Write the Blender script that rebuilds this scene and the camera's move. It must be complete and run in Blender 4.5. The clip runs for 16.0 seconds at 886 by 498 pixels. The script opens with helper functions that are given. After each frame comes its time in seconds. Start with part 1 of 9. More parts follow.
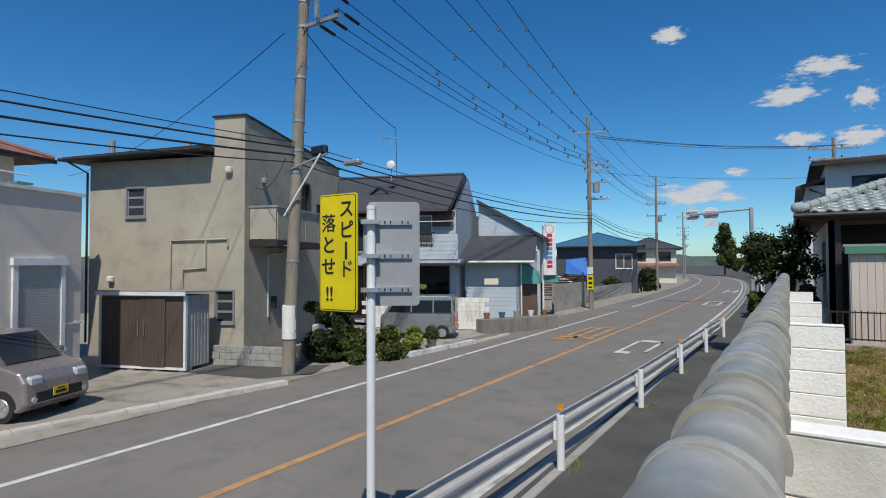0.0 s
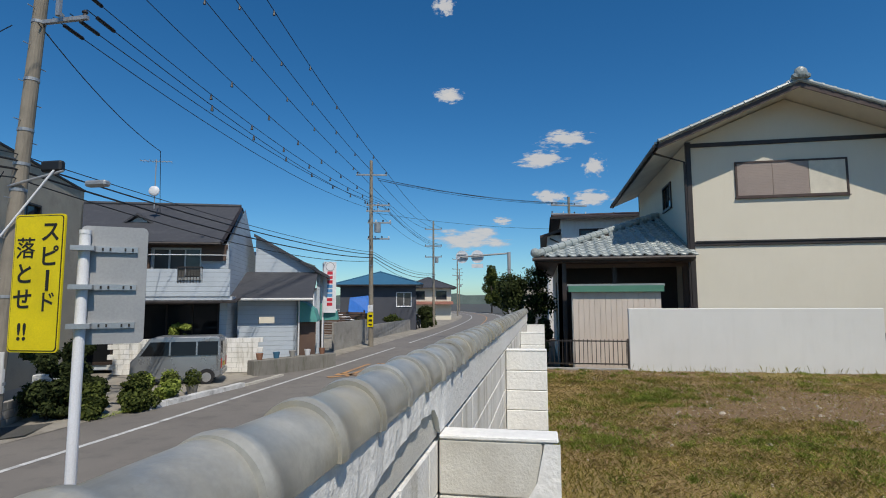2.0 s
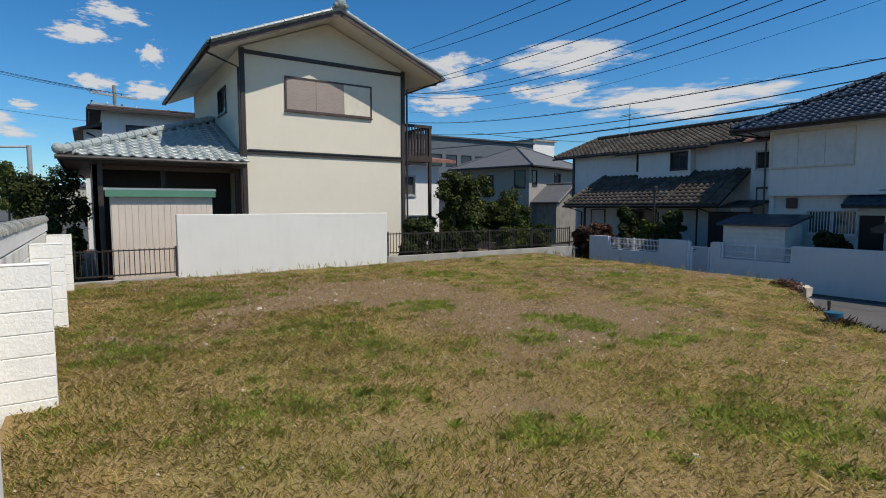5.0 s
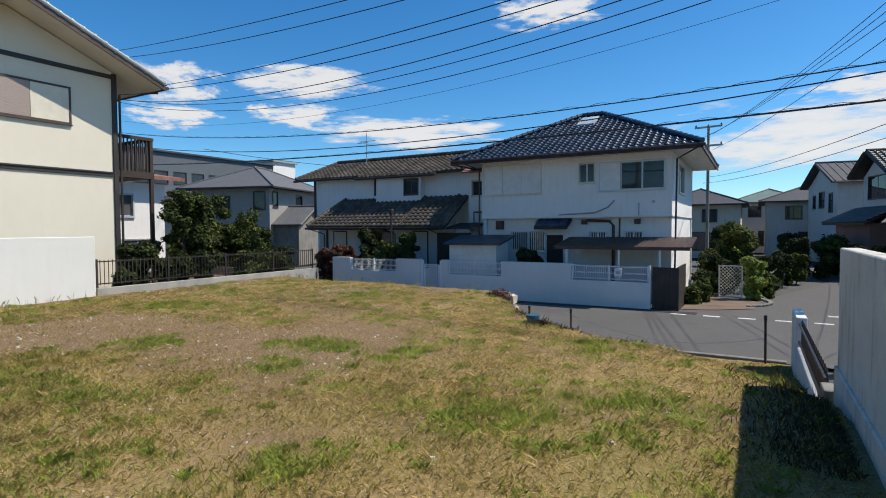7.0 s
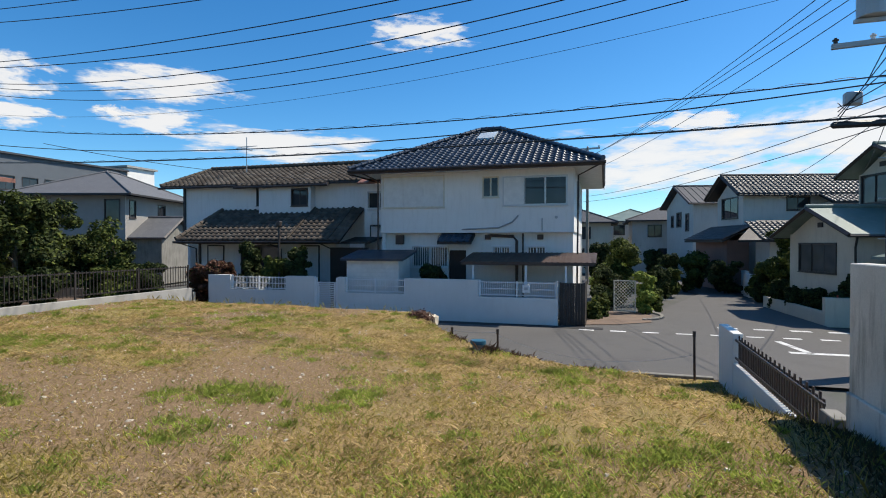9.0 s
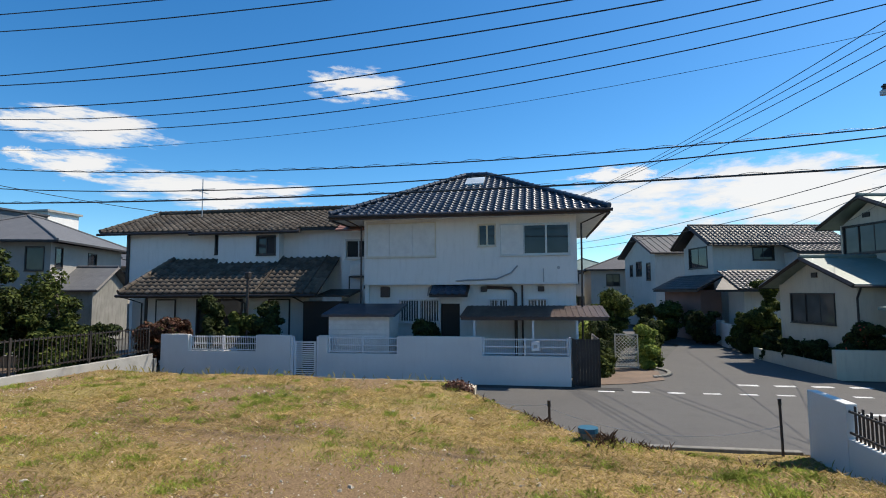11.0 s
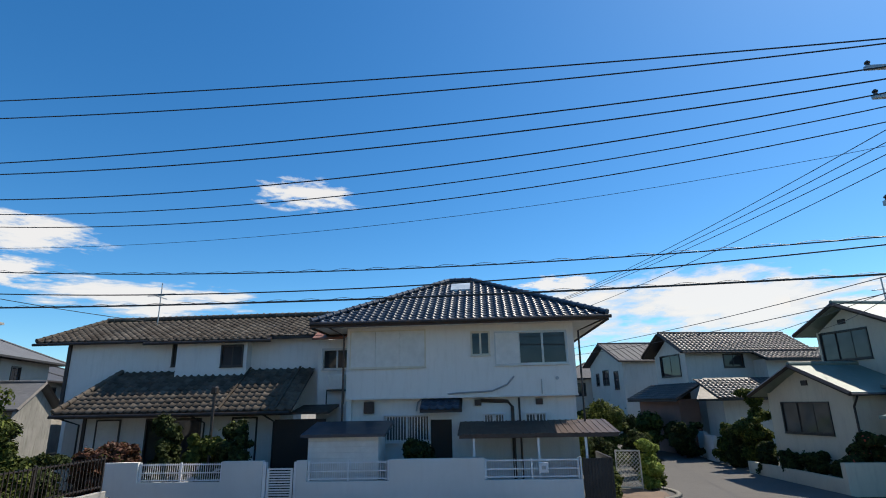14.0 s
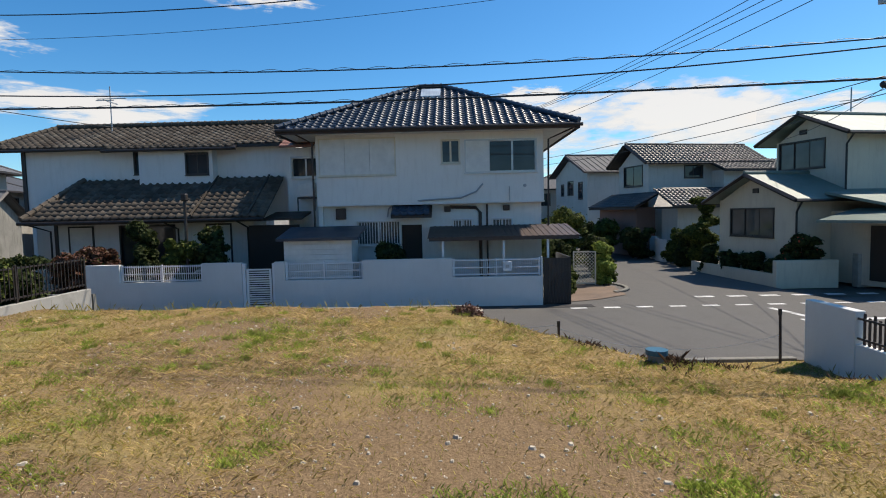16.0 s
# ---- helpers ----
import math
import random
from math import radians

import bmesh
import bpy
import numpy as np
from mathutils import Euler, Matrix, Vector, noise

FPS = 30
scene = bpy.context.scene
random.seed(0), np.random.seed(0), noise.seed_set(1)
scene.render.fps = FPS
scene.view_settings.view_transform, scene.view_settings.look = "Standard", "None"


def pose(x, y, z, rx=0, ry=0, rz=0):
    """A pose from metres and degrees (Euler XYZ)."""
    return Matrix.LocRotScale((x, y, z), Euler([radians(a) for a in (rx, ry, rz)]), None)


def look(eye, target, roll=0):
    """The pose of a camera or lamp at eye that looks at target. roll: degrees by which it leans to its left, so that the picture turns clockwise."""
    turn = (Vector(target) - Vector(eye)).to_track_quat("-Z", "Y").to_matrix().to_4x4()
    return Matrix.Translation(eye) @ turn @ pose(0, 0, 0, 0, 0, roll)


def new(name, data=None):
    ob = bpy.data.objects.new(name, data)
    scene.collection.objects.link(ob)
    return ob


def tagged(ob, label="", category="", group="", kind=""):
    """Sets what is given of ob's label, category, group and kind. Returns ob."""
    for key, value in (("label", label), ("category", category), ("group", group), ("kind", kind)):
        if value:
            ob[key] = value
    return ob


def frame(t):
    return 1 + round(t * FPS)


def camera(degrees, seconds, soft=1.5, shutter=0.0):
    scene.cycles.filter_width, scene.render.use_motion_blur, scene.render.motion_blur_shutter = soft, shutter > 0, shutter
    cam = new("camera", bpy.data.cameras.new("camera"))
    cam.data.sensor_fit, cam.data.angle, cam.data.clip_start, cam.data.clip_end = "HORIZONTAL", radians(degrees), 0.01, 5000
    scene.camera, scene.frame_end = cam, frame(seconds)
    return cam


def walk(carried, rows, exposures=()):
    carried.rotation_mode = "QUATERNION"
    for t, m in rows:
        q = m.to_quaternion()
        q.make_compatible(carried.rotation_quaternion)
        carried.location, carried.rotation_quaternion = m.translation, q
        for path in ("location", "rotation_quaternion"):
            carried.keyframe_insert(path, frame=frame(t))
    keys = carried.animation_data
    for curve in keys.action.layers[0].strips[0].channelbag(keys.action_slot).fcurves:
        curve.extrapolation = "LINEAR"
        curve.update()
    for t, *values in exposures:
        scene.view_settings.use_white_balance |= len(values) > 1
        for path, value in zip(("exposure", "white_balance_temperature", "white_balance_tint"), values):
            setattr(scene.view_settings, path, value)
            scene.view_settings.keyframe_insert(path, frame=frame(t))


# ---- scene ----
cam = camera(78.8, 16.0, 1.0)
METRES, EYE, TILT, LEAN, TURN = 8.0, 3.0, 0.0, 0.0, 32.7
ROWS = [
    (0.0, 0.0, 0.0, 0.0, 0.01, 1.58, 0.2),
    (0.5, 0.0136, -0.0065, 0.0055, -4.94, 4.23, 0.27),
    (1.0, 0.0306, -0.0158, 0.0056, -10.7, 6.6, 0.44),
    (1.5, 0.0361, -0.0187, 0.0012, -16.36, 6.88, 0.25),
    (2.0, 0.0434, -0.0177, -0.0061, -22.28, 5.57, 0.23),
    (2.5, 0.0506, -0.0199, -0.0112, -26.45, 1.19, 0.34),
    (3.0, 0.0556, -0.0261, -0.013, -32.19, -2.17, 0.23),
    (3.5, 0.0599, -0.0329, -0.0134, -39.16, -3.79, 0.19),
    (4.0, 0.0646, -0.0416, -0.0126, -48.71, -4.44, 0.2),
    (4.5, 0.0668, -0.0459, -0.0114, -57.8, -4.71, 0.11),
    (5.0, 0.0707, -0.053, -0.0076, -66.03, -4.49, 0.11),
    (7.5, 0.0845, -0.0582, -0.0109, -98.44, -1.72, 0.24),
    (8.0, 0.1357, -0.033, -0.014, -103.24, -1.32, 0.07),
    (8.5, 0.2011, 0.0069, -0.0146, -105.17, -0.9, -0.03),
    (9.0, 0.2834, 0.0501, -0.0154, -106.01, -0.56, -0.05),
    (11.5, 0.6637, 0.2857, 0.0104, -114.1, 5.63, 0.42),
    (12.0, 0.7218, 0.3319, 0.0129, -115.04, 6.26, 0.5),
    (12.5, 0.7631, 0.3549, 0.0138, -116.57, 7.52, 0.71),
    (13.0, 0.7821, 0.371, 0.0186, -117.57, 11.49, 0.85),
    (13.5, 0.7902, 0.3751, 0.0191, -117.86, 14.8, 1.02),
    (14.0, 0.7983, 0.3724, 0.0203, -118.43, 15.94, 1.13),
    (14.5, 0.8067, 0.3724, 0.0183, -118.88, 15.95, 1.14),
    (15.0, 0.812, 0.3733, 0.006, -119.53, 9.1, 1.19),
    (15.5, 0.8136, 0.3718, 0.0016, -120.5, 1.38, 1.26),
    (16.0, 0.8146, 0.3691, -0.0018, -121.67, -3.76, 1.28),
]
walk(cam, [(t, pose(0, 0, EYE, TILT, LEAN, TURN) @ pose(METRES * x, METRES * y, METRES * z, 90 + pitch, roll, yaw)) for t, x, y, z, yaw, pitch, roll in ROWS],
     exposures=[(0.0, -0.2, 6500, 10), (1.0, -0.25, 6500, 10), (2.5, -0.28, 6800, 10), (3.5, -0.3, 6950, 10), (5.0, -0.06, 6700, 10), (7.5, 0.32, 6700, 10), (9.0, 0.42, 6800, 10), (12.0, 0.44, 6900, 10), (13.0, 0.42, 6900, 10), (14.5, 0.38, 6900, 10), (16.0, 0.36, 7100, 11)])

# ---- world and sun ----
SUN = Vector((0.63, -1.0, 1.65)).normalized()
world = bpy.data.worlds.new("sky")
scene.world = world
world.use_nodes = True
wn = world.node_tree
sky = wn.nodes.new("ShaderNodeTexSky")
sky.sky_type = "NISHITA"
sky.sun_disc = False
sky.sun_elevation = math.asin(SUN.z)
sky.sun_rotation = math.atan2(SUN.x, SUN.y)
sky.air_density, sky.dust_density, sky.ozone_density, sky.altitude = 1.0, 1.1, 4.6, 1200
rich = wn.nodes.new("ShaderNodeHueSaturation")
rich.inputs["Saturation"].default_value = 1.28
cool = wn.nodes.new("ShaderNodeMix")
cool.data_type, cool.blend_type = "RGBA", "MULTIPLY"
cool.inputs[0].default_value = 1.0
cool.inputs[7].default_value = (0.8, 1.0, 1.0, 1)
bg = wn.nodes["Background"]
bg.inputs[1].default_value = 0.132
wn.links.new(sky.outputs[0], rich.inputs["Color"])
wn.links.new(rich.outputs[0], cool.inputs[6])
wn.links.new(cool.outputs[2], bg.inputs[0])
sun_data = bpy.data.lights.new("sun", "SUN")
sun_data.energy, sun_data.angle, sun_data.color = 4.5, radians(0.55), (1.0, 0.94, 0.85)
sun = new("sun", sun_data)
sun.matrix_world = look(SUN * 60, (0, 0, 0))
scene.view_settings.exposure = 0.0


# ---- materials ----
def nodes_of(name):
    m = bpy.data.materials.new(name)
    m.use_nodes = True
    t = m.node_tree
    return m, t, t.nodes["Principled BSDF"]


def ramp(t, fac, stops):
    r = t.nodes.new("ShaderNodeValToRGB")
    r.color_ramp.elements[0].position, r.color_ramp.elements[0].color = stops[0][0], (*stops[0][1], 1)
    r.color_ramp.elements[1].position, r.color_ramp.elements[1].color = stops[-1][0], (*stops[-1][1], 1)
    for p, c in stops[1:-1]:
        e = r.color_ramp.elements.new(p)
        e.color = (*c, 1)
    t.links.new(fac, r.inputs[0])
    return r.outputs[0]


def noise_tex(t, vec, scale, detail=4.0, rough=0.55):
    n = t.nodes.new("ShaderNodeTexNoise")
    n.inputs["Scale"].default_value, n.inputs["Detail"].default_value, n.inputs["Roughness"].default_value = scale, detail, rough
    t.links.new(vec, n.inputs["Vector"])
    return n.outputs["Fac"]


def mix(t, a, b, fac, mode="MIX"):
    n = t.nodes.new("ShaderNodeMix")
    n.data_type, n.blend_type = "RGBA", mode
    for sock, v in ((n.inputs[0], fac), (n.inputs[6], a), (n.inputs[7], b)):
        if isinstance(v, (int, float)):
            sock.default_value = v
        elif isinstance(v, tuple):
            sock.default_value = (*v, 1)
        else:
            t.links.new(v, sock)
    return n.outputs[2]


def math_node(t, op, a, b=0.0):
    n = t.nodes.new("ShaderNodeMath")
    n.operation = op
    for sock, v in ((n.inputs[0], a), (n.inputs[1], b)):
        if isinstance(v, (int, float)):
            sock.default_value = v
        else:
            t.links.new(v, sock)
    return n.outputs[0]


def coords(t, kind="Object", scale=(1, 1, 1)):
    c = t.nodes.new("ShaderNodeTexCoord")
    m = t.nodes.new("ShaderNodeMapping")
    m.inputs["Scale"].default_value = scale
    t.links.new(c.outputs[kind], m.inputs[0])
    return m.outputs[0]


def world_coords(t, scale=(1, 1, 1)):
    g = t.nodes.new("ShaderNodeNewGeometry")
    m = t.nodes.new("ShaderNodeMapping")
    m.inputs["Scale"].default_value = scale
    t.links.new(g.outputs["Position"], m.inputs[0])
    return m.outputs[0]


def bump(t, bsdf, height, strength=0.3, dist=0.01):
    b = t.nodes.new("ShaderNodeBump")
    b.inputs["Strength"].default_value, b.inputs["Distance"].default_value = strength, dist
    t.links.new(height, b.inputs["Height"])
    t.links.new(b.outputs[0], bsdf.inputs["Normal"])


def surface(name, base, dark=None, stain=None, rough=0.7, metal=0.0, grain=60.0, blotch=1.2, bumps=0.25, depth=0.004,
            stain_amount=0.35, vary=0.0, streak=False, spec=0.5):
    """Base colour broken by fine grain, large blotches and optional stains or streaks that run down."""
    m, t, p = nodes_of(name)
    dark = dark or tuple(c * 0.82 for c in base)
    v = world_coords(t)
    fine = noise_tex(t, v, grain, 3)
    big = noise_tex(t, v, blotch, 5, 0.6)
    col = ramp(t, big, [(0.3, dark), (0.7, base)])
    col = mix(t, col, ramp(t, fine, [(0.25, (0.82,) * 3), (0.75, (1.08,) * 3)]), 0.6, "MULTIPLY")
    if stain:
        vs = world_coords(t, (2.6, 2.6, 0.42)) if streak else world_coords(t, (0.9, 0.9, 0.9))
        s = noise_tex(t, vs, 2.4 if streak else 1.7, 6, 0.65)
        f = ramp(t, s, [(0.5, (0, 0, 0)), (0.68, (1, 1, 1))])
        col = mix(t, col, stain, math_node(t, "MULTIPLY", f, stain_amount))
    if vary:
        oi = t.nodes.new("ShaderNodeObjectInfo")
        col = mix(t, col, ramp(t, oi.outputs["Random"], [(0.0, (1 - vary,) * 3), (1.0, (1 + vary * 0.6,) * 3)]), 1.0, "MULTIPLY")
        gi = t.nodes.new("ShaderNodeNewGeometry")
        col = mix(t, col, ramp(t, gi.outputs["Random Per Island"], [(0.0, (1 - vary,) * 3), (1.0, (1 + vary * 0.6,) * 3)]), 1.0, "MULTIPLY")
    t.links.new(col, p.inputs["Base Color"])
    p.inputs["Metallic"].default_value = metal
    p.inputs["Specular IOR Level"].default_value = spec
    r = ramp(t, big, [(0.2, (max(rough - 0.1, 0.03),) * 3), (0.8, (min(rough + 0.1, 1),) * 3)])
    t.links.new(r, p.inputs["Roughness"])
    if bumps:
        bump(t, p, fine, bumps, depth)
    return m


def glass(name, tint=(0.03, 0.035, 0.04), rough=0.03, spec=0.4):
    m, t, p = nodes_of(name)
    v = world_coords(t)
    big = noise_tex(t, v, 0.8, 2)
    t.links.new(ramp(t, big, [(0.3, tuple(c * 0.7 for c in tint)), (0.7, tuple(c * 1.4 for c in tint))]), p.inputs["Base Color"])
    p.inputs["Roughness"].default_value = rough
    p.inputs["IOR"].default_value = 1.5
    p.inputs["Specular IOR Level"].default_value = spec
    bump(t, p, noise_tex(t, v, 1.6, 1), 0.02, 0.02)
    return m


def plain(name, base, rough=0.5, metal=0.0, vary=0.1):
    return surface(name, base, rough=rough, metal=metal, grain=90, blotch=3.0, bumps=0.08, depth=0.001)


def lapped(name, base, pitch, dark_line=0.5, rough=0.6, axis=2, stain=None):
    """Horizontal boards or mortar lines as relief, for siding that is too fine to pick apart."""
    m, t, p = nodes_of(name)
    v = world_coords(t)
    sep = t.nodes.new("ShaderNodeSeparateXYZ")
    t.links.new(v, sep.inputs[0])
    saw = math_node(t, "FRACT", math_node(t, "DIVIDE", sep.outputs[axis], pitch))
    big = noise_tex(t, v, 1.1, 5)
    fine = noise_tex(t, v, 70, 3)
    col = ramp(t, big, [(0.3, tuple(c * 0.86 for c in base)), (0.7, base)])
    col = mix(t, col, ramp(t, fine, [(0.2, (0.85,) * 3), (0.8, (1.08,) * 3)]), 0.5, "MULTIPLY")
    line = ramp(t, saw, [(0.0, (dark_line,) * 3), (0.09, (1, 1, 1))])
    col = mix(t, col, line, 1.0, "MULTIPLY")
    if stain:
        s = noise_tex(t, world_coords(t, (1.5, 1.5, 0.2)), 2.0, 6, 0.65)
        col = mix(t, col, stain, math_node(t, "MULTIPLY", ramp(t, s, [(0.52, (0, 0, 0)), (0.7, (1, 1, 1))]), 0.3))
    t.links.new(col, p.inputs["Base Color"])
    p.inputs["Roughness"].default_value = rough
    h = math_node(t, "ADD", math_node(t, "MULTIPLY", ramp(t, saw, [(0.0, (0, 0, 0)), (0.1, (1, 1, 1))]), 1.0), math_node(t, "MULTIPLY", fine, 0.15))
    bump(t, p, h, 0.6, 0.012)
    return m


M = {}
M["asphalt"] = surface("asphalt", (0.222, 0.202, 0.177), (0.17, 0.154, 0.136), (0.09, 0.086, 0.08), 0.85, grain=220, blotch=0.35, bumps=0.5, depth=0.006, stain_amount=0.4)
M["asphalt_old"] = surface("asphalt_old", (0.1, 0.098, 0.09), (0.06, 0.058, 0.052), (0.05, 0.06, 0.03), 0.92, grain=150, blotch=0.8, bumps=0.6, depth=0.008, stain_amount=0.5)
M["asphalt_street"] = surface("asphalt_street", (0.105, 0.099, 0.091), (0.08, 0.075, 0.069), (0.058, 0.054, 0.049), 0.88, grain=200, blotch=0.4, bumps=0.45, depth=0.005)
# near-black asphalt colour with the wall's shadow painted in, plus mossy stains
M["gutter_dark"] = surface("gutter_dark", (0.04, 0.036, 0.034), (0.025, 0.023, 0.022), (0.05, 0.055, 0.03), 0.95, grain=120, blotch=1.5, bumps=0.5)
M["concrete"] = surface("concrete", (0.4, 0.385, 0.35), (0.3, 0.285, 0.255), (0.16, 0.15, 0.12), 0.85, grain=90, blotch=0.9, bumps=0.4, stain_amount=0.5)
M["concrete_dark"] = surface("concrete_dark", (0.26, 0.245, 0.215), (0.17, 0.16, 0.135), (0.09, 0.09, 0.06), 0.9, grain=80, blotch=1.2, bumps=0.5, stain_amount=0.6, streak=True)
M["forecourt"] = surface("forecourt", (0.36, 0.33, 0.275), (0.25, 0.225, 0.185), (0.13, 0.115, 0.085), 0.9, grain=110, blotch=0.55, bumps=0.5, depth=0.006, stain_amount=0.7)
M["kerb_light"] = surface("kerb_light", (0.6, 0.57, 0.5), (0.45, 0.42, 0.36), (0.25, 0.23, 0.18), 0.9, blotch=1.5, stain_amount=0.5)
# cream and white_house walls with shade darkened into the base, plus weather streaks
M["cream_dim"] = surface("cream_weathered", (0.6, 0.545, 0.43), (0.51, 0.46, 0.365), (0.36, 0.32, 0.25), 0.9, grain=130, blotch=0.6, stain_amount=0.3, streak=True)
M["white_dim"] = surface("white_weathered", (0.6, 0.575, 0.52), (0.52, 0.5, 0.45), (0.36, 0.34, 0.29), 0.9, grain=130, blotch=0.6, stain_amount=0.3, streak=True)
M["line_white"] = surface("line_white", (0.72, 0.72, 0.7), (0.48, 0.48, 0.46), (0.17, 0.165, 0.16), 0.8, grain=160, blotch=3, stain_amount=0.9)
M["line_orange"] = surface("line_orange", (0.6, 0.31, 0.11), (0.4, 0.23, 0.11), (0.17, 0.155, 0.14), 0.8, grain=160, blotch=3, stain_amount=0.9)
M["plaster_white"] = surface("plaster_white", (0.88, 0.87, 0.83), (0.8, 0.79, 0.74), (0.52, 0.5, 0.44), 0.9, grain=34, blotch=1.5, bumps=0.7, depth=0.009, stain_amount=0.2)
M["plaster_smooth"] = surface("plaster_smooth", (0.72, 0.71, 0.67), (0.66, 0.65, 0.605), (0.5, 0.49, 0.45), 0.88, grain=90, blotch=0.7, bumps=0.3, depth=0.004, stain_amount=0.12, streak=True)
M["plaster_streaked"] = surface("plaster_streaked", (0.68, 0.65, 0.575), (0.5, 0.475, 0.405), (0.12, 0.115, 0.085), 0.92, grain=60, blotch=1.4, bumps=0.4, depth=0.006, stain_amount=0.55, streak=True)
M["block_bare"] = surface("block_bare", (0.68, 0.66, 0.59), (0.54, 0.52, 0.45), (0.34, 0.31, 0.25), 0.92, grain=110, blotch=2.2, bumps=0.5, depth=0.005, stain_amount=0.5, vary=0.08)
M["block_paint"] = surface("block_paint", (0.87, 0.85, 0.8), (0.74, 0.72, 0.65), (0.33, 0.29, 0.2), 0.9, grain=60, blotch=2.6, bumps=0.6, depth=0.007, stain_amount=0.6, streak=True, vary=0.05)
M["mortar"] = surface("mortar", (0.42, 0.4, 0.35), rough=0.95)
M["cap_tile"] = surface("cap_tile", (0.47, 0.46, 0.41), (0.27, 0.27, 0.245), (0.36, 0.31, 0.2), 0.36, grain=90, blotch=9, bumps=0.3, depth=0.003, stain_amount=0.75, vary=0.14, spec=0.6)
M["cream"] = surface("cream_plaster", (0.72, 0.665, 0.54), (0.68, 0.625, 0.5), (0.6, 0.54, 0.42), 0.9, grain=130, blotch=0.6, bumps=0.3, depth=0.004, stain_amount=0.15, streak=True)
M["soffit"] = surface("soffit", (0.72, 0.69, 0.6), rough=0.85)
M["trim_dark"] = surface("trim_dark", (0.035, 0.026, 0.022), (0.022, 0.017, 0.015), (0.08, 0.06, 0.05), 0.55, grain=60, blotch=4, bumps=0.15)
M["trim_brown"] = surface("trim_brown", (0.075, 0.045, 0.034), (0.05, 0.03, 0.023), (0.11, 0.08, 0.065), 0.55, grain=60, blotch=4, bumps=0.15)
M["tile_green"] = surface("tile_green", (0.35, 0.385, 0.38), (0.25, 0.285, 0.28), (0.4, 0.42, 0.36), 0.38, grain=40, blotch=2.5, bumps=0.2, vary=0.14, spec=0.6)
M["tile_blue"] = surface("tile_blue", (0.028, 0.05, 0.085), (0.014, 0.026, 0.045), (0.07, 0.085, 0.095), 0.4, grain=40, blotch=1.5, bumps=0.15, vary=0.2, spec=0.7)
M["tile_brown"] = surface("tile_brown", (0.14, 0.118, 0.095), (0.075, 0.06, 0.048), (0.2, 0.178, 0.148), 0.9, grain=40, blotch=1.0, bumps=0.25, vary=0.22, stain_amount=0.5, spec=0.08)
M["white_house"] = surface("white_house", (0.8, 0.78, 0.74), (0.74, 0.72, 0.68), (0.5, 0.48, 0.43), 0.88, grain=140, blotch=0.5, bumps=0.3, depth=0.003, stain_amount=0.22, streak=True)
M["white_fence"] = surface("white_fence", (0.74, 0.73, 0.7), (0.66, 0.65, 0.62), (0.5, 0.48, 0.44), 0.9, grain=130, blotch=0.6, bumps=0.3, stain_amount=0.12, streak=True)
M["grey_stucco"] = surface("grey_stucco", (0.46, 0.415, 0.325), (0.37, 0.333, 0.26), (0.27, 0.243, 0.19), 0.92, grain=90, blotch=0.6, bumps=0.7, depth=0.01, stain_amount=0.5)
M["siding_white"] = lapped("siding_white", (0.7, 0.63, 0.55), 0.045, 0.8)
M["siding_blue"] = lapped("siding_blue", (0.52, 0.58, 0.63), 0.2, 0.62)
M["shed_board"] = lapped("shed_board", (0.74, 0.72, 0.68), 0.16, 0.7)
M["slate_roof"] = lapped("slate_roof", (0.055, 0.057, 0.065), 0.075, 0.55, 0.7, stain=(0.12, 0.12, 0.12))
M["slate_grey"] = lapped("slate_grey", (0.12, 0.122, 0.128), 0.09, 0.6, 0.75, stain=(0.2, 0.2, 0.2))
M["metal_blue"] = surface("metal_blue", (0.05, 0.16, 0.26), rough=0.45, blotch=1.5)
M["glass"] = glass("glass")
M["glass_dark"] = glass("glass_dark", (0.012, 0.013, 0.014), 0.05, 0.22)
M["glass_room"] = glass("glass_room", (0.09, 0.09, 0.085))
M["alu"] = surface("aluminium", (0.55, 0.55, 0.54), rough=0.4, metal=0.6, bumps=0.05)
M["alu_dark"] = surface("dark_aluminium", (0.04, 0.032, 0.028), rough=0.45, bumps=0.05)
M["steel_white"] = surface("steel_white", (0.82, 0.82, 0.82), (0.76, 0.76, 0.76), (0.5, 0.42, 0.35), 0.38, grain=100, blotch=3, bumps=0.06, stain_amount=0.2)
M["steel_grey"] = surface("steel_grey", (0.42, 0.43, 0.43), rough=0.45, metal=0.5, bumps=0.06)
M["pole_concrete"] = surface("pole_concrete", (0.3, 0.262, 0.205), (0.21, 0.183, 0.142), (0.13, 0.112, 0.085), 0.9, grain=80, blotch=1.6, bumps=0.35, stain_amount=0.5, streak=True)
M["pole_dark"] = surface("pole_dark", (0.15, 0.12, 0.095), (0.1, 0.08, 0.062), (0.06, 0.05, 0.04), 0.9, grain=80, blotch=1.6, bumps=0.35, stain_amount=0.5, streak=True)
M["cable"] = plain("cable", (0.015, 0.016, 0.018), 0.5)
M["rubber"] = plain("rubber", (0.02, 0.02, 0.02), 0.8)
M["sign_yellow"] = plain("sign_yellow", (0.82, 0.64, 0.0), 0.45)
M["sign_white"] = plain("sign_white", (0.8, 0.8, 0.8), 0.4)
M["sign_back"] = surface("sign_back", (0.42, 0.42, 0.41), rough=0.5, metal=0.2, bumps=0.05)
M["ink_black"] = plain("ink_black", (0.012, 0.012, 0.012), 0.6)
M["ink_red"] = plain("ink_red", (0.6, 0.03, 0.05), 0.5)
M["ink_blue"] = plain("ink_blue", (0.1, 0.3, 0.55), 0.5)
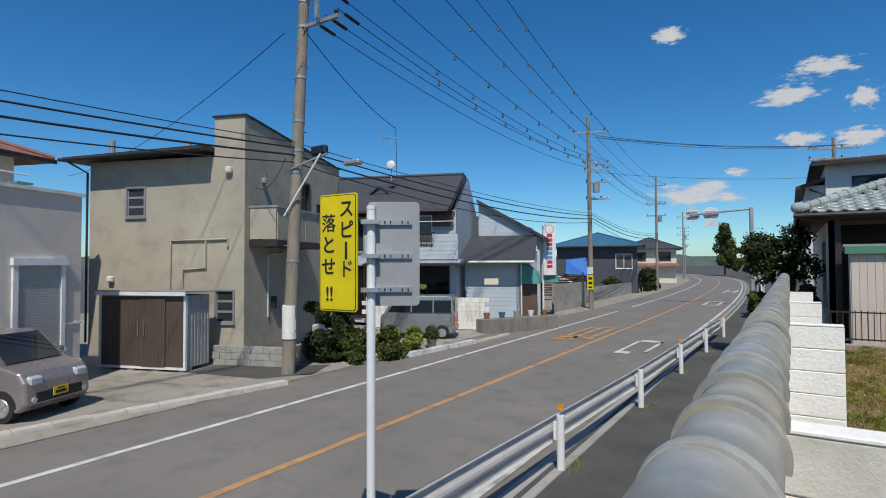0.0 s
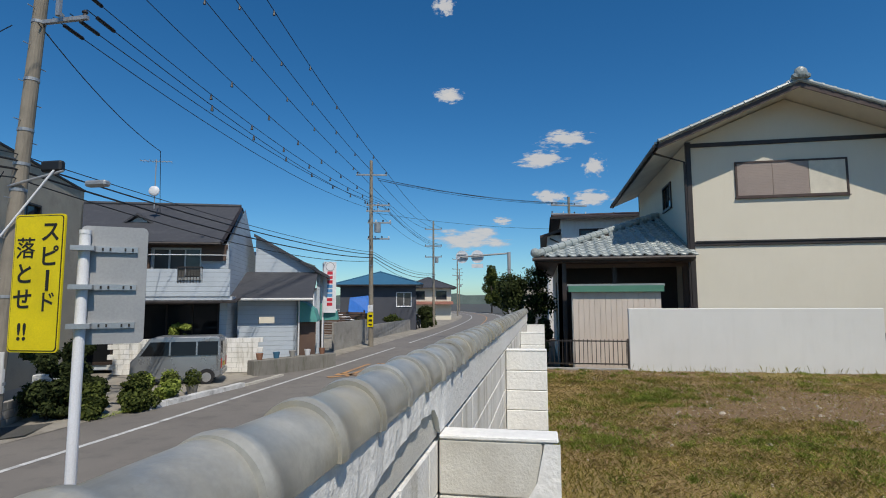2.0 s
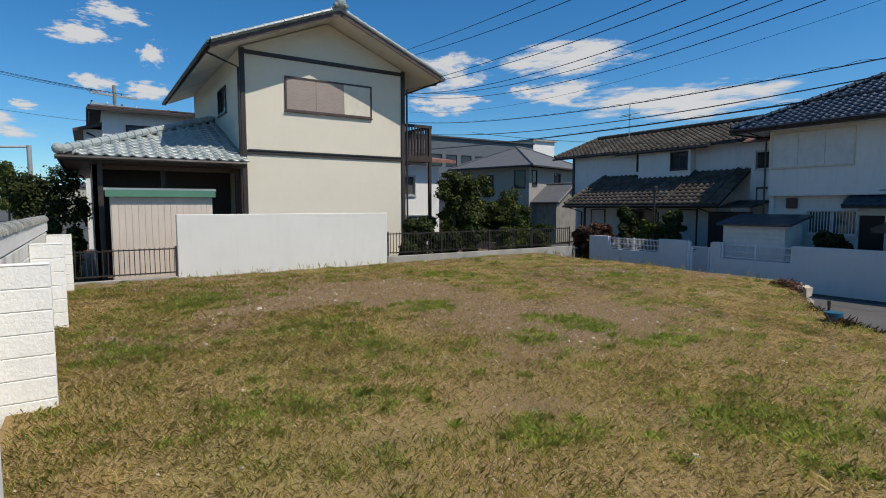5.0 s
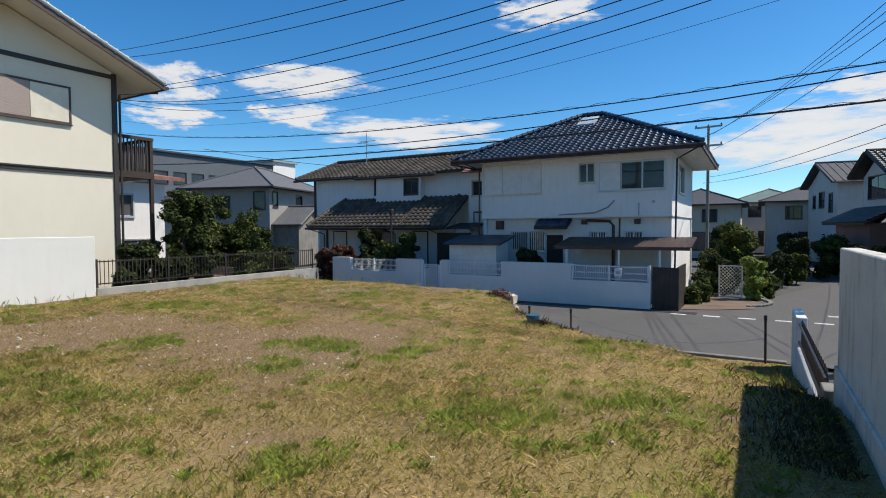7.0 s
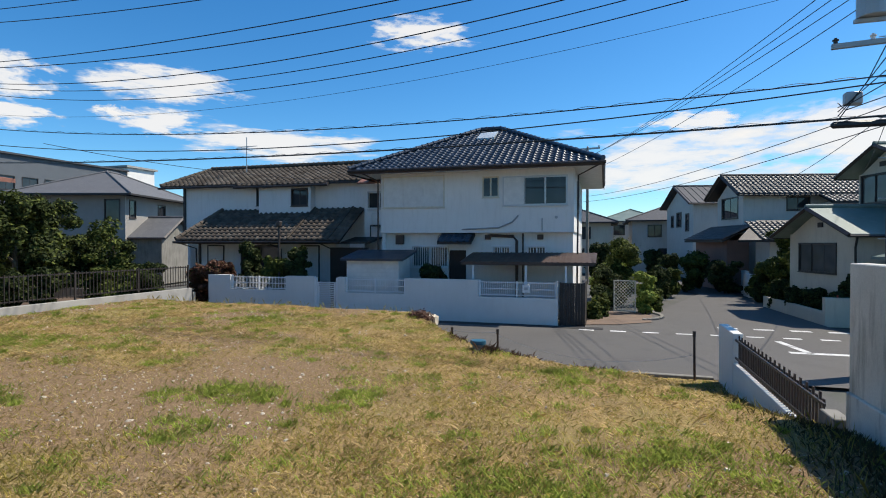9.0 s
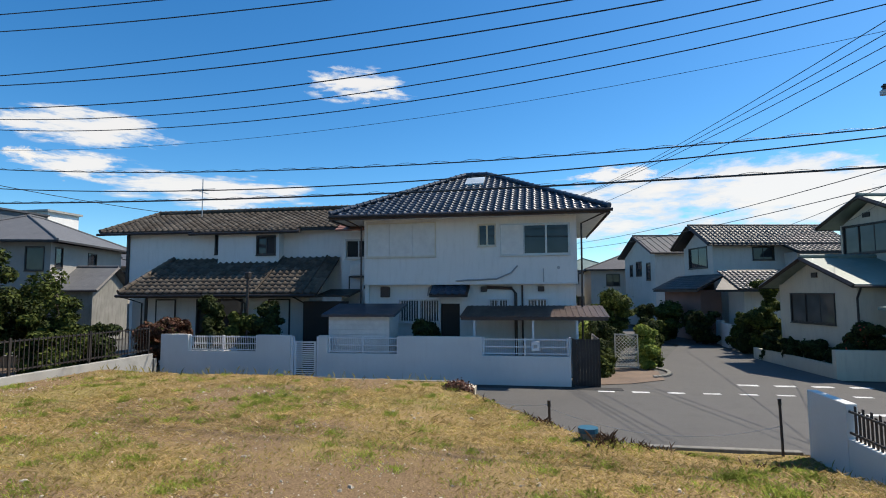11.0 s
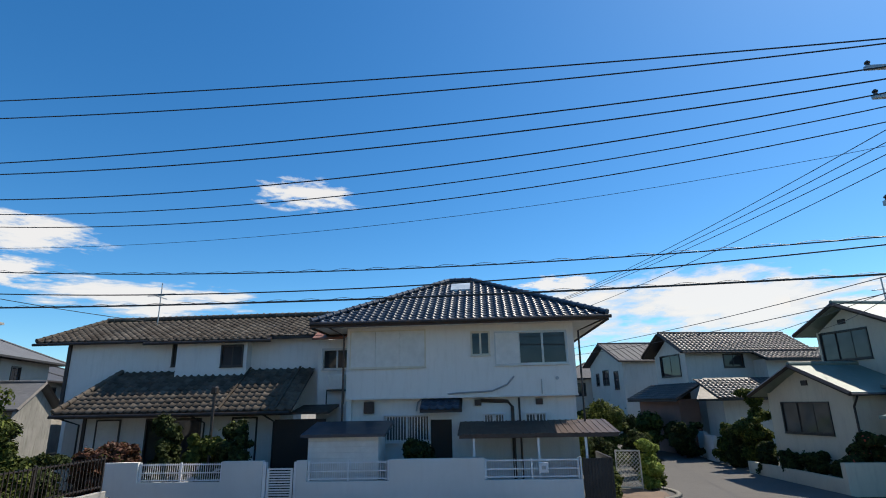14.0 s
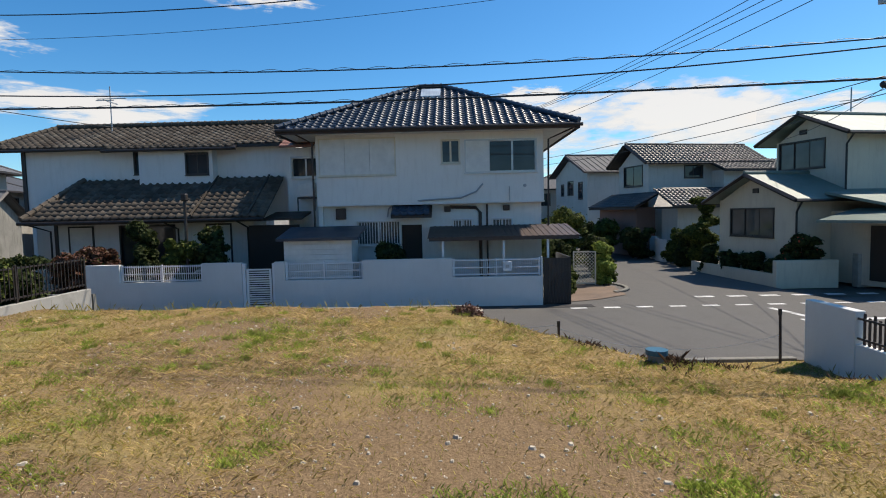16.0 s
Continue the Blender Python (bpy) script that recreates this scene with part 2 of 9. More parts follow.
M["orange_lens"] = plain("orange_lens", (0.85, 0.33, 0.02), 0.3)
M["shutter"] = lapped("shutter", (0.36, 0.29, 0.25), 0.045, 0.4)
M["shutter_white"] = lapped("shutter_white", (0.6, 0.58, 0.54), 0.06, 0.6)
M["panel_cream"] = plain("panel_cream", (0.72, 0.66, 0.53), 0.6)
M["panel_rose"] = surface("panel_rose", (0.66, 0.57, 0.48), (0.6, 0.515, 0.43), (0.45, 0.37, 0.29), 0.6, grain=90, blotch=1.2, bumps=0.1, stain_amount=0.3, streak=True)
M["panel_white"] = plain("panel_white", (0.76, 0.75, 0.71), 0.6)
M["wood_dark"] = surface("wood_dark", (0.045, 0.028, 0.02), (0.025, 0.016, 0.012), rough=0.7, grain=30, bumps=0.3)
M["wood_brown"] = surface("wood_brown", (0.13, 0.08, 0.055), (0.09, 0.055, 0.04), rough=0.6, grain=30, bumps=0.3)
M["shed_brown"] = surface("shed_brown", (0.1, 0.075, 0.062), (0.085, 0.063, 0.052), rough=0.5, blotch=2, bumps=0.1)
# near-black that paints the darkness of unlit rooms and gaps
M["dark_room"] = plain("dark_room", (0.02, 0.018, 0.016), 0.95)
M["teal"] = surface("teal_canvas", (0.1, 0.36, 0.32), (0.08, 0.28, 0.25), rough=0.8)
M["bark"] = surface("bark", (0.12, 0.095, 0.07), (0.06, 0.048, 0.036), rough=0.95, grain=30, blotch=5, bumps=0.8, depth=0.02)
M["terracotta"] = surface("terracotta", (0.3, 0.15, 0.09), rough=0.85, blotch=6)
M["soil"] = surface("soil", (0.15, 0.1, 0.065), (0.1, 0.066, 0.042), rough=1.0, grain=40, blotch=2, bumps=1.0, depth=0.03)
M["corner_paving"] = surface("corner_paving", (0.2, 0.14, 0.1), (0.13, 0.09, 0.065), (0.09, 0.07, 0.05), 0.9, grain=90, blotch=1.5, bumps=0.5)
M["roof_green"] = surface("roof_green", (0.16, 0.21, 0.18), (0.12, 0.165, 0.14), (0.25, 0.29, 0.26), 0.5, grain=30, blotch=1.5, bumps=0.2)
M["roof_rust"] = surface("roof_rust", (0.3, 0.13, 0.09), (0.2, 0.085, 0.06), (0.4, 0.28, 0.22), 0.7, blotch=3)
M["tarp_blue"] = surface("tarp_blue", (0.02, 0.17, 0.6), rough=0.5, blotch=3)
M["stone"] = surface("stone", (0.6, 0.53, 0.42), (0.4, 0.34, 0.26), (0.28, 0.24, 0.17), 0.98, grain=40, blotch=3, bumps=0.7, depth=0.01, vary=0.15)
M["flower_red"] = plain("flower_red", (0.6, 0.09, 0.05), 0.7)
M["plate_yellow"] = plain("plate_yellow", (0.75, 0.52, 0.02), 0.4)
M["chrome"] = plain("chrome", (0.6, 0.6, 0.6), 0.2, 0.9)
M["lamp_glass"] = glass("lamp_glass", (0.45, 0.5, 0.52), 0.1)
M["tail_red"] = plain("tail_red", (0.4, 0.02, 0.02), 0.2)


def leaf_mat(name, light, dark, rough=0.55, through_light=0.22):
    m, t, p = nodes_of(name)
    gi = t.nodes.new("ShaderNodeNewGeometry")
    col = ramp(t, gi.outputs["Random Per Island"], [(0.0, dark), (1.0, light)])
    big = noise_tex(t, world_coords(t), 2.5, 3)
    col = mix(t, col, ramp(t, big, [(0.25, (0.62,) * 3), (0.75, (1.2,) * 3)]), 1.0, "MULTIPLY")
    t.links.new(col, p.inputs["Base Color"])
    p.inputs["Roughness"].default_value = rough
    p.inputs["Specular IOR Level"].default_value = 0.18
    tr = t.nodes.new("ShaderNodeBsdfTranslucent")
    t.links.new(col, tr.inputs[0])
    ms = t.nodes.new("ShaderNodeMixShader")
    ms.inputs[0].default_value = through_light
    t.links.new(p.outputs[0], ms.inputs[1])
    t.links.new(tr.outputs[0], ms.inputs[2])
    t.links.new(ms.outputs[0], t.nodes["Material Output"].inputs[0])
    return m


M["leaf_dark"] = leaf_mat("leaf_dark", (0.07, 0.09, 0.026), (0.012, 0.02, 0.007), 0.8)
M["leaf_mid"] = leaf_mat("leaf_mid", (0.13, 0.155, 0.033), (0.025, 0.04, 0.01), 0.8)
M["leaf_light"] = leaf_mat("leaf_light", (0.36, 0.42, 0.09), (0.14, 0.19, 0.03), 0.7)
M["leaf_red"] = leaf_mat("leaf_red", (0.16, 0.07, 0.045), (0.06, 0.035, 0.02))
M["grass_green"] = leaf_mat("grass_green", (0.5, 0.58, 0.14), (0.24, 0.32, 0.055), 0.8, 0.45)
M["grass_olive"] = leaf_mat("grass_olive", (0.6, 0.5, 0.16), (0.26, 0.25, 0.055), 0.85, 0.42)
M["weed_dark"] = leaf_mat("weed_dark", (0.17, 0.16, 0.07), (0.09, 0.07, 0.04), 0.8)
M["root"] = leaf_mat("root", (0.16, 0.1, 0.065), (0.045, 0.028, 0.02), 0.9)
M["clod"] = surface("clod", (0.14, 0.09, 0.06), (0.07, 0.045, 0.03), (0.3, 0.24, 0.17), 1.0, grain=40, blotch=4, bumps=0.8, depth=0.01)
M["grass_dry"] = leaf_mat("grass_dry", (0.84, 0.68, 0.39), (0.42, 0.32, 0.145), 0.85, 0.4)


# ---- mesh helpers ----
def mesh_object(name, bm, material, smooth=False):
    me = bpy.data.meshes.new(name)
    bm.to_mesh(me)
    bm.free()
    if smooth:
        for f in me.polygons:
            f.use_smooth = True
    me.materials.append(material)
    return new(name, me)


def part(name, bm, material, parent, label="", smooth=False):
    ob = mesh_object(name, bm, material, smooth)
    ob.parent = parent
    if label:
        ob["label"] = label
    return ob


def thing(name, label, category, at=(0, 0, 0), turn=0, group="", kind=""):
    ob = new(name)
    ob.empty_display_size = 0.1
    ob.matrix_basis = pose(*at, 0, 0, turn)
    return tagged(ob, label, category, group, kind)


def struct(name, bm, material, label="", category="", smooth=False):
    return tagged(mesh_object(name, bm, material, smooth), label, category, "", "structure")


def box(bm, x0, x1, y0, y1, z0, z1, bev=0.0):
    vs = [bm.verts.new(c) for c in ((x0, y0, z0), (x1, y0, z0), (x1, y1, z0), (x0, y1, z0), (x0, y0, z1), (x1, y0, z1), (x1, y1, z1), (x0, y1, z1))]
    fs = [bm.faces.new([vs[i] for i in q]) for q in ((3, 2, 1, 0), (4, 5, 6, 7), (0, 1, 5, 4), (1, 2, 6, 5), (2, 3, 7, 6), (3, 0, 4, 7))]
    if bev:
        es = list({e for f in fs for e in f.edges})
        bmesh.ops.bevel(bm, geom=es, offset=bev, segments=1, affect="EDGES")
    return bm


def boxes(*rows, bev=0.0):
    bm = bmesh.new()
    for r in rows:
        box(bm, *r, bev=bev)
    return bm


def prism(bm, outline, axis, a, b):
    """A closed outline of (u, v) pulled along an axis from a to b. axis x: (y, z); y: (x, z); z: (x, y)."""
    def at(u, v, w):
        return {"x": (w, u, v), "y": (u, w, v), "z": (u, v, w)}[axis]
    p = [bm.verts.new(at(u, v, a)) for u, v in outline]
    q = [bm.verts.new(at(u, v, b)) for u, v in outline]
    n = len(outline)
    bm.faces.new(p[::-1])
    bm.faces.new(q)
    for i in range(n):
        bm.faces.new((p[i], p[(i + 1) % n], q[(i + 1) % n], q[i]))
    bmesh.ops.recalc_face_normals(bm, faces=bm.faces)
    return bm


def tube(bm, points, radius, sides=8, cap=True, radius_end=None):
    """A round bar through points; tapers to radius_end."""
    pts = [Vector(p) for p in points]
    rings = []
    n = len(pts)
    for i, p in enumerate(pts):
        d = (pts[min(i + 1, n - 1)] - pts[max(i - 1, 0)]).normalized()
        side = d.cross(Vector((0, 0, 1)) if abs(d.z) < 0.95 else Vector((1, 0, 0))).normalized()
        up = side.cross(d)
        r = radius if radius_end is None else radius + (radius_end - radius) * i / max(n - 1, 1)
        rings.append([bm.verts.new(p + side * (r * math.cos(2 * math.pi * k / sides)) + up * (r * math.sin(2 * math.pi * k / sides))) for k in range(sides)])
    for a, b in zip(rings, rings[1:]):
        for k in range(sides):
            bm.faces.new((a[k], a[(k + 1) % sides], b[(k + 1) % sides], b[k]))
    if cap:
        bm.faces.new(rings[0][::-1])
        bm.faces.new(rings[-1])
    return bm


def rod(points, radius, sides=8, radius_end=None):
    bm = bmesh.new()
    return tube(bm, points, radius, sides, True, radius_end)


def slab(corners, thick):
    """A sloping plate: the corners are its upper face, in order, and it hangs down by thick."""
    bm = bmesh.new()
    up = [bm.verts.new(c) for c in corners]
    lo = [bm.verts.new((c[0], c[1], c[2] - thick)) for c in corners]
    bm.faces.new(up)
    bm.faces.new(lo[::-1])
    n = len(corners)
    for i in range(n):
        bm.faces.new((up[(i + 1) % n], up[i], lo[i], lo[(i + 1) % n]))
    bmesh.ops.recalc_face_normals(bm, faces=bm.faces)
    return bm


def quad_strip(name, verts, faces):
    me = bpy.data.meshes.new(name)
    me.from_pydata(verts, [], faces)
    me.update()
    return me


def wpart(name, bm, material, parent, label="", smooth=False):
    """A part whose mesh is written in world places."""
    ob = part(name, bm, material, parent, label, smooth)
    if parent.type == "EMPTY" and parent.name not in TURNED:
        ob.matrix_parent_inverse = parent.matrix_basis.inverted()
    return ob


TURNED = set()


def turned(name, label, category, at, turn, group=""):
    """A thing whose parts are written in its own places, turned about its base."""
    ob = thing(name, label, category, at, turn, group)
    TURNED.add(ob.name)
    return ob


def smoothstep(a, b, x):
    s = min(max((x - a) / (b - a), 0.0), 1.0)
    return s * s * (3 - 2 * s)


STREET_Z = -0.04


def road_x(y):
    """The middle of the main road: straight, then bending to the west."""
    return -6.3 - (0.0007 * (y - 30) ** 2 if y > 30 else 0.0) - (0.00002 * (y - 80) ** 3 if y > 80 else 0.0)


def lot_z(x, y):
    """The empty plot: a gentle plateau that breaks down to the side street in the south-east."""
    up = 1.09 + 0.004 * x + 0.012 * max(0.0, y - 5) + 0.05 * (noise.noise((x * 0.35, y * 0.35, 3.0)))
    low = 0.42 * (1 - smoothstep(10.3, 14.0, x)) - 0.06
    if y > 5.95:
        rim, wide = 14.45, 0.3
    elif y > 3.5:
        rim, wide = 10.5 + (y - 3.5) * 1.5, 0.6
    elif y > 1:
        rim, wide = 9.35 + (y - 1) * 0.46, 0.6 + max(0.0, 1.7 - y) * 1.0
    else:
        rim, wide = 6.9 + (y + 0.9) * 1.28, 1.3 + (1 - y) * 0.9
    wave = 0.2 * noise.noise((x * 0.9, y * 0.9, 1.0)) + 0.1 * noise.noise((x * 3.1, y * 3.1, 4.0))
    k = smoothstep(-0.1, wide, x - rim + wave)
    return up + (min(low, up) - up) * k + 0.025 * noise.noise((x * 1.7, y * 1.7, 9.0)) + 0.01 * noise.noise((x * 5, y * 5, 2.0))


def strip(offsets_z, ys, centre):
    """A ribbon along y: (offset, z) pairs across, at each y."""
    bm = bmesh.new()
    rows = [[bm.verts.new((centre(y) + o, y, z)) for o, z in offsets_z] for y in ys]
    for a, b in zip(rows, rows[1:]):
        for i in range(len(offsets_z) - 1):
            bm.faces.new((a[i], a[i + 1], b[i + 1], b[i]))
    return bm


def bend_line(o0, o1, y0, y1, z=0.006, step=3.0):
    n = max(int((y1 - y0) / step), 1)
    return strip([(o0, z), (o1, z)], [y0 + (y1 - y0) * i / n for i in range(n + 1)], road_x)


# ---- ground, roads ----
bm = bmesh.new()
ring = [bm.verts.new((900 * math.cos(a), 900 * math.sin(a), -0.12)) for a in [2 * math.pi * i / 48 for i in range(48)]]
bm.faces.new(ring)
struct("ground", bm, M["asphalt_old"], "grey-brown paved and bare ground between the houses", "ground")
ROAD_YS = [-60 + 4 * i for i in range(75)]
road = struct("road", strip([(-4.6, 0.0), (-2.0, 0.02), (0, 0.035), (2.0, 0.02), (3.3, 0.0)], ROAD_YS, road_x), M["asphalt"], "worn grey asphalt two-lane road", "road")
def road_mark(name, bm, mat, label):
    ob = struct(name, bm, mat, label, "road marking")
    ob.location.z = 0.022
    return ob
road_mark("centre_line", bend_line(-0.075, 0.075, -40, 230, 0.018), M["line_orange"], "solid worn orange centre line on the asphalt")
road_mark("edge_line", bend_line(-2.8, -2.66, -40, 34, 0.0), M["line_white"], "worn white edge line along the road")
road_mark("edge_line", bend_line(-2.8, -2.66, 38, 200, 0.0), M["line_white"], "worn white edge line along the road")
road_mark("edge_line", bend_line(2.78, 2.92, -40, 200, 0.0), M["line_white"], "worn white edge line along the road")
# far pavement, west verge and the paved strip below the wall
struct("pavement", strip([(3.3, -0.02), (3.32, 0.06), (3.55, 0.06), (6.22, 0.08)], ROAD_YS, road_x), M["asphalt_old"], "old dark asphalt footway with moss along a wall", "pavement")
struct("verge", strip([(-30, 0.05), (-4.9, 0.05), (-4.55, 0.012)], ROAD_YS, road_x), M["forecourt"], "stained concrete forecourts beside the road", "pavement")
struct("gutter", strip([(3.1, 0.012), (3.12, 0.03), (3.55, 0.075), (3.57, 0.0)], ROAD_YS, road_x), M["concrete"], "concrete gutter strip under a guardrail", "kerb")


def kerb_run(points, height, width, piece=0.6, label="white painted concrete kerb"):
    k = thing("kerb", label, "kerb", (*points[0], 0), kind="structure")
    for (xa, ya), (xb, yb) in zip(points, points[1:]):
        d = Vector((xb - xa, yb - ya, 0))
        n = max(int(d.length / piece), 1)
        e = d.normalized()
        s = Vector((-e.y, e.x, 0))
        for i in range(n):
            a = Vector((xa, ya, 0)) + d * (i / n) + e * 0.006
            b = Vector((xa, ya, 0)) + d * ((i + 1) / n) - e * 0.006
            bm = bmesh.new()
            lo = [a, b, b + s * width, a + s * width]
            h = height + 0.006 * math.sin(i * 2.3)
            vs = [bm.verts.new((p.x, p.y, -0.05)) for p in lo] + [bm.verts.new((p.x + (s.x * 0.02 if j < 2 else -s.x * 0.02), p.y, h)) for j, p in enumerate(lo)]
            for q in ((4, 5, 6, 7), (0, 1, 5, 4), (1, 2, 6, 5), (2, 3, 7, 6), (3, 0, 4, 7)):
                bm.faces.new([vs[j] for j in q])
            wpart("kerb_stone", bm, M["kerb_light"] if label.startswith("grey") else M["line_white"], k)
    return k


kerb_run([(-12.4, -3.0), (-11.4, 3.9), (-10.55, 9.3)], 0.1, 0.3, 0.6, "grey concrete kerb along the road")
kerb_run([(-10.35, 13.6), (-9.95, 17.8)], 0.14, 0.26, 0.6, "white painted concrete kerb stones")
kerb_run([(-9.95, 17.9), (-9.9, 20.6)], 0.08, 0.2, 0.6, "grey weathered kerb")
# slab joints, a tar patch and stains on the forecourt
for k, (xa, ya, xb, yb) in enumerate(((-16.8, 4.5, -11.6, 6.4), (-17.0, 6.2, -11.4, 8.2), (-14.2, 3.2, -15.6, 7.0), (-12.6, 3.9, -13.7, 7.4))):
    d = Vector((yb - ya, xa - xb, 0)).normalized() * 0.02
    bm = bmesh.new()
    bm.faces.new([bm.verts.new((x + s * d.x, y + s * d.y, 0.0545)) for x, y, s in ((xa, ya, 1), (xa, ya, -1), (xb, yb, -1), (xb, yb, 1))])
    struct("slab_joint", bm, M["concrete_dark"], "dark joint between concrete slabs of a forecourt", "paving joint")
bm = bmesh.new()
bm.faces.new([bm.verts.new((x, y, 0.058)) for x, y in ((-13.9, 8.7), (-11.6, 9.2), (-10.9, 10.4), (-11.4, 11.6), (-12.4, 10.7), (-14.3, 9.8))])
struct("tar_patch", bm, M["asphalt_old"], "dark tar patch beside a concrete forecourt", "paving patch")
# painted marks on the lanes
def painted(name, rows, mat, label):
    bm = bmesh.new()
    for q in rows:
        bm.faces.new([bm.verts.new((x, y, 0.042)) for x, y in q])
    return struct(name, bm, mat, label, "road marking")
def bar(xa, ya, xb, yb, w):
    d = Vector((xb - xa, yb - ya)).normalized() * (w / 2)
    return [(xa + d.y, ya - d.x), (xb + d.y, yb - d.x), (xb - d.y, yb + d.x), (xa - d.y, ya + d.x)]
painted("speed_mark", [bar(-7.95, 21.2, -6.55, 21.2, 0.5), bar(-7.75, 21.3, -7.75, 24.9, 0.18), bar(-7.3, 20.6, -7.3, 25.2, 0.18), bar(-6.75, 21.4, -6.75, 25.0, 0.18),
                      bar(-7.3, 25.1, -6.75, 25.1, 0.4), bar(-7.95, 20.3, -7.5, 20.7, 0.3)], M["line_orange"], "worn orange painted speed figures on the lane")
painted("lane_mark", [bar(-4.9, 18.6, -4.85, 21.4, 0.12), bar(-4.1, 18.8, -4.05, 21.6, 0.12), bar(-4.98, 18.4, -4.5, 18.4, 0.5), bar(-4.8, 21.5, -4.0, 21.5, 0.5)], M["line_white"], "white painted box mark on the lane")
painted("lane_mark", [bar(-5.2, 42.0, -5.2, 46.0, 0.2), bar(-4.3, 42.0, -4.3, 46.0, 0.2), bar(-5.3, 42.0, -4.2, 42.0, 0.5), bar(-5.3, 46.0, -4.2, 46.0, 0.5)], M["line_white"], "white painted box mark on the lane")
painted("lane_mark", [bar(-5.6, 60, -5.6, 66, 0.25), bar(-4.7, 60, -4.7, 66, 0.25), bar(-5.9, 63, -4.4, 63, 0.6), bar(-5.9, 69, -4.4, 69, 0.6)], M["line_white"], "worn white painted sign on the lane")

# side street in the east and the street that leaves it
bm = bmesh.new()
for q in (((14.45, -30), (21.6, -30), (21.6, 60), (14.45, 60)), ((21.6, -6.1), (24.2, -5.95), (30.4, -5.5), (36.5, -5.6), (60, -2.2), (60, 0.8), (36, -3.7), (24, 0.25), (21.6, 2.3))):
    bm.faces.new([bm.verts.new((x, y, STREET_Z)) for x, y in q])
struct("side_street", bm, M["asphalt_street"], "grey asphalt side street meeting another lane", "road")
# strip laid where the white wall shades the mossy asphalt
struct("street_gutter", boxes((20.72, 21.19, 1.6, 18.2, -0.2, STREET_Z + 0.008)), M["gutter_dark"], "dark strip of painted shadow and moss along a white wall", "kerb")
bm = bmesh.new()
for i in range(14):
    y = 2.4 - i * 1.02
    bm.faces.new([bm.verts.new((20.55 + 0.012 * i + a, y - b, STREET_Z + 0.006)) for a, b in ((-0.1, 0), (0.1, 0), (0.1, 0.5), (-0.1, 0.5))])
for i in range(8):
    y = -2.2 - i * 1.1
    bm.faces.new([bm.verts.new((22.3 + a, y - b, STREET_Z + 0.006)) for a, b in ((-0.14, 0), (0.14, 0), (0.14, 0.62), (-0.14, 0.62))])
for q in (bar(20.0, -3.4, 18.2, -3.7, 0.2), bar(18.2, -3.2, 18.2, -5.6, 0.25)):
    bm.faces.new([bm.verts.new((x, y, STREET_Z + 0.006)) for x, y in q])
struct("dashed_line", bm, M["line_white"], "white dashed lines at the street corner", "road marking")

# the empty plot
X0, X1, Y0, Y1, STEP = 0.02, 14.42, -0.95, 14.5, 0.12
nx, ny = int((X1 - X0) / STEP) + 1, int((Y1 - Y0) / STEP) + 1
verts = [(X0 + (X1 - X0) * i / (nx - 1), Y0 + (Y1 - Y0) * j / (ny - 1)) for j in range(ny) for i in range(nx)]
verts = [(x, y, lot_z(x, y)) for x, y in verts]
faces = [(j * nx + i, j * nx + i + 1, (j + 1) * nx + i + 1, (j + 1) * nx + i) for j in range(ny - 1) for i in range(nx - 1)]
base = len(verts)
edge = [j * nx + nx - 1 for j in range(ny)]
verts += [(14.44, verts[i][1], -0.15) for i in edge]
faces += [(edge[j], base + j, base + j + 1, edge[j + 1]) for j in range(ny - 1)]


def lot_material():
    """Reddish earth where the plot lies bare, straw-coloured and greenish thatch where it is covered."""
    m, t, p = nodes_of("lot_earth")
    v = world_coords(t)
    big, mid, fine, grit = noise_tex(t, v, 0.5, 5, 0.6), noise_tex(t, v, 2.3, 6, 0.7), noise_tex(t, v, 42, 5, 0.65), noise_tex(t, v, 150, 3, 0.6)
    earth = ramp(t, fine, [(0.3, (0.14, 0.09, 0.048)), (0.7, (0.35, 0.24, 0.138))])
    earth = mix(t, earth, ramp(t, grit, [(0.55, (0.75,) * 3), (0.72, (1.5,) * 3)]), 0.5, "MULTIPLY")
    straw = ramp(t, noise_tex(t, v, 60, 4, 0.7), [(0.3, (0.22, 0.145, 0.055)), (0.7, (0.54, 0.39, 0.17))])
    green = ramp(t, fine, [(0.3, (0.16, 0.17, 0.04)), (0.7, (0.36, 0.36, 0.1))])
    thatch = mix(t, straw, green, math_node(t, "MULTIPLY", ramp(t, big, [(0.42, (0, 0, 0)), (0.6, (1, 1, 1))]), 0.55))
    at = t.nodes.new("ShaderNodeAttribute")
    at.attribute_name = "cover"
    edge_ = math_node(t, "ADD", at.outputs["Fac"], math_node(t, "MULTIPLY", math_node(t, "SUBTRACT", mid, 0.5), 1.5))
    c = mix(t, earth, thatch, math_node(t, "MULTIPLY", ramp(t, edge_, [(0.45, (0, 0, 0)), (1.0, (1, 1, 1))]), 0.6))
    t.links.new(c, p.inputs["Base Color"])
    p.inputs["Roughness"].default_value = 1.0
    p.inputs["Specular IOR Level"].default_value = 0.1
    bump(t, p, math_node(t, "ADD", fine, math_node(t, "MULTIPLY", noise_tex(t, v, 11, 4, 0.6), 1.2)), 0.8, 0.03)
    return m


M["lot"] = lot_material()
lot_me = me = quad_strip("lot", verts, faces)
me.materials.append(M["lot"])
for f in me.polygons:
    f.use_smooth = True
tagged(new("lot", me), "sloping vacant plot of brown earth and dry grass", "ground", kind="structure")
# a retaining face along the side street
struct("retaining_wall", boxes((14.42, 14.56, 5.75, 14.4, -0.1, 1.16)), M["concrete_dark"], "low grey concrete retaining wall of the plot", "wall")


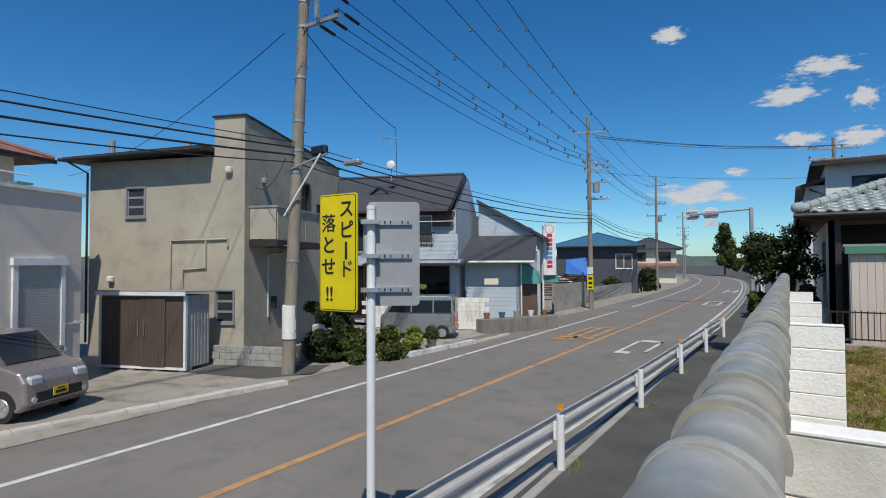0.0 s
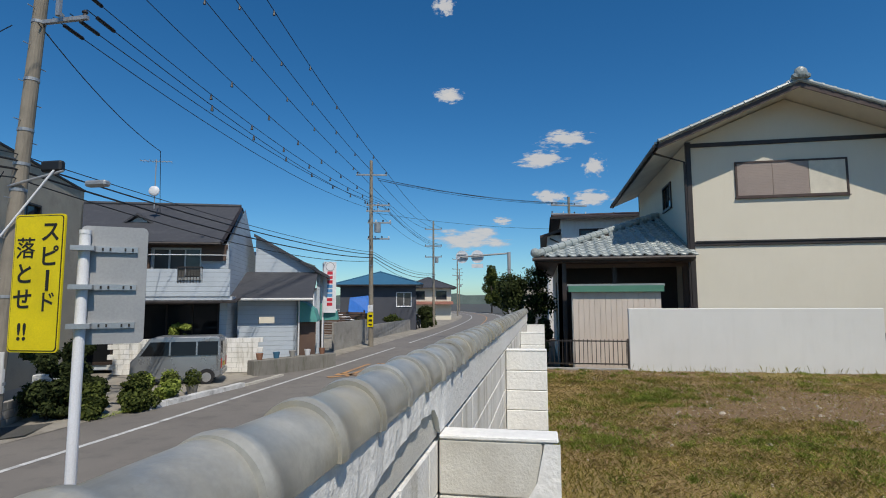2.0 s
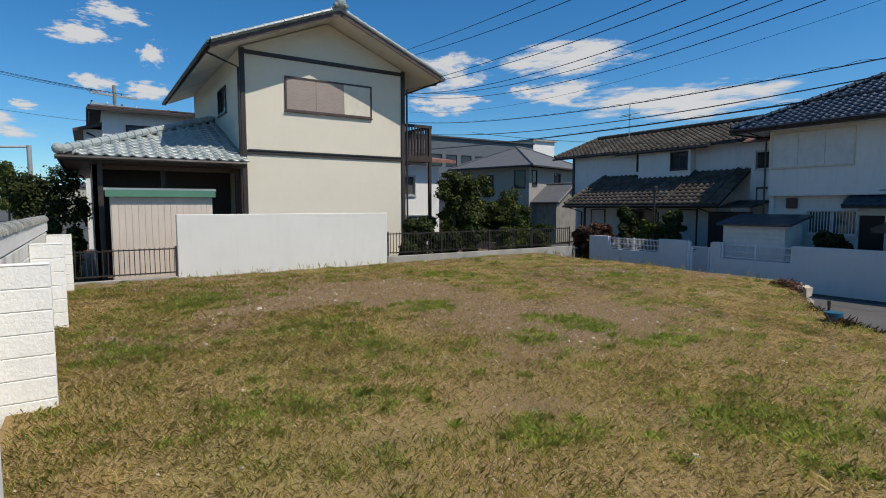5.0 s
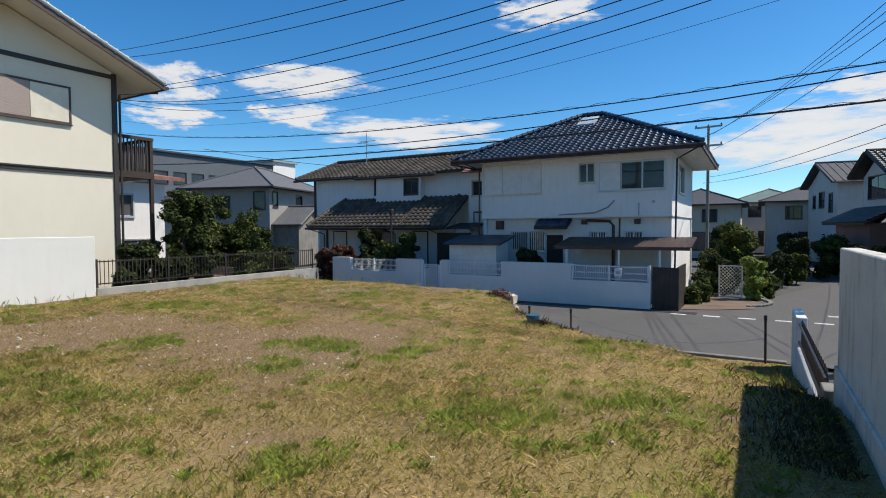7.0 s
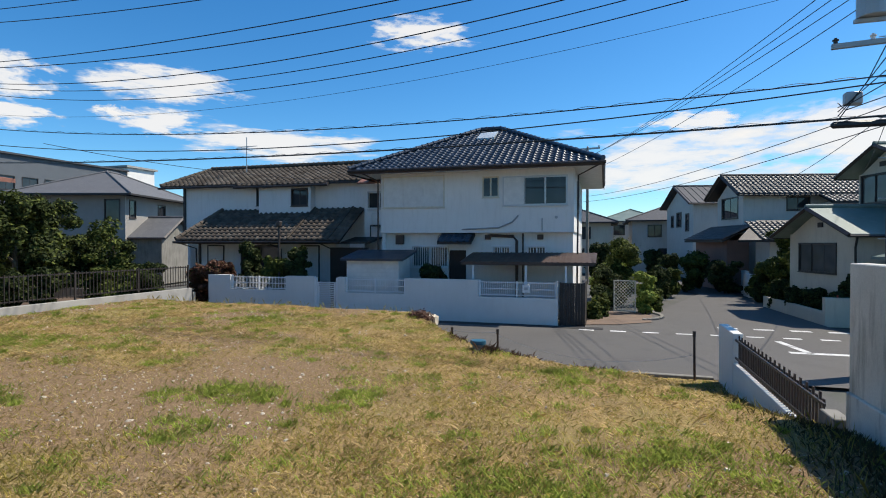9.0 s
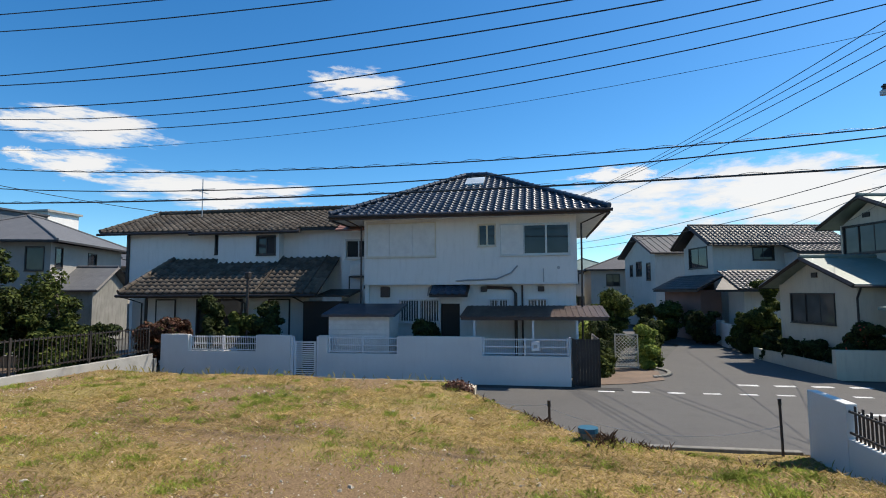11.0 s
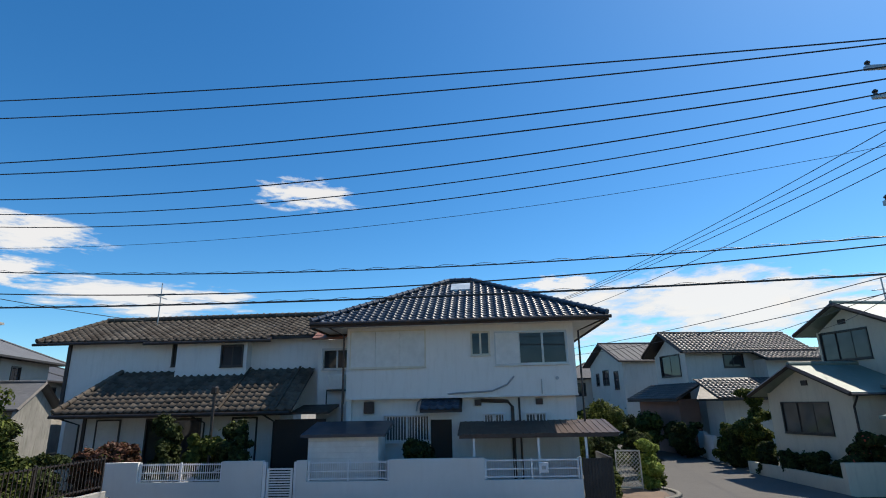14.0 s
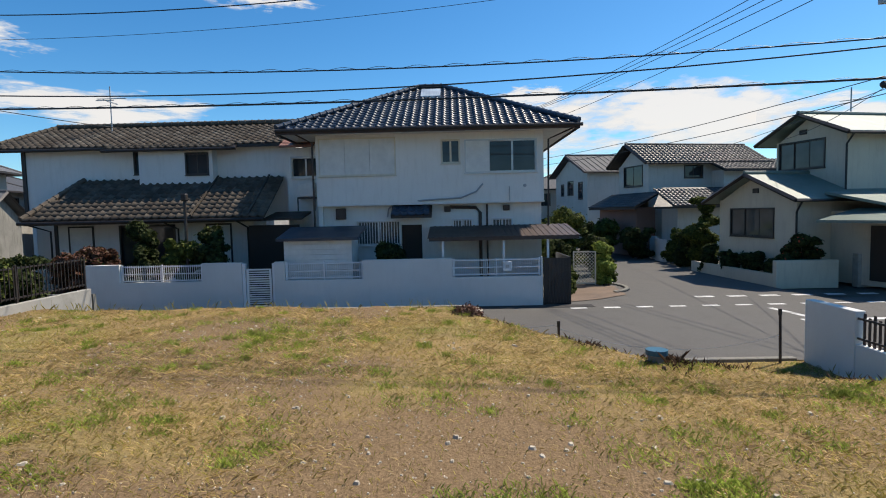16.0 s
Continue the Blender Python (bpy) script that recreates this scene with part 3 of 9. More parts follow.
# ---- walls with openings ----
def wall(axis, at, inward, u0, u1, z0, z1, holes=(), thick=0.16, top=None):
    """An upright wall in the plane axis = at with rectangular holes (u0, u1, z0, z1). top: outline of a gable above z1, as (u, z)."""
    us = sorted({u0, u1, *[h[0] for h in holes], *[h[1] for h in holes]})
    zs = sorted({z0, z1, *[h[2] for h in holes], *[h[3] for h in holes]})
    bm = bmesh.new()
    def P(u, z, d):
        return (at + d * inward, u, z) if axis == "x" else (u, at + d * inward, z)
    def quad(*c):
        bm.faces.new([bm.verts.new(k) for k in c])
    def solid(i, j):
        if not (0 <= i < len(us) - 1 and 0 <= j < len(zs) - 1):
            return False
        u, z = (us[i] + us[i + 1]) / 2, (zs[j] + zs[j + 1]) / 2
        return not any(h[0] < u < h[1] and h[2] < z < h[3] for h in holes)
    for i in range(len(us) - 1):
        for j in range(len(zs) - 1):
            if not solid(i, j):
                continue
            a, b, c, d = us[i], us[i + 1], zs[j], zs[j + 1]
            for k in (0, thick):
                quad(P(a, c, k), P(b, c, k), P(b, d, k), P(a, d, k))
            for (ii, jj, e, f) in ((i - 1, j, (a, c), (a, d)), (i + 1, j, (b, c), (b, d)), (i, j - 1, (a, c), (b, c)), (i, j + 1, (a, d), (b, d))):
                if not solid(ii, jj):
                    quad(P(*e, 0), P(*f, 0), P(*f, thick), P(*e, thick))
    if top:
        for k in (0, thick):
            bm.faces.new([bm.verts.new(P(u, z, k)) for u, z in top])
    bmesh.ops.remove_doubles(bm, verts=bm.verts, dist=0.0005)
    bmesh.ops.recalc_face_normals(bm, faces=bm.faces)
    return bm


def on_wall(axis, at, out):
    """Gives a box maker in wall terms: (u0, u1, d0, d1, z0, z1), d counted outwards from the wall's face."""
    def make(bm, u0, u1, d0, d1, z0, z1, bev=0.0):
        a, b = sorted((at + out * d0, at + out * d1))
        return box(bm, a, b, u0, u1, z0, z1, bev) if axis == "x" else box(bm, u0, u1, a, b, z0, z1, bev)
    return make


def window(parent, axis, at, out, u0, u1, z0, z1, cols=2, rows=1, frame_mat="alu_dark", pane_mat="glass", w=0.05, shutter=None, sill=True):
    """A framed window in an opening: frame, panes, sill; shutter: columns that are closed with a panel."""
    B = on_wall(axis, at, out)
    bm = bmesh.new()
    for r in ((u0 - w, u1 + w, -0.03, 0.045, z1 - w * 0.2, z1 + w), (u0 - w, u1 + w, -0.03, 0.045, z0 - w, z0 + w * 0.2),
              (u0 - w, u0 + w * 0.2, -0.03, 0.045, z0 + w * 0.2, z1 - w * 0.2), (u1 - w * 0.2, u1 + w, -0.03, 0.045, z0 + w * 0.2, z1 - w * 0.2)):
        B(bm, *r)
    win = wpart("window", bm, M[frame_mat], parent)
    du, dz = (u1 - u0) / cols, (z1 - z0) / rows
    for i in range(cols):
        for j in range(rows):
            a, b, c, d = u0 + i * du, u0 + (i + 1) * du, z0 + j * dz, z0 + (j + 1) * dz
            off = -0.05 if i % 2 else -0.02
            if shutter and i in shutter:
                bm = bmesh.new()
                B(bm, a + 0.005, b - 0.005, -0.02, 0.03, c, d)
                wpart("shutter", bm, M[shutter[i]], win)
                continue
            bm = bmesh.new()
            s = min(0.035, du * 0.15)
            for r in ((a, b, off - 0.02, off + 0.012, d - s, d), (a, b, off - 0.02, off + 0.012, c, c + s), (a, a + s, off - 0.02, off + 0.012, c + s, d - s), (b - s, b, off - 0.02, off + 0.012, c + s, d - s)):
                B(bm, *r)
            wpart("sash", bm, M[frame_mat], win)
            bm = bmesh.new()
            B(bm, a + s, b - s, off - 0.012, off, c + s, d - s)
            wpart("pane", bm, M[pane_mat], win)
    if sill:
        bm = bmesh.new()
        B(bm, u0 - w - 0.02, u1 + w + 0.02, 0.0, 0.07, z0 - w - 0.03, z0 - w - 0.002)
        wpart("sill", bm, M[frame_mat], win)
    return win


# ---- tiled roofs ----
def pantile(name, w, l, mat, crest=0.05):
    """One wavy clay tile with a thick lower edge: x across, y up the slope."""
    prof = [(0.0, 0.0), (0.12, 0.55), (0.25, 1.0), (0.4, 0.75), (0.55, 0.12), (0.8, -0.05), (1.02, 0.02)]
    vs, fs = [], []
    for y, z in ((0.0, 0.022), (l * 1.12, 0.0)):
        vs += [(u * w, y, z + crest * h) for u, h in prof]
    n = len(prof)
    vs += [(u * w, 0.0, crest * h - 0.018) for u, h in prof]
    fs += [(i, i + 1, n + i + 1, n + i) for i in range(n - 1)]
    fs += [(2 * n + i, 2 * n + i + 1, i + 1, i) for i in range(n - 1)]
    me = quad_strip(name, vs, fs)
    me.materials.append(mat)
    for i, f in enumerate(me.polygons):
        f.use_smooth = i < n - 1
    return me


def flat_tile(name, w, l, mat):
    vs = [(0, 0, 0.02), (w * 0.985, 0, 0.02), (w * 0.985, l * 1.1, 0.002), (0, l * 1.1, 0.002), (0, 0, 0), (w * 0.985, 0, 0)]
    me = quad_strip(name, vs, [(0, 1, 2, 3), (4, 5, 1, 0)])
    me.materials.append(mat)
    return me


def tile_face(parent, me, corner, along, up, width, slope, w, l, span=None, limit=300, pick=None):
    """Lays tile after tile on a slope. corner: the lower left one, seen from outside; span(v): the stretch of u covered at height v up the slope."""
    o, u, v = Vector(corner), Vector(along).normalized(), Vector(up).normalized()
    n = u.cross(v).normalized()
    turn = Matrix((u, v, n)).transposed().to_4x4()
    src = np.array([tuple(p.co) for p in me.vertices])
    sf = [tuple(p.vertices) for p in me.polygons]
    rest_v, rest_f, made = [], [], 0
    rnd = random.Random(len(parent.name) + int(width * 10))
    rows = int(slope / l)
    for j in range(rows):
        a, b = span(j * l + l * 0.5) if span else (0.0, width)
        k0 = math.ceil(a / w - 0.35)
        k1 = math.floor(b / w + 0.35)
        for k in range(k0, k1):
            at = o + u * (k * w + rnd.uniform(-0.003, 0.003)) + v * (j * l + rnd.uniform(-0.004, 0.004)) + n * rnd.uniform(0.004, 0.01)
            m = Matrix.Translation(at) @ turn @ Matrix.Rotation(rnd.uniform(-0.012, 0.012), 4, "Z")
            if made < limit and (pick is None or pick(at)):
                ob = new("roof_tile", me)
                ob.parent = parent
                if parent.type == "EMPTY" and parent.name not in TURNED:
                    ob.matrix_parent_inverse = parent.matrix_basis.inverted()
                ob.matrix_basis = m
                made += 1
            else:
                mm = np.array(m)
                base = len(rest_v)
                rest_v += [tuple(c) for c in (src @ mm[:3, :3].T + mm[:3, 3])]
                rest_f += [tuple(base + i for i in f) for f in sf]
    if rest_v:
        rest = quad_strip("roof_tiles", rest_v, rest_f)
        rest.materials.append(me.materials[0])
        for f in rest.polygons:
            f.use_smooth = f.index % len(sf) < len(sf) // 2
        ob = new("roof_tiles", rest)
        ob.parent = parent
        if parent.type == "EMPTY" and parent.name not in TURNED:
            ob.matrix_parent_inverse = parent.matrix_basis.inverted()
        ob["kind"] = "stuff"


def ridge_run(parent, a, b, mat, r=0.11, name="ridge_cap", step=0.3):
    """A row of half-round ridge tiles, each lapping over the one before."""
    a, b = Vector(a), Vector(b)
    d = b - a
    n = max(int(d.length / step), 1)
    e = d.normalized()
    side = e.cross(Vector((0, 0, 1))).normalized()
    up = side.cross(e)
    bm = bmesh.new()
    rings = []
    for i in range(n):
        for f, k in ((0.0, 1.0), (0.02, 1.14), (0.2, 1.1), (0.26, 0.94), (0.98, 0.92)):
            c = a + d * ((i + f) / n)
            rings.append([bm.verts.new(c + side * (r * k * math.cos(t)) + up * (r * k * math.sin(t))) for t in [2 * math.pi * j / 10 for j in range(10)]])
    for p, q in zip(rings, rings[1:]):
        for j in range(10):
            bm.faces.new((p[j], p[(j + 1) % 10], q[(j + 1) % 10], q[j]))
    bm.faces.new(rings[0][::-1])
    bm.faces.new(rings[-1])
    return wpart(name, bm, mat, parent)


# ---- boundary wall beside the road, with its tiled coping ----
WALL_END = 14.35
boundary = thing("wall_west", "white plastered block boundary wall with grey coping tiles", "wall", (-0.1, 0, 0), kind="structure")
wpart("core", boxes((-0.145, -0.035, -3.0, WALL_END, -0.05, 2.64)), M["mortar"], boundary)
wpart("road_face", boxes((-0.165, -0.145, -3.0, WALL_END, -0.05, 2.63)), M["plaster_smooth"], boundary)
wpart("plaster_band", boxes((-0.035, 0.004, 2.16, WALL_END, 2.448, 2.665)), M["plaster_white"], boundary)
wpart("bare_course", boxes((-0.035, -0.006, -3.0, 2.16, 2.442, 2.63)), M["block_bare"], boundary)
# broken plaster over the bare course: its lower edge is torn
bm = bmesh.new()
torn = []
for i in range(121):
    y = -3.0 + i * 0.043
    z = 2.452 + 0.115 * smoothstep(0.75, 1.75, y) * (1 - smoothstep(2.02, 2.15, y)) + 0.014 * noise.noise((y * 9, 0, 0)) + 0.008 * noise.noise((y * 31, 4, 0))
    torn.append((y, max(z, 2.45)))
top = [bm.verts.new((0.012, y, 2.665)) for y, z in torn]
low_ = [bm.verts.new((0.012 + 0.004 * math.sin(y * 40), y, z)) for y, z in torn]
back = [bm.verts.new((-0.006, y, z + 0.004)) for y, z in torn]
for i in range(120):
    bm.faces.new((low_[i], low_[i + 1], top[i + 1], top[i]))
    bm.faces.new((back[i], back[i + 1], low_[i + 1], low_[i]))
wpart("torn_plaster", bm, M["plaster_white"], boundary, "rough white plaster torn along its lower edge")


def block_mesh(name, w, h, d, mat):
    me = bpy.data.meshes.new(name)
    bm = boxes((0, d, 0, w, 0, h), bev=0.006)
    bm.to_mesh(me)
    bm.free()
    me.materials.append(mat)
    return me


blk, half = block_mesh("block", 0.392, 0.194, 0.033, M["block_paint"]), block_mesh("block_half", 0.192, 0.194, 0.033, M["block_paint"])
for r in range(7):
    z = 2.43 - 0.2 * (r + 1)
    y = -0.8 + (0.2 if r % 2 else 0.0)
    if r % 2:
        ob = new("block", half)
        ob.parent, ob.matrix_parent_inverse = boundary, boundary.matrix_basis.inverted()
        ob.matrix_basis = pose(-0.035, -0.8, z)
    while y < WALL_END - 0.35:
        ob = new("block", blk)
        ob.parent, ob.matrix_parent_inverse = boundary, boundary.matrix_basis.inverted()
        ob.matrix_basis = pose(-0.035 + random.uniform(-0.0015, 0.0015), y, z)
        y += 0.4


def coping_tile():
    """A half-round clay coping tile with a raised collar at one end and drooping sides."""
    bm = bmesh.new()
    L, N = 0.285, 28
    rows = [(0.0, 1.03), (0.02, 1.06), (0.046, 1.03), (0.052, 0.945), (0.15, 0.935), (0.285, 0.92)]
    rings = []
    for y, s in rows:
        ring = []
        for k in range(N + 1):
            a = math.pi * (1.12 * k / N - 0.06)
            ring.append(bm.verts.new((-math.cos(a) * 0.09 * s, y, math.sin(a) * 0.094 * s)))
        rings.append(ring)
    for a, b in zip(rings, rings[1:]):
        for k in range(N):
            bm.faces.new((a[k], b[k], b[k + 1], a[k + 1]))
    inner = [bm.verts.new((v.co.x * 0.86, 0.0, v.co.z * 0.86)) for v in rings[0]]
    for k in range(N):
        bm.faces.new((inner[k], rings[0][k], rings[0][k + 1], inner[k + 1]))
    bmesh.ops.recalc_face_normals(bm, faces=bm.faces)
    me = bpy.data.meshes.new("coping_tile")
    bm.to_mesh(me)
    bm.free()
    for f in me.polygons:
        f.use_smooth = not (0.045 < f.center.y < 0.055 or f.center.y < 0.012)
    me.materials.append(M["cap_tile"])
    return me


cap = coping_tile()
for i in range(65):
    ob = new("coping_tile", cap)
    ob.parent, ob.matrix_parent_inverse = boundary, boundary.matrix_basis.inverted()
    ob.matrix_basis = pose(-0.064 + random.uniform(-0.004, 0.004), -3.0 + i * 0.27, 2.67 + random.uniform(-0.003, 0.003), random.uniform(-0.6, 0.6), random.uniform(-1.5, 1.5), random.uniform(-0.8, 0.8))
wpart("bedding", boxes((-0.142, -0.012, -3.0, WALL_END, 2.6, 2.69)), M["mortar"], boundary)

# buttresses of stacked blocks on the plot's side of the wall
for n, (y, top, w) in enumerate(((2.14, 2.45, 0.415), (5.95, 2.44, 0.4), (9.75, 2.41, 0.39), (13.6, 2.38, 0.4))):
    b = thing("buttress", "buttress of stacked white blocks with peeling plaster" if n == 0 else "white plastered block buttress against the wall", "buttress", (0.2, y, 1.1), kind="structure")
    wpart("core", boxes((-0.03, w - 0.02, y + 0.008, y + 0.112, 0.9, top - 0.012)), M["mortar"], b)
    for r in range(7):
        z1 = top - 0.02 - r * 0.205
        if n == 0:
            wpart("block", boxes((-0.03, w - 0.06, y, y + 0.12, z1 - 0.199, z1), bev=0.005), M["block_bare"], b)
        else:
            wpart("block", boxes((-0.03, w, y, y + 0.12, z1 - 0.199, z1), bev=0.006), M["plaster_white"], b)
    wpart("coat", boxes((-0.03, w, y - 0.004, y + 0.124, top - 0.018, top), bev=0.005), M["plaster_white"], b)
    if n == 0:
        # plaster skin left standing at the outer edge, torn along its inner side
        bm = bmesh.new()
        left = [0.40, 0.385, 0.37, 0.33, 0.38, 0.405, 0.4, 0.41, 0.36, 0.30, 0.26, 0.33, 0.385, 0.4, 0.395, 0.41, 0.4, 0.385, 0.4, 0.39]
        prof = [(u - 0.035, top - 0.018 - i * 0.07) for i, u in enumerate(left)]
        fr = [bm.verts.new((u, y - 0.012, z)) for u, z in prof]
        bk = [bm.verts.new((u, y + 0.002, z)) for u, z in prof]
        rt = [bm.verts.new((w + 0.006, y - 0.012, z)) for u, z in prof]
        rb = [bm.verts.new((w + 0.006, y + 0.124, z)) for u, z in prof]
        for i in range(len(prof) - 1):
            bm.faces.new((fr[i], rt[i], rt[i + 1], fr[i + 1]))
            bm.faces.new((bk[i], fr[i], fr[i + 1], bk[i + 1]))
            bm.faces.new((rt[i], rb[i], rb[i + 1], rt[i + 1]))
        wpart("peeling_plaster", bm, M["plaster_white"], b)

boundary.location.x -= 0.035

# ---- south boundary: tall white wall, then a low wall with a railing ----
ws = thing("wall_south", "tall white concrete wall streaked with dirt", "wall", (4, -1, 1), kind="structure")
wpart("panel", boxes((-3.0, 8.3, -1.07, -0.89, 0.2, 2.68), bev=0.012), M["plaster_streaked"], ws)
wpart("footing", boxes((-0.03, 8.28, -1.1, -0.855, 0.0, 1.34), bev=0.012), M["plaster_streaked"], ws)
low = thing("low_wall", "low white street wall topped by a dark railing", "wall", (11, -0.8, 0), kind="structure")
wpart("end_pillar", boxes((13.05, 14.35, -0.95, -0.77, -0.15, 1.18), bev=0.01), M["plaster_smooth"], low)
wpart("plinth", boxes((8.75, 13.05, -0.93, -0.78, -0.15, 0.62), bev=0.01), M["plaster_smooth"], low)
wpart("end_pillar", boxes((8.35, 8.75, -0.95, -0.77, 0.0, 1.02), bev=0.01), M["concrete_dark"], low)
for i in range(38):
    x = 8.85 + i * 0.11
    wpart("picket", boxes((x, x + 0.055, -0.87, -0.85, 0.62, 1.1 + 0.06 * (i % 2)), bev=0.006), M["trim_brown"], low)
for z in (0.7, 1.04):
    wpart("rail", boxes((8.75, 13.05, -0.838, -0.81, z, z + 0.035)), M["alu_dark"], low)

# ---- north boundary ----
north = thing("wall_north", "smooth white free-standing garden wall", "wall", (5, 14.4, 1.1), kind="structure")
wpart("panel", boxes((2.49, 8.2, 14.4, 14.55, 0.9, 2.76), bev=0.012), M["plaster_smooth"], north)


def railing(x0, x1, y, curb, label, h=0.72, step=0.105):
    f = thing("railing", label, "fence", (x0, y, curb - 0.2), group="garden railings")
    n = max(round((x1 - x0) / 1.9), 1)
    for i in range(n + 1):
        x = x0 + (x1 - x0) * i / n
        wpart("post", boxes((x - 0.02, x + 0.02, y - 0.02, y + 0.02, curb, curb + h + 0.02)), M["alu_dark"], f)
    for z in (curb + 0.09, curb + h - 0.06):
        wpart("rail", boxes((x0, x1, y - 0.014, y + 0.014, z, z + 0.03)), M["alu_dark"], f)
    k = int((x1 - x0) / step)
    for i in range(k):
        x = x0 + 0.06 + i * step
        wpart("picket", boxes((x, x + 0.016, y - 0.028, y - 0.015, curb + 0.07, curb + h)), M["alu_dark"], f)
    return f


curb_w = struct("garden_curb", boxes((0.2, 2.48, 14.38, 14.52, 0.9, 1.26), bev=0.01), M["concrete"], "low concrete curb below a railing", "kerb")
railing(0.25, 2.46, 14.45, 1.26, "dark brown metal railing on a concrete curb")
curb_e = struct("garden_curb", boxes((8.21, 16.1, 14.38, 14.52, 0.9, 1.44), bev=0.01), M["concrete"], "low stained concrete curb below a railing", "kerb")
railing(8.25, 16.0, 14.45, 1.44, "long dark metal garden railing on a concrete curb")


# ---- gable house in the north ----
def gable_house():
    h = thing("house", "two-storey cream plaster house with dark timber trim and tiled gable roof", "house", (7.3, 20, 1.0))
    x0, x1, y0, y1, zb = 4.6, 9.95, 16.5, 24.6, 0.9
    apex_x, eave_z, apex_z = 7.27, 7.28, 8.78
    sl = (apex_z - eave_z) / (apex_x - 3.62)
    wz = eave_z + sl * (x0 - 3.62) - 0.12
    win = (5.9, 8.7, 5.9, 6.85)
    wpart("wall", wall("y", y0, 1, x0, x1, zb, wz, [win], top=[(x0, wz), (x1, wz), (apex_x, wz + sl * (apex_x - x0))]), M["cream"], h)
    sw = (18.6, 19.7, 6.05, 6.8)
    wpart("wall", wall("x", x0, 1, y0 + 0.16, y1, zb, wz, [sw]), M["cream"], h)
    wpart("wall", wall("x", x1, -1, y0 + 0.16, y1, zb, wz), M["cream"], h)
    wpart("wall", wall("y", y1, -1, x0, x1, zb, wz, top=[(x0, wz), (x1, wz), (apex_x, wz + sl * (apex_x - x0))]), M["cream"], h)
    w = window(h, "y", y0, -1, *win, cols=3, frame_mat="trim_brown", shutter={0: "shutter", 1: "shutter", 2: "panel_cream"}, w=0.045)
    window(h, "x", x0, -1, *sw, cols=2)
    # dark bands and corner posts
    for r in ((x0 - 0.05, x0 + 0.09, y0 - 0.05, y0 + 0.06, zb, wz - 0.02), (x1 - 0.09, x1 + 0.05, y0 - 0.05, y0 + 0.06, zb, wz - 0.02),
              (x0 + 0.09, x1 - 0.09, y0 - 0.045, y0 - 0.002, 4.5, 4.62), (x0 + 0.09, x1 - 0.09, y0 - 0.04, y0 - 0.002, 7.38, 7.5)):
        wpart("timber", boxes(r, bev=0.008), M["trim_dark"], h)
    wpart("flashing", boxes((x0 + 0.12, x1 - 0.12, y0 - 0.07, y0 - 0.046, 4.6, 4.64)), M["alu_dark"], h)
    # roof: two slopes with a deep front overhang
    ya, yb = 15.55, 25.4
    for s, xe in ((-1, 3.62), (1, 10.92)):
        ez = apex_z - sl * abs(apex_x - xe)
        plate = slab([(xe, ya, ez), (apex_x, ya, apex_z), (apex_x, yb, apex_z), (xe, yb, ez)][::s], 0.09)
        roof = wpart("roof", plate, M["soffit"], h)
        fas = slab([(xe - 0.02 * s * -1, ya - 0.035, ez + 0.03), (apex_x, ya - 0.035, apex_z + 0.03), (apex_x, ya - 0.002, apex_z + 0.03), (xe, ya - 0.002, ez + 0.03)], 0.17)
        wpart("bargeboard", fas, M["trim_brown"], roof)
        wpart("fascia", boxes((xe - 0.03 if s < 0 else xe, xe if s < 0 else xe + 0.03, ya, yb, ez - 0.13, ez + 0.02)), M["trim_dark"], roof)
        gx = xe - 0.09 if s < 0 else xe + 0.09
        wpart("gutter", rod([(gx, ya - 0.02, ez - 0.05), (gx, yb, ez - 0.07)], 0.055), M["trim_dark"], roof)
        length = math.hypot(apex_x - xe, apex_z - ez)
        up = Vector((apex_x - xe, 0, apex_z - ez)).normalized()
        me = pantile("roof_tile", 0.27, 0.27, M["tile_green"])
        if s < 0:
            tile_face(roof, me, (xe - 0.06, yb, ez + 0.0), (0, -1, 0), up, yb - ya + 0.05, length, 0.27, 0.27, limit=120)
        else:
            tile_face(roof, me, (xe + 0.06, ya - 0.05, ez + 0.0), (0, 1, 0), up, yb - ya + 0.05, length, 0.27, 0.27, limit=60)
        ridge_run(roof, (xe, ya - 0.02, ez + 0.07), (apex_x, ya - 0.02, apex_z + 0.07), M["tile_green"], 0.07, "verge_cap")
    ridge_run(h, (apex_x, ya - 0.1, apex_z + 0.14), (apex_x, yb, apex_z + 0.14), M["tile_green"], 0.12)
    bm = bmesh.new()
    bmesh.ops.create_icosphere(bm, subdivisions=2, radius=0.17, matrix=Matrix.Translation((apex_x, ya - 0.12, apex_z + 0.22)) @ Matrix.Diagonal((1, 0.5, 1, 1)))
    for k in (-1, 1):
        bmesh.ops.create_icosphere(bm, subdivisions=1, radius=0.09, matrix=Matrix.Translation((apex_x + 0.16 * k, ya - 0.12, apex_z + 0.12)))
    wpart("ridge_ornament", bm, M["tile_green"], h, "grey-green clay end ornament of the ridge")
    # downpipes
    for x, xe in ((x0 - 0.1, 3.55), (x1 + 0.1, 11.0)):
        wpart("downpipe", rod([(xe, y0 - 0.5, 7.15), (x, y0 - 0.08, 6.95), (x, y0 - 0.08, 1.1)], 0.035), M["trim_dark"], h)
    # lower wing with its hipped tile roof
    c, ex, ey, ez = (4.6, 20.6, 5.95), 0.2, 16.05, 4.22
    wpart("wing_wall", wall("x", 0.85, 1, 16.9, 24.5, zb, 4.3, [(18.2, 20.4, 1.6, 3.6)]), M["cream"], h)
    wpart("wing_wall", wall("y", 16.9, 1, 0.85, 4.58, zb, 4.3, [(0.98, 4.45, 0.98, 3.95)]), M["wood_brown"], h)
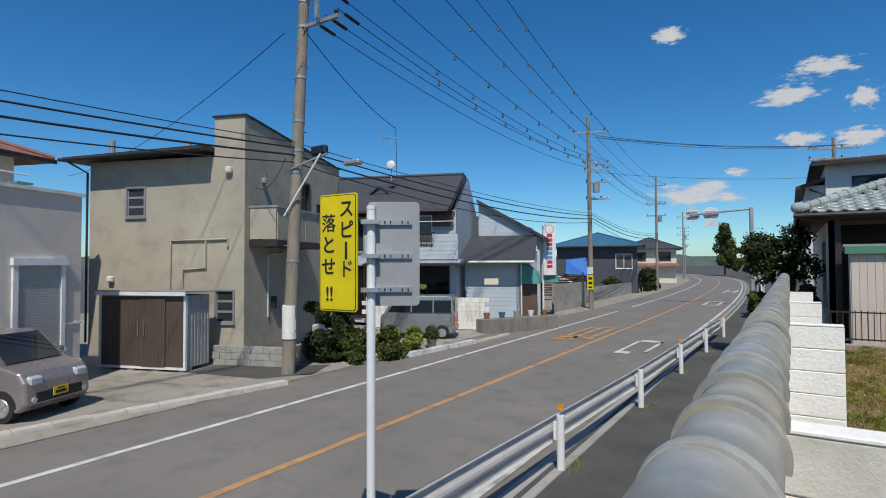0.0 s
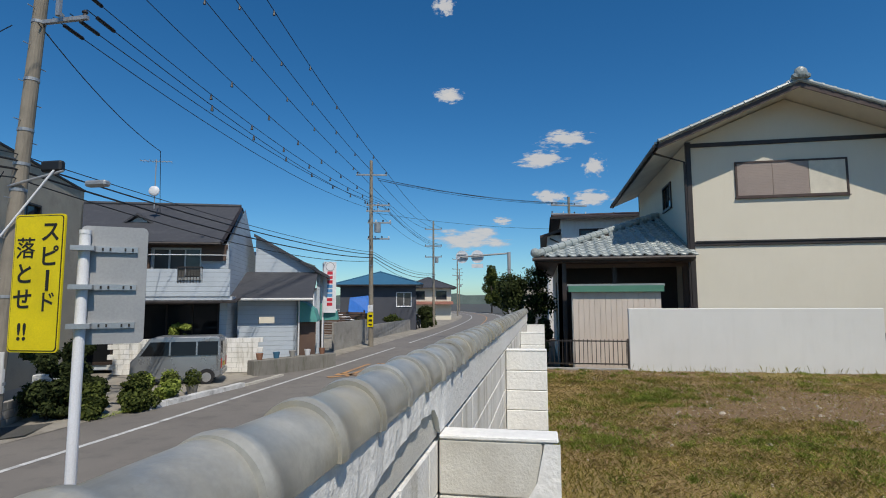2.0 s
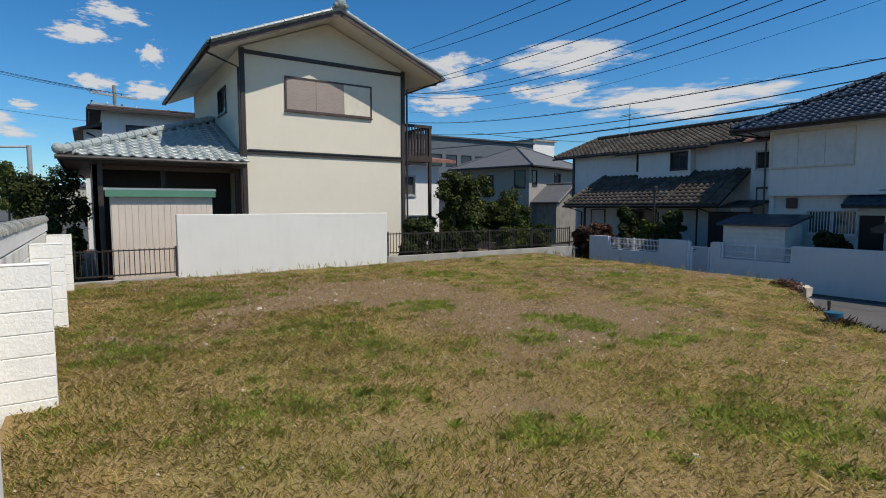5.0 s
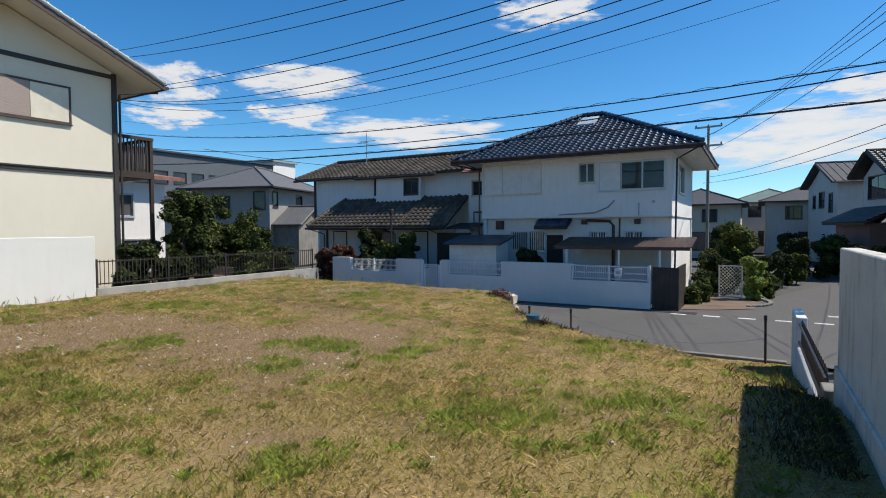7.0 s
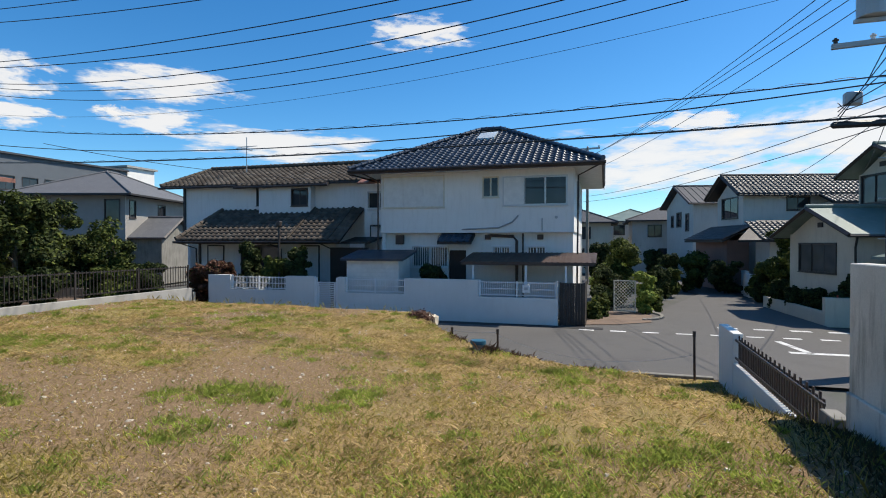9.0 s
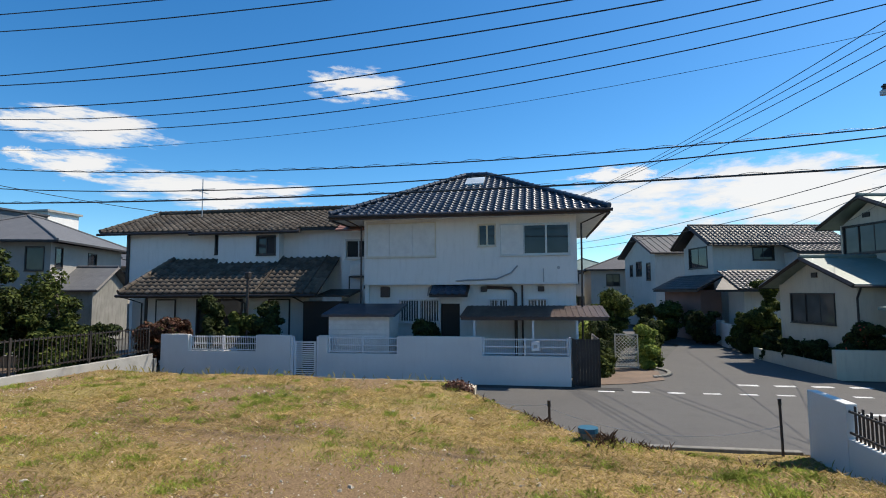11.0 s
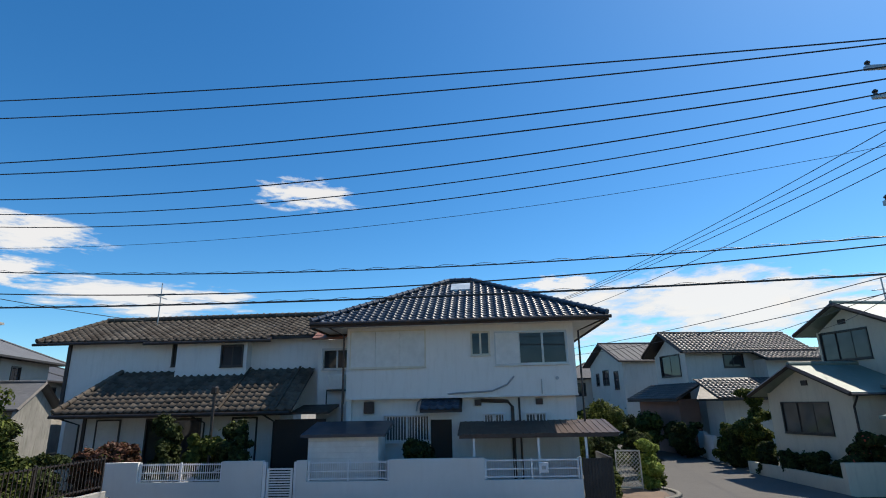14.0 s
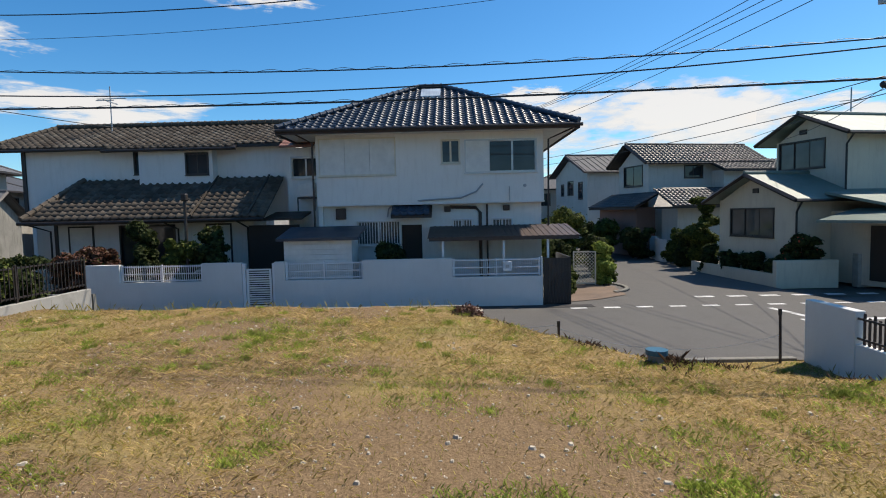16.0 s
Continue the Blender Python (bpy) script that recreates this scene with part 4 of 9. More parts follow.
    wpart("porch_back", boxes((1.02, 4.55, 18.15, 18.25, 0.9, 4.05)), M["wood_dark"], h)
    wpart("porch_post", boxes((2.45, 2.57, 16.94, 17.06, 0.98, 4.0)), M["trim_dark"], h)
    wpart("porch_door", boxes((3.1, 4.2, 18.09, 18.15, 1.2, 3.3)), M["wood_dark"], h)
    wpart("eave_soffit", boxes((ex + 0.05, 4.55, ey + 0.05, 25.2, 4.06, 4.12)), M["trim_brown"], h)
    south = wpart("wing_roof", slab([(ex, ey, ez), (4.58, ey, ez), c], 0.08), M["trim_brown"], h)
    west = wpart("wing_roof", slab([(ex, 25.2, ez), (ex, ey, ez), c, (4.58, 25.2, 5.95)], 0.08), M["trim_brown"], h)
    me = pantile("roof_tile", 0.3, 0.29, M["tile_green"], 0.055)
    up = Vector((0, c[1] - ey, c[2] - ez))
    L = up.length
    tile_face(south, me, (ex - 0.05, ey - 0.05, ez), (1, 0, 0), up, 4.45, L, 0.3, 0.29, span=lambda v: (4.4 * v / L, 4.45))
    up = Vector((4.38, 0, c[2] - ez))
    L2 = up.length
    tile_face(west, me, (ex - 0.05, 25.2, ez), (0, -1, 0), up, 9.15, L2, 0.3, 0.29, span=lambda v: (0, 9.15 - 4.55 * v / L2), limit=200)
    ridge_run(h, (ex - 0.02, ey - 0.02, ez + 0.1), (c[0] - 0.05, c[1], c[2] + 0.1), M["tile_green"], 0.12, "hip_cap")
    bm = bmesh.new()
    bmesh.ops.create_icosphere(bm, subdivisions=2, radius=0.14, matrix=Matrix.Translation((ex - 0.02, ey - 0.04, ez + 0.14)))
    wpart("hip_ornament", bm, M["tile_green"], h)
    wpart("gutter", rod([(ex - 0.1, ey - 0.1, ez - 0.06), (4.55, ey - 0.1, ez - 0.06)], 0.055), M["trim_dark"], h)
    wpart("fascia", boxes((ex - 0.02, 4.58, ey - 0.04, ey, ez - 0.14, ez + 0.01)), M["trim_dark"], h)
    wpart("fascia", boxes((ex - 0.05, ex - 0.021, ey, 25.2, ez - 0.14, ez + 0.01)), M["trim_dark"], h)
    wpart("porch_post", boxes((0.95, 1.07, 16.3, 16.42, 0.9, 4.1)), M["trim_dark"], h)
    # balcony on the east side
    bal = wpart("balcony", boxes((10.0, 11.25, 16.7, 21.5, 4.55, 4.75)), M["wood_dark"], h)
    for x, y in ((11.18, 16.76), (11.18, 19.0), (11.18, 21.4)):
        wpart("post", boxes((x - 0.05, x + 0.05, y - 0.05, y + 0.05, 0.9, 5.85)), M["wood_dark"], bal)
    for i in range(10):
        x = 10.06 + i * 0.12
        wpart("baluster", boxes((x, x + 0.035, 16.72, 16.755, 4.75, 5.75)), M["wood_dark"], bal)
    for i in range(40):
        y = 16.8 + i * 0.117
        wpart("baluster", boxes((11.17, 11.2, y, y + 0.035, 4.75, 5.75)), M["wood_dark"], bal)
    wpart("handrail", boxes((10.0, 11.25, 16.7, 16.78, 5.75, 5.85), (11.15, 11.25, 16.78, 21.45, 5.75, 5.85)), M["wood_dark"], bal)
    return h


gable_house()


# ---- hipped white house in the east ----
HX = 23.4


def hip_house():
    h = thing("house", "two-storey white house with a blue glazed hipped tile roof", "house", (27, 6.8, 0))
    y0, y1, xb = 2.72, 10.9, 31.2
    wins = [(8.05, 10.75, 4.45, 5.72), (5.72, 6.36, 4.8, 5.6), (3.0, 5.5, 4.45, 5.56)]
    wpart("wall", wall("x", HX, 1, y0, y1, 3.36, 5.98, wins), M["white_house"], h)
    low = [(7.95, 9.55, 1.9, 2.75), (7.15, 7.9, 0.9, 2.6), (5.3, 6.0, 2.05, 2.75), (3.85, 4.55, 2.05, 2.75)]
    LX = HX + 0.32
    wpart("wall", wall("x", LX, 1, y0 + 0.05, y1 - 0.1, -0.1, 3.36, low), M["white_house"], h)
    wpart("wall", wall("y", y0, 1, HX + 0.16, xb, 3.36, 5.98, [(25.5, 27.2, 4.4, 5.5)]), M["white_house"], h)
    wpart("wall", wall("y", y0 + 0.06, 1, LX + 0.16, xb, -0.1, 3.36), M["white_house"], h)
    wpart("wall", wall("y", y1, -1, HX + 0.16, xb, -0.1, 5.98), M["white_house"], h)
    wpart("wall", wall("x", xb, -1, y0, y1, -0.1, 5.98), M["white_house"], h)
    wpart("floor_band", boxes((HX - 0.02, LX + 0.1, y0 - 0.02, y1 + 0.02, 3.33, 3.39)), M["panel_white"], h)
    window(h, "x", HX, -1, *wins[0], cols=3, frame_mat="panel_cream", shutter={0: "panel_white", 1: "panel_white", 2: "panel_white"}, w=0.04)
    window(h, "x", HX, -1, *wins[1], cols=2, frame_mat="panel_cream", w=0.03)
    window(h, "x", HX, -1, *wins[2], cols=3, frame_mat="alu", shutter={2: "panel_white"}, w=0.04)
    window(h, "y", y0, -1, 25.5, 27.2, 4.4, 5.5, cols=2, frame_mat="alu")
    # black sheets close behind the openings stand in for the rooms' darkness
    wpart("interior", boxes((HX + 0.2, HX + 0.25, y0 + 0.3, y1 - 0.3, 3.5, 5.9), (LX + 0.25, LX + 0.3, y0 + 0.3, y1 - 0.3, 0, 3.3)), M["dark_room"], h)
    # ground-floor grilles over windows, entrance
    for a, b, c, d in (low[0], low[2], low[3]):
        window(h, "x", LX, -1, a, b, c, d, cols=2, frame_mat="panel_white", pane_mat="glass_room", w=0.04)
        g = wpart("grille", boxes((LX - 0.14, LX - 0.11, a - 0.06, b + 0.06, d + 0.02, d + 0.06)), M["steel_white"], h)
        wpart("rail", boxes((LX - 0.14, LX - 0.11, a - 0.06, b + 0.06, c - 0.06, c - 0.02)), M["steel_white"], g)
        n = int((b - a) / 0.1)
        for i in range(n + 1):
            y = a + (b - a) * i / n
            wpart("bar", boxes((LX - 0.135, LX - 0.115, y - 0.011, y + 0.011, c - 0.02, d + 0.02)), M["steel_white"], g)
    wpart("door", boxes((LX + 0.05, LX + 0.1, 7.17, 7.88, 0.9, 2.58)), M["wood_dark"], h)
    can = wpart("door_canopy", slab([(LX - 0.75, 6.75, 2.95), (LX, 6.75, 3.32), (LX, 8.2, 3.32), (LX - 0.75, 8.2, 2.95)], 0.1), M["trim_dark"], h)
    me = pantile("roof_tile", 0.27, 0.27, M["tile_blue"])
    tile_face(can, me, (LX - 0.78, 8.2, 2.95), (0, -1, 0), (0.75, 0, 0.37), 1.45, 0.84, 0.27, 0.27)
    # roof
    ex, ey0, ey1, ez = 22.62, 1.62, 12.05, 5.98
    rz, rx, ry0, ry1 = 8.35, 27.4, 6.35, 7.35
    exb = 2 * rx - ex
    W, S, N, E = ([(ex, ey1, ez), (ex, ey0, ez), (rx, ry0, rz), (rx, ry1, rz)], [(ex, ey0, ez), (exb, ey0, ez), (rx, ry0, rz)],
                  [(exb, ey1, ez), (ex, ey1, ez), (rx, ry1, rz)], [(exb, ey0, ez), (exb, ey1, ez), (rx, ry1, rz), (rx, ry0, rz)])
    me = pantile("roof_tile", 0.285, 0.285, M["tile_blue"], 0.055)
    for k, face in enumerate((W, S, N, E)):
        roof = wpart("roof", slab(face, 0.1), M["trim_dark"], h)
        if k == 3:
            continue
        a, b = Vector(face[0]), Vector(face[1])
        width = (b - a).length
        top = Vector(face[2])
        u = (b - a).normalized()
        foot = a + u * (top - a).dot(u)
        up = top - foot
        Ls = up.length
        r0 = (Vector(face[-1]) - a).dot(u)
        r1 = (top - a).dot(u)
        tile_face(roof, me, tuple(a - up.normalized() * 0.05), u, up, width, Ls, 0.285, 0.285,
                  span=lambda v, r0=r0, r1=r1, Ls=Ls, width=width: (r0 * v / Ls, width - (width - r1) * v / Ls), limit=300 if k == 0 else 100)
    for a, b in (((ex, ey0, ez), (rx, ry0, rz)), ((ex, ey1, ez), (rx, ry1, rz)), ((exb, ey0, ez), (rx, ry0, rz)), ((rx, ry0, rz), (rx, ry1, rz))):
        ridge_run(h, (a[0], a[1], a[2] + 0.09), (b[0], b[1], b[2] + 0.09), M["tile_blue"], 0.1, "hip_cap")
    wpart("skylight", slab([(25.9, 7.2, 7.72), (26.9, 7.2, 8.22), (26.9, 6.4, 8.22), (25.9, 6.4, 7.72)], 0.12), M["lamp_glass"], h, "pale flat skylight on the tiles")
    wpart("soffit", boxes((ex + 0.06, exb, ey0 + 0.06, ey1 - 0.06, 5.86, 5.9)), M["panel_white"], h)
    wpart("fascia", boxes((ex - 0.03, ex, ey0, ey1, ez - 0.17, ez + 0.02), (ex, exb, ey0 - 0.03, ey0, ez - 0.17, ez + 0.02), (ex, exb, ey1, ey1 + 0.03, ez - 0.17, ez + 0.02)), M["trim_brown"], h)
    wpart("gutter", rod([(ex - 0.09, ey0 - 0.1, ez - 0.06), (ex - 0.09, ey1, ez - 0.04)], 0.06), M["trim_dark"], h)
    wpart("downpipe", rod([(ex - 0.09, ey0 + 0.05, 5.88), (HX - 0.06, 2.55, 5.55), (HX - 0.06, 2.6, 0.3)], 0.035), M["trim_dark"], h)
    wpart("downpipe", rod([(ex, 11.5, 5.88), (HX - 0.06, 11.0, 5.6), (HX - 0.06, 11.0, 0.3)], 0.035), M["trim_brown"], h)
    # pipes, vents, conduit on the face
    wpart("conduit", rod([(HX - 0.03, 4.9, 4.02), (HX - 0.04, 5.15, 3.75), (HX - 0.04, 5.7, 3.53), (HX - 0.05, 7.0, 3.48), (LX - 0.05, 8.1, 3.42), (LX - 0.05, 8.35, 3.2), (LX - 0.05, 8.4, 2.9)], 0.03), M["steel_grey"], h)
    wpart("vent", rod([(HX - 0.04, 3.4, 3.93), (HX + 0.01, 3.4, 3.93)], 0.06, 12), M["steel_grey"], h)
    wpart("vent_pipe", rod([(HX - 0.03, 3.95, 3.9), (HX - 0.03, 3.95, 3.4)], 0.02), M["steel_grey"], h)
    wpart("drain_pipe", rod([(LX - 0.06, 6.1, 3.22), (LX - 0.06, 5.15, 3.18), (LX - 0.06, 5.0, 3.0), (LX - 0.06, 5.0, 0.0)], 0.06), M["trim_brown"], h)
    wpart("drain_pipe", rod([(LX - 0.06, 4.75, 3.3), (LX - 0.06, 4.75, 0.0)], 0.035), M["trim_brown"], h)
    for y in (6.2, 4.05, 10.1):
        wpart("vent_hood", boxes((LX - 0.13, LX, y - 0.12, y + 0.12, 3.05, 3.25) if y < 10 else (LX - 0.16, LX, y - 0.18, y + 0.18, 2.85, 3.25), bev=0.015), M["trim_brown"], h)
    return h


hip_house()

# white street wall with openings, posts and a gate
fence = thing("street_wall", "low white plastered street wall with railing openings", "wall", (21.2, 9, 0), kind="structure")
wpart("panel", wall("x", 21.2, 1, 3.15, 11.83, -0.1, 1.53, [(3.2, 6.05, 0.92, 1.54), (8.94, 11.5, 0.93, 1.54)], 0.18), M["white_fence"], fence)
wpart("panel", wall("x", 21.2, 1, 12.9, 18.05, -0.1, 1.53, [(14.2, 16.92, 0.95, 1.54)], 0.18), M["white_fence"], fence)
for a, b in ((3.2, 6.05), (8.94, 11.5), (14.2, 16.92)):
    r = thing("wall_railing", "white metal railing set in a wall opening", "railing", (21.3, (a + b) / 2, 0.93), group="street wall railings")
    for z in (0.98, 1.2, 1.44):
        wpart("rail", boxes((21.27, 21.3, a, b, z, z + 0.035)), M["steel_white"], r)
    n = int((b - a) / 0.07)
    for i in range(1, n):
        y = a + (b - a) * i / n
        wpart("bar", boxes((21.305, 21.32, y - 0.008, y + 0.008, 0.98, 1.5)), M["steel_white"], r)
    for y in (a + 0.04, (a + b) / 2, b - 0.04):
        wpart("post", boxes((21.265, 21.33, y - 0.025, y + 0.025, 0.93, 1.52)), M["steel_white"], r)
gate = thing("garden_gate", "small white slatted metal gate between wall ends", "gate", (21.3, 12.36, 0))
wpart("gate_frame", boxes((21.25, 21.3, 11.95, 12.02, 0.08, 1.32), (21.25, 21.3, 12.7, 12.77, 0.08, 1.32), (21.25, 21.3, 12.02, 12.7, 1.27, 1.32), (21.25, 21.3, 12.02, 12.7, 0.08, 0.13)), M["steel_white"], gate)
for i in range(15):
    z = 0.17 + i * 0.073
    wpart("slat", boxes((21.26, 21.285, 12.02, 12.7, z, z + 0.04)), M["steel_white"], gate)
for y in (11.86, 12.84):
    wpart("post", boxes((21.22, 21.34, y - 0.05, y + 0.05, -0.05, 1.5)), M["steel_white"], gate)


# ---- long house with brown tiles, north-east ----
def brown_house():
    h = thing("house", "white two-storey house with long brown tiled roofs", "house", (27, 17.5, 0))
    UX, LX = 26.0, 24.6
    y0, y1 = 12.4, 23.6
    wpart("wall", wall("x", UX, 1, y0, y1, 3.0, 6.0, [(18.65, 19.0, 4.9, 5.75)]), M["white_house"], h)
    wpart("wall", wall("x", UX - 0.45, 1, 15.7, 18.5, 4.3, 5.75, [(15.8, 16.65, 4.8, 5.6)]), M["white_house"], h)
    for y in (15.6, 18.5):
        wpart("bay_side", boxes((UX - 0.45, UX, y, y + 0.1, 4.3, 5.75)), M["white_house"], h)
    window(h, "x", UX - 0.45, -1, 15.8, 16.65, 4.8, 5.6, cols=2)
    window(h, "x", UX, -1, 18.65, 19.0, 4.9, 5.75, cols=1)
    lows = [(20.0, 20.9, 0.9, 2.75), (16.8, 18.9, 0.9, 2.75), (14.6, 15.5, 0.9, 2.75)]
    wpart("wall", wall("x", LX, 1, 13.7, 21.4, -0.1, 3.2, lows), M["white_house"], h)
    for i, q in enumerate(lows):
        window(h, "x", LX, -1, *q, cols=2 if i == 1 else 1, shutter=None if i == 1 else {0: "panel_white"})
    for r in ((LX + 0.16, 33, 21.24, 21.4, -0.1, 3.2), (UX + 0.16, 33, 23.44, 23.6, -0.1, 6.2), (LX + 0.16, UX, 13.7, 13.86, -0.1, 3.6), (UX + 0.16, 33, y0, y0 + 0.16, -0.1, 6.0)):
        wpart("wall", boxes(r), M["white_house"], h)
    for r in ((UX - 0.06, UX + 0.06, 23.55, 23.7, 3.0, 6.0), (LX - 0.06, LX + 0.06, 21.36, 21.48, -0.1, 3.2)):
        wpart("corner_post", boxes(r), M["trim_dark"], h)
    # upper roof
    me = pantile("roof_tile", 0.3, 0.3, M["tile_brown"], 0.068)
    ex, ez, rx, rz = 25.6, 5.95, 28.6, 7.22
    up = Vector((rx - ex, 0, rz - ez))
    roof = wpart("roof", slab([(ex, 24.9, ez), (ex, 19.8, ez), (ex - 0.3, 19.8, ez - 0.127), (ex - 0.3, 14.6, ez - 0.127), (ex, 14.6, ez), (ex, 12.3, ez), (rx, 12.3, rz), (rx, 24.0, rz)], 0.12), M["trim_dark"], h)
    wpart("roof", slab([(rx, 24.0, rz), (rx, 12.3, rz), (32.2, 12.3, 5.8), (32.2, 24.9, 5.8)], 0.12), M["tile_brown"], h)
    L = up.length
    tile_face(roof, me, (ex, 24.9, ez), (0, -1, 0), up, 12.6, L, 0.3, 0.3, span=lambda v: (0.9 * v / L, 12.6), limit=300)
    tile_face(roof, me, (ex - 0.3, 19.8, ez - 0.127), (0, -1, 0), up, 5.2, 0.44, 0.3, 0.21)
    ridge_run(h, (rx, 24.0, rz + 0.1), (rx, 12.3, rz + 0.1), M["tile_brown"], 0.11)
    ridge_run(h, (ex, 24.9, ez + 0.08), (rx, 24.0, rz + 0.08), M["tile_brown"], 0.1, "verge_cap")
    wpart("gutter", rod([(ex - 0.06, 25.0, ez - 0.08), (ex - 0.06, 19.8, ez - 0.08)], 0.06), M["trim_dark"], h)
    wpart("gutter", rod([(ex - 0.36, 19.9, ez - 0.2), (ex - 0.36, 14.5, ez - 0.2)], 0.06), M["trim_dark"], h)
    # lower roof
    lx, lz, tx, tz = 23.4, 3.02, 25.95, 4.62
    up = Vector((tx - lx, 0, tz - lz))
    L = up.length
    roof = wpart("lower_roof", slab([(lx, 21.85, lz), (lx, 12.9, lz), (tx, 12.9, tz), (tx, 21.1, tz)], 0.12), M["trim_dark"], h)
    tile_face(roof, me, (lx - 0.04, 21.85, lz), (0, -1, 0), up, 8.95, L, 0.3, 0.3, span=lambda v: (0.75 * v / L, 8.95), limit=300)
    ridge_run(h, (lx, 21.85, lz + 0.08), (tx, 21.1, tz + 0.08), M["tile_brown"], 0.1, "hip_cap")
    for y in (15.6, 13.5):
        wpart("verge_bar", slab([(lx - 0.02, y, lz + 0.13), (lx - 0.02, y - 0.07, lz + 0.13), (tx, y - 0.07, tz + 0.13), (tx, y, tz + 0.13)], 0.05), M["tile_brown"], h)
    wpart("lower_soffit", boxes((lx + 0.05, LX, 12.95, 21.8, lz - 0.16, lz - 0.12)), M["trim_brown"], h)
    wpart("gutter", rod([(lx - 0.1, 21.9, lz - 0.08), (lx - 0.1, 12.9, lz - 0.08)], 0.06), M["trim_dark"], h)
    for y in (21.6, 16.6, 13.9):
        wpart("downpipe", rod([(lx - 0.1, y, lz - 0.1), (LX - 0.08, y, lz - 0.4), (LX - 0.08, y, 0)], 0.035), M["trim_dark"], h)
    wpart("antenna_mast", rod([(27.8, 21.0, 6.9), (27.8, 21.0, 8.9)], 0.025), M["steel_grey"], h)
    wpart("antenna_arm", boxes((27.3, 28.3, 20.98, 21.02, 8.2, 8.24), (27.78, 27.82, 20.3, 21.6, 8.35, 8.38), (27.4, 27.43, 20.6, 21.4, 8.2, 8.23)), M["steel_grey"], h)
    # dark board in place of the shaded side passage; joint with the neighbour
    wpart("side_gate", boxes((23.95, 24.02, 11.75, 13.65, -0.1, 2.7)), M["wood_dark"], h)
    wpart("passage_roof", slab([(23.7, 13.0, 2.95), (23.7, 11.6, 2.95), (25.2, 11.6, 3.2), (25.2, 13.0, 3.2)], 0.08), M["trim_dark"], h)
    wpart("link_wall", wall("x", 25.2, 1, 10.9, 12.5, 0, 5.7, [(11.2, 12.3, 4.55, 5.3)]), M["white_house"], h)
    window(h, "x", 25.2, -1, 11.2, 12.3, 4.55, 5.3, cols=2, frame_mat="alu")
    wpart("link_roof", slab([(24.6, 12.6, 5.72), (24.6, 11.3, 5.72), (26.4, 11.3, 6.5), (26.4, 12.6, 6.5)], 0.08), M["roof_rust"], h)
    return h


brown_house()


# ---- guardrail ----
def rail_x(y):
    return -3.15 + 0.048 * y if y < 12 else -2.574 + 0.028 * (y - 12)


guard = thing("guardrail", "white steel guardrail with round posts and orange reflectors", "guardrail", (-2.9, 7.4, 0.06))
GY = [-4.6, -0.6, 3.42, 7.44, 11.5, 15.55, 19.7, 24.0]
for i, y in enumerate(GY):
    x = rail_x(y)
    post = wpart("post", rod([(x, y, 0.0), (x, y, 0.8), (x, y, 0.83)], 0.057, 14), M["steel_white"], guard)
    if i % 2 == 1:
        wpart("reflector_stem", boxes((x - 0.012, x + 0.012, y - 0.006, y + 0.006, 0.82, 0.92)), M["steel_grey"], post)
        bm = bmesh.new()
        bmesh.ops.create_cone(bm, cap_ends=True, segments=18, radius1=0.05, radius2=0.05, depth=0.03, matrix=Matrix.Translation((x, y, 0.95)) @ Matrix.Rotation(radians(90), 4, "X"))
        wpart("reflector", bm, M["orange_lens"], post, "round orange reflector")
    wpart("bracket", boxes((x - 0.09, x - 0.05, y - 0.05, y + 0.05, 0.48, 0.74)), M["steel_white"], post)
prof = [(0.0, 0.8), (-0.05, 0.79), (-0.06, 0.72), (-0.01, 0.66), (0.0, 0.62), (-0.01, 0.58), (-0.06, 0.53), (-0.05, 0.45), (0.0, 0.44)]
for ya, yb in zip(GY, GY[1:]):
    bm = bmesh.new()
    rows = []
    for y in (ya - 0.12, yb + 0.1):
        rows.append([bm.verts.new((rail_x(y) - 0.1 + p, y, z)) for p, z in prof])
    for k in range(len(prof) - 1):
        bm.faces.new((rows[0][k], rows[0][k + 1], rows[1][k + 1], rows[1][k]))
    ret = bmesh.ops.solidify(bm, geom=bm.faces[:], thickness=0.006)
    wpart("beam", bm, M["steel_white"], guard)


# ---- letters ----
def lettering(text, size, mat, parent, m, label, spacing=1.0):
    c = bpy.data.curves.new("lettering", "FONT")
    c.body, c.size, c.align_x, c.align_y, c.extrude, c.space_character, c.offset = text, size, "CENTER", "CENTER", 0.001, spacing, (0.001 if text in "落ド" else 0.003)
    c.materials.append(mat)
    ob = new("lettering", c)
    ob.parent = parent
    ob.matrix_basis = m
    ob["label"] = label
    return ob


def plate(bm, w, h, r, d0, d1, n=5):
    """A plate with rounded corners, standing in the x-z plane."""
    out = []
    for cx, cz, a0 in ((w / 2 - r, h / 2 - r, 0), (-w / 2 + r, h / 2 - r, 90), (-w / 2 + r, -h / 2 + r, 180), (w / 2 - r, -h / 2 + r, 270)):
        out += [(cx + r * math.cos(radians(a0 + 90 * k / n)), cz + r * math.sin(radians(a0 + 90 * k / n))) for k in range(n + 1)]
    return prism(bm, out, "y", d0, d1)


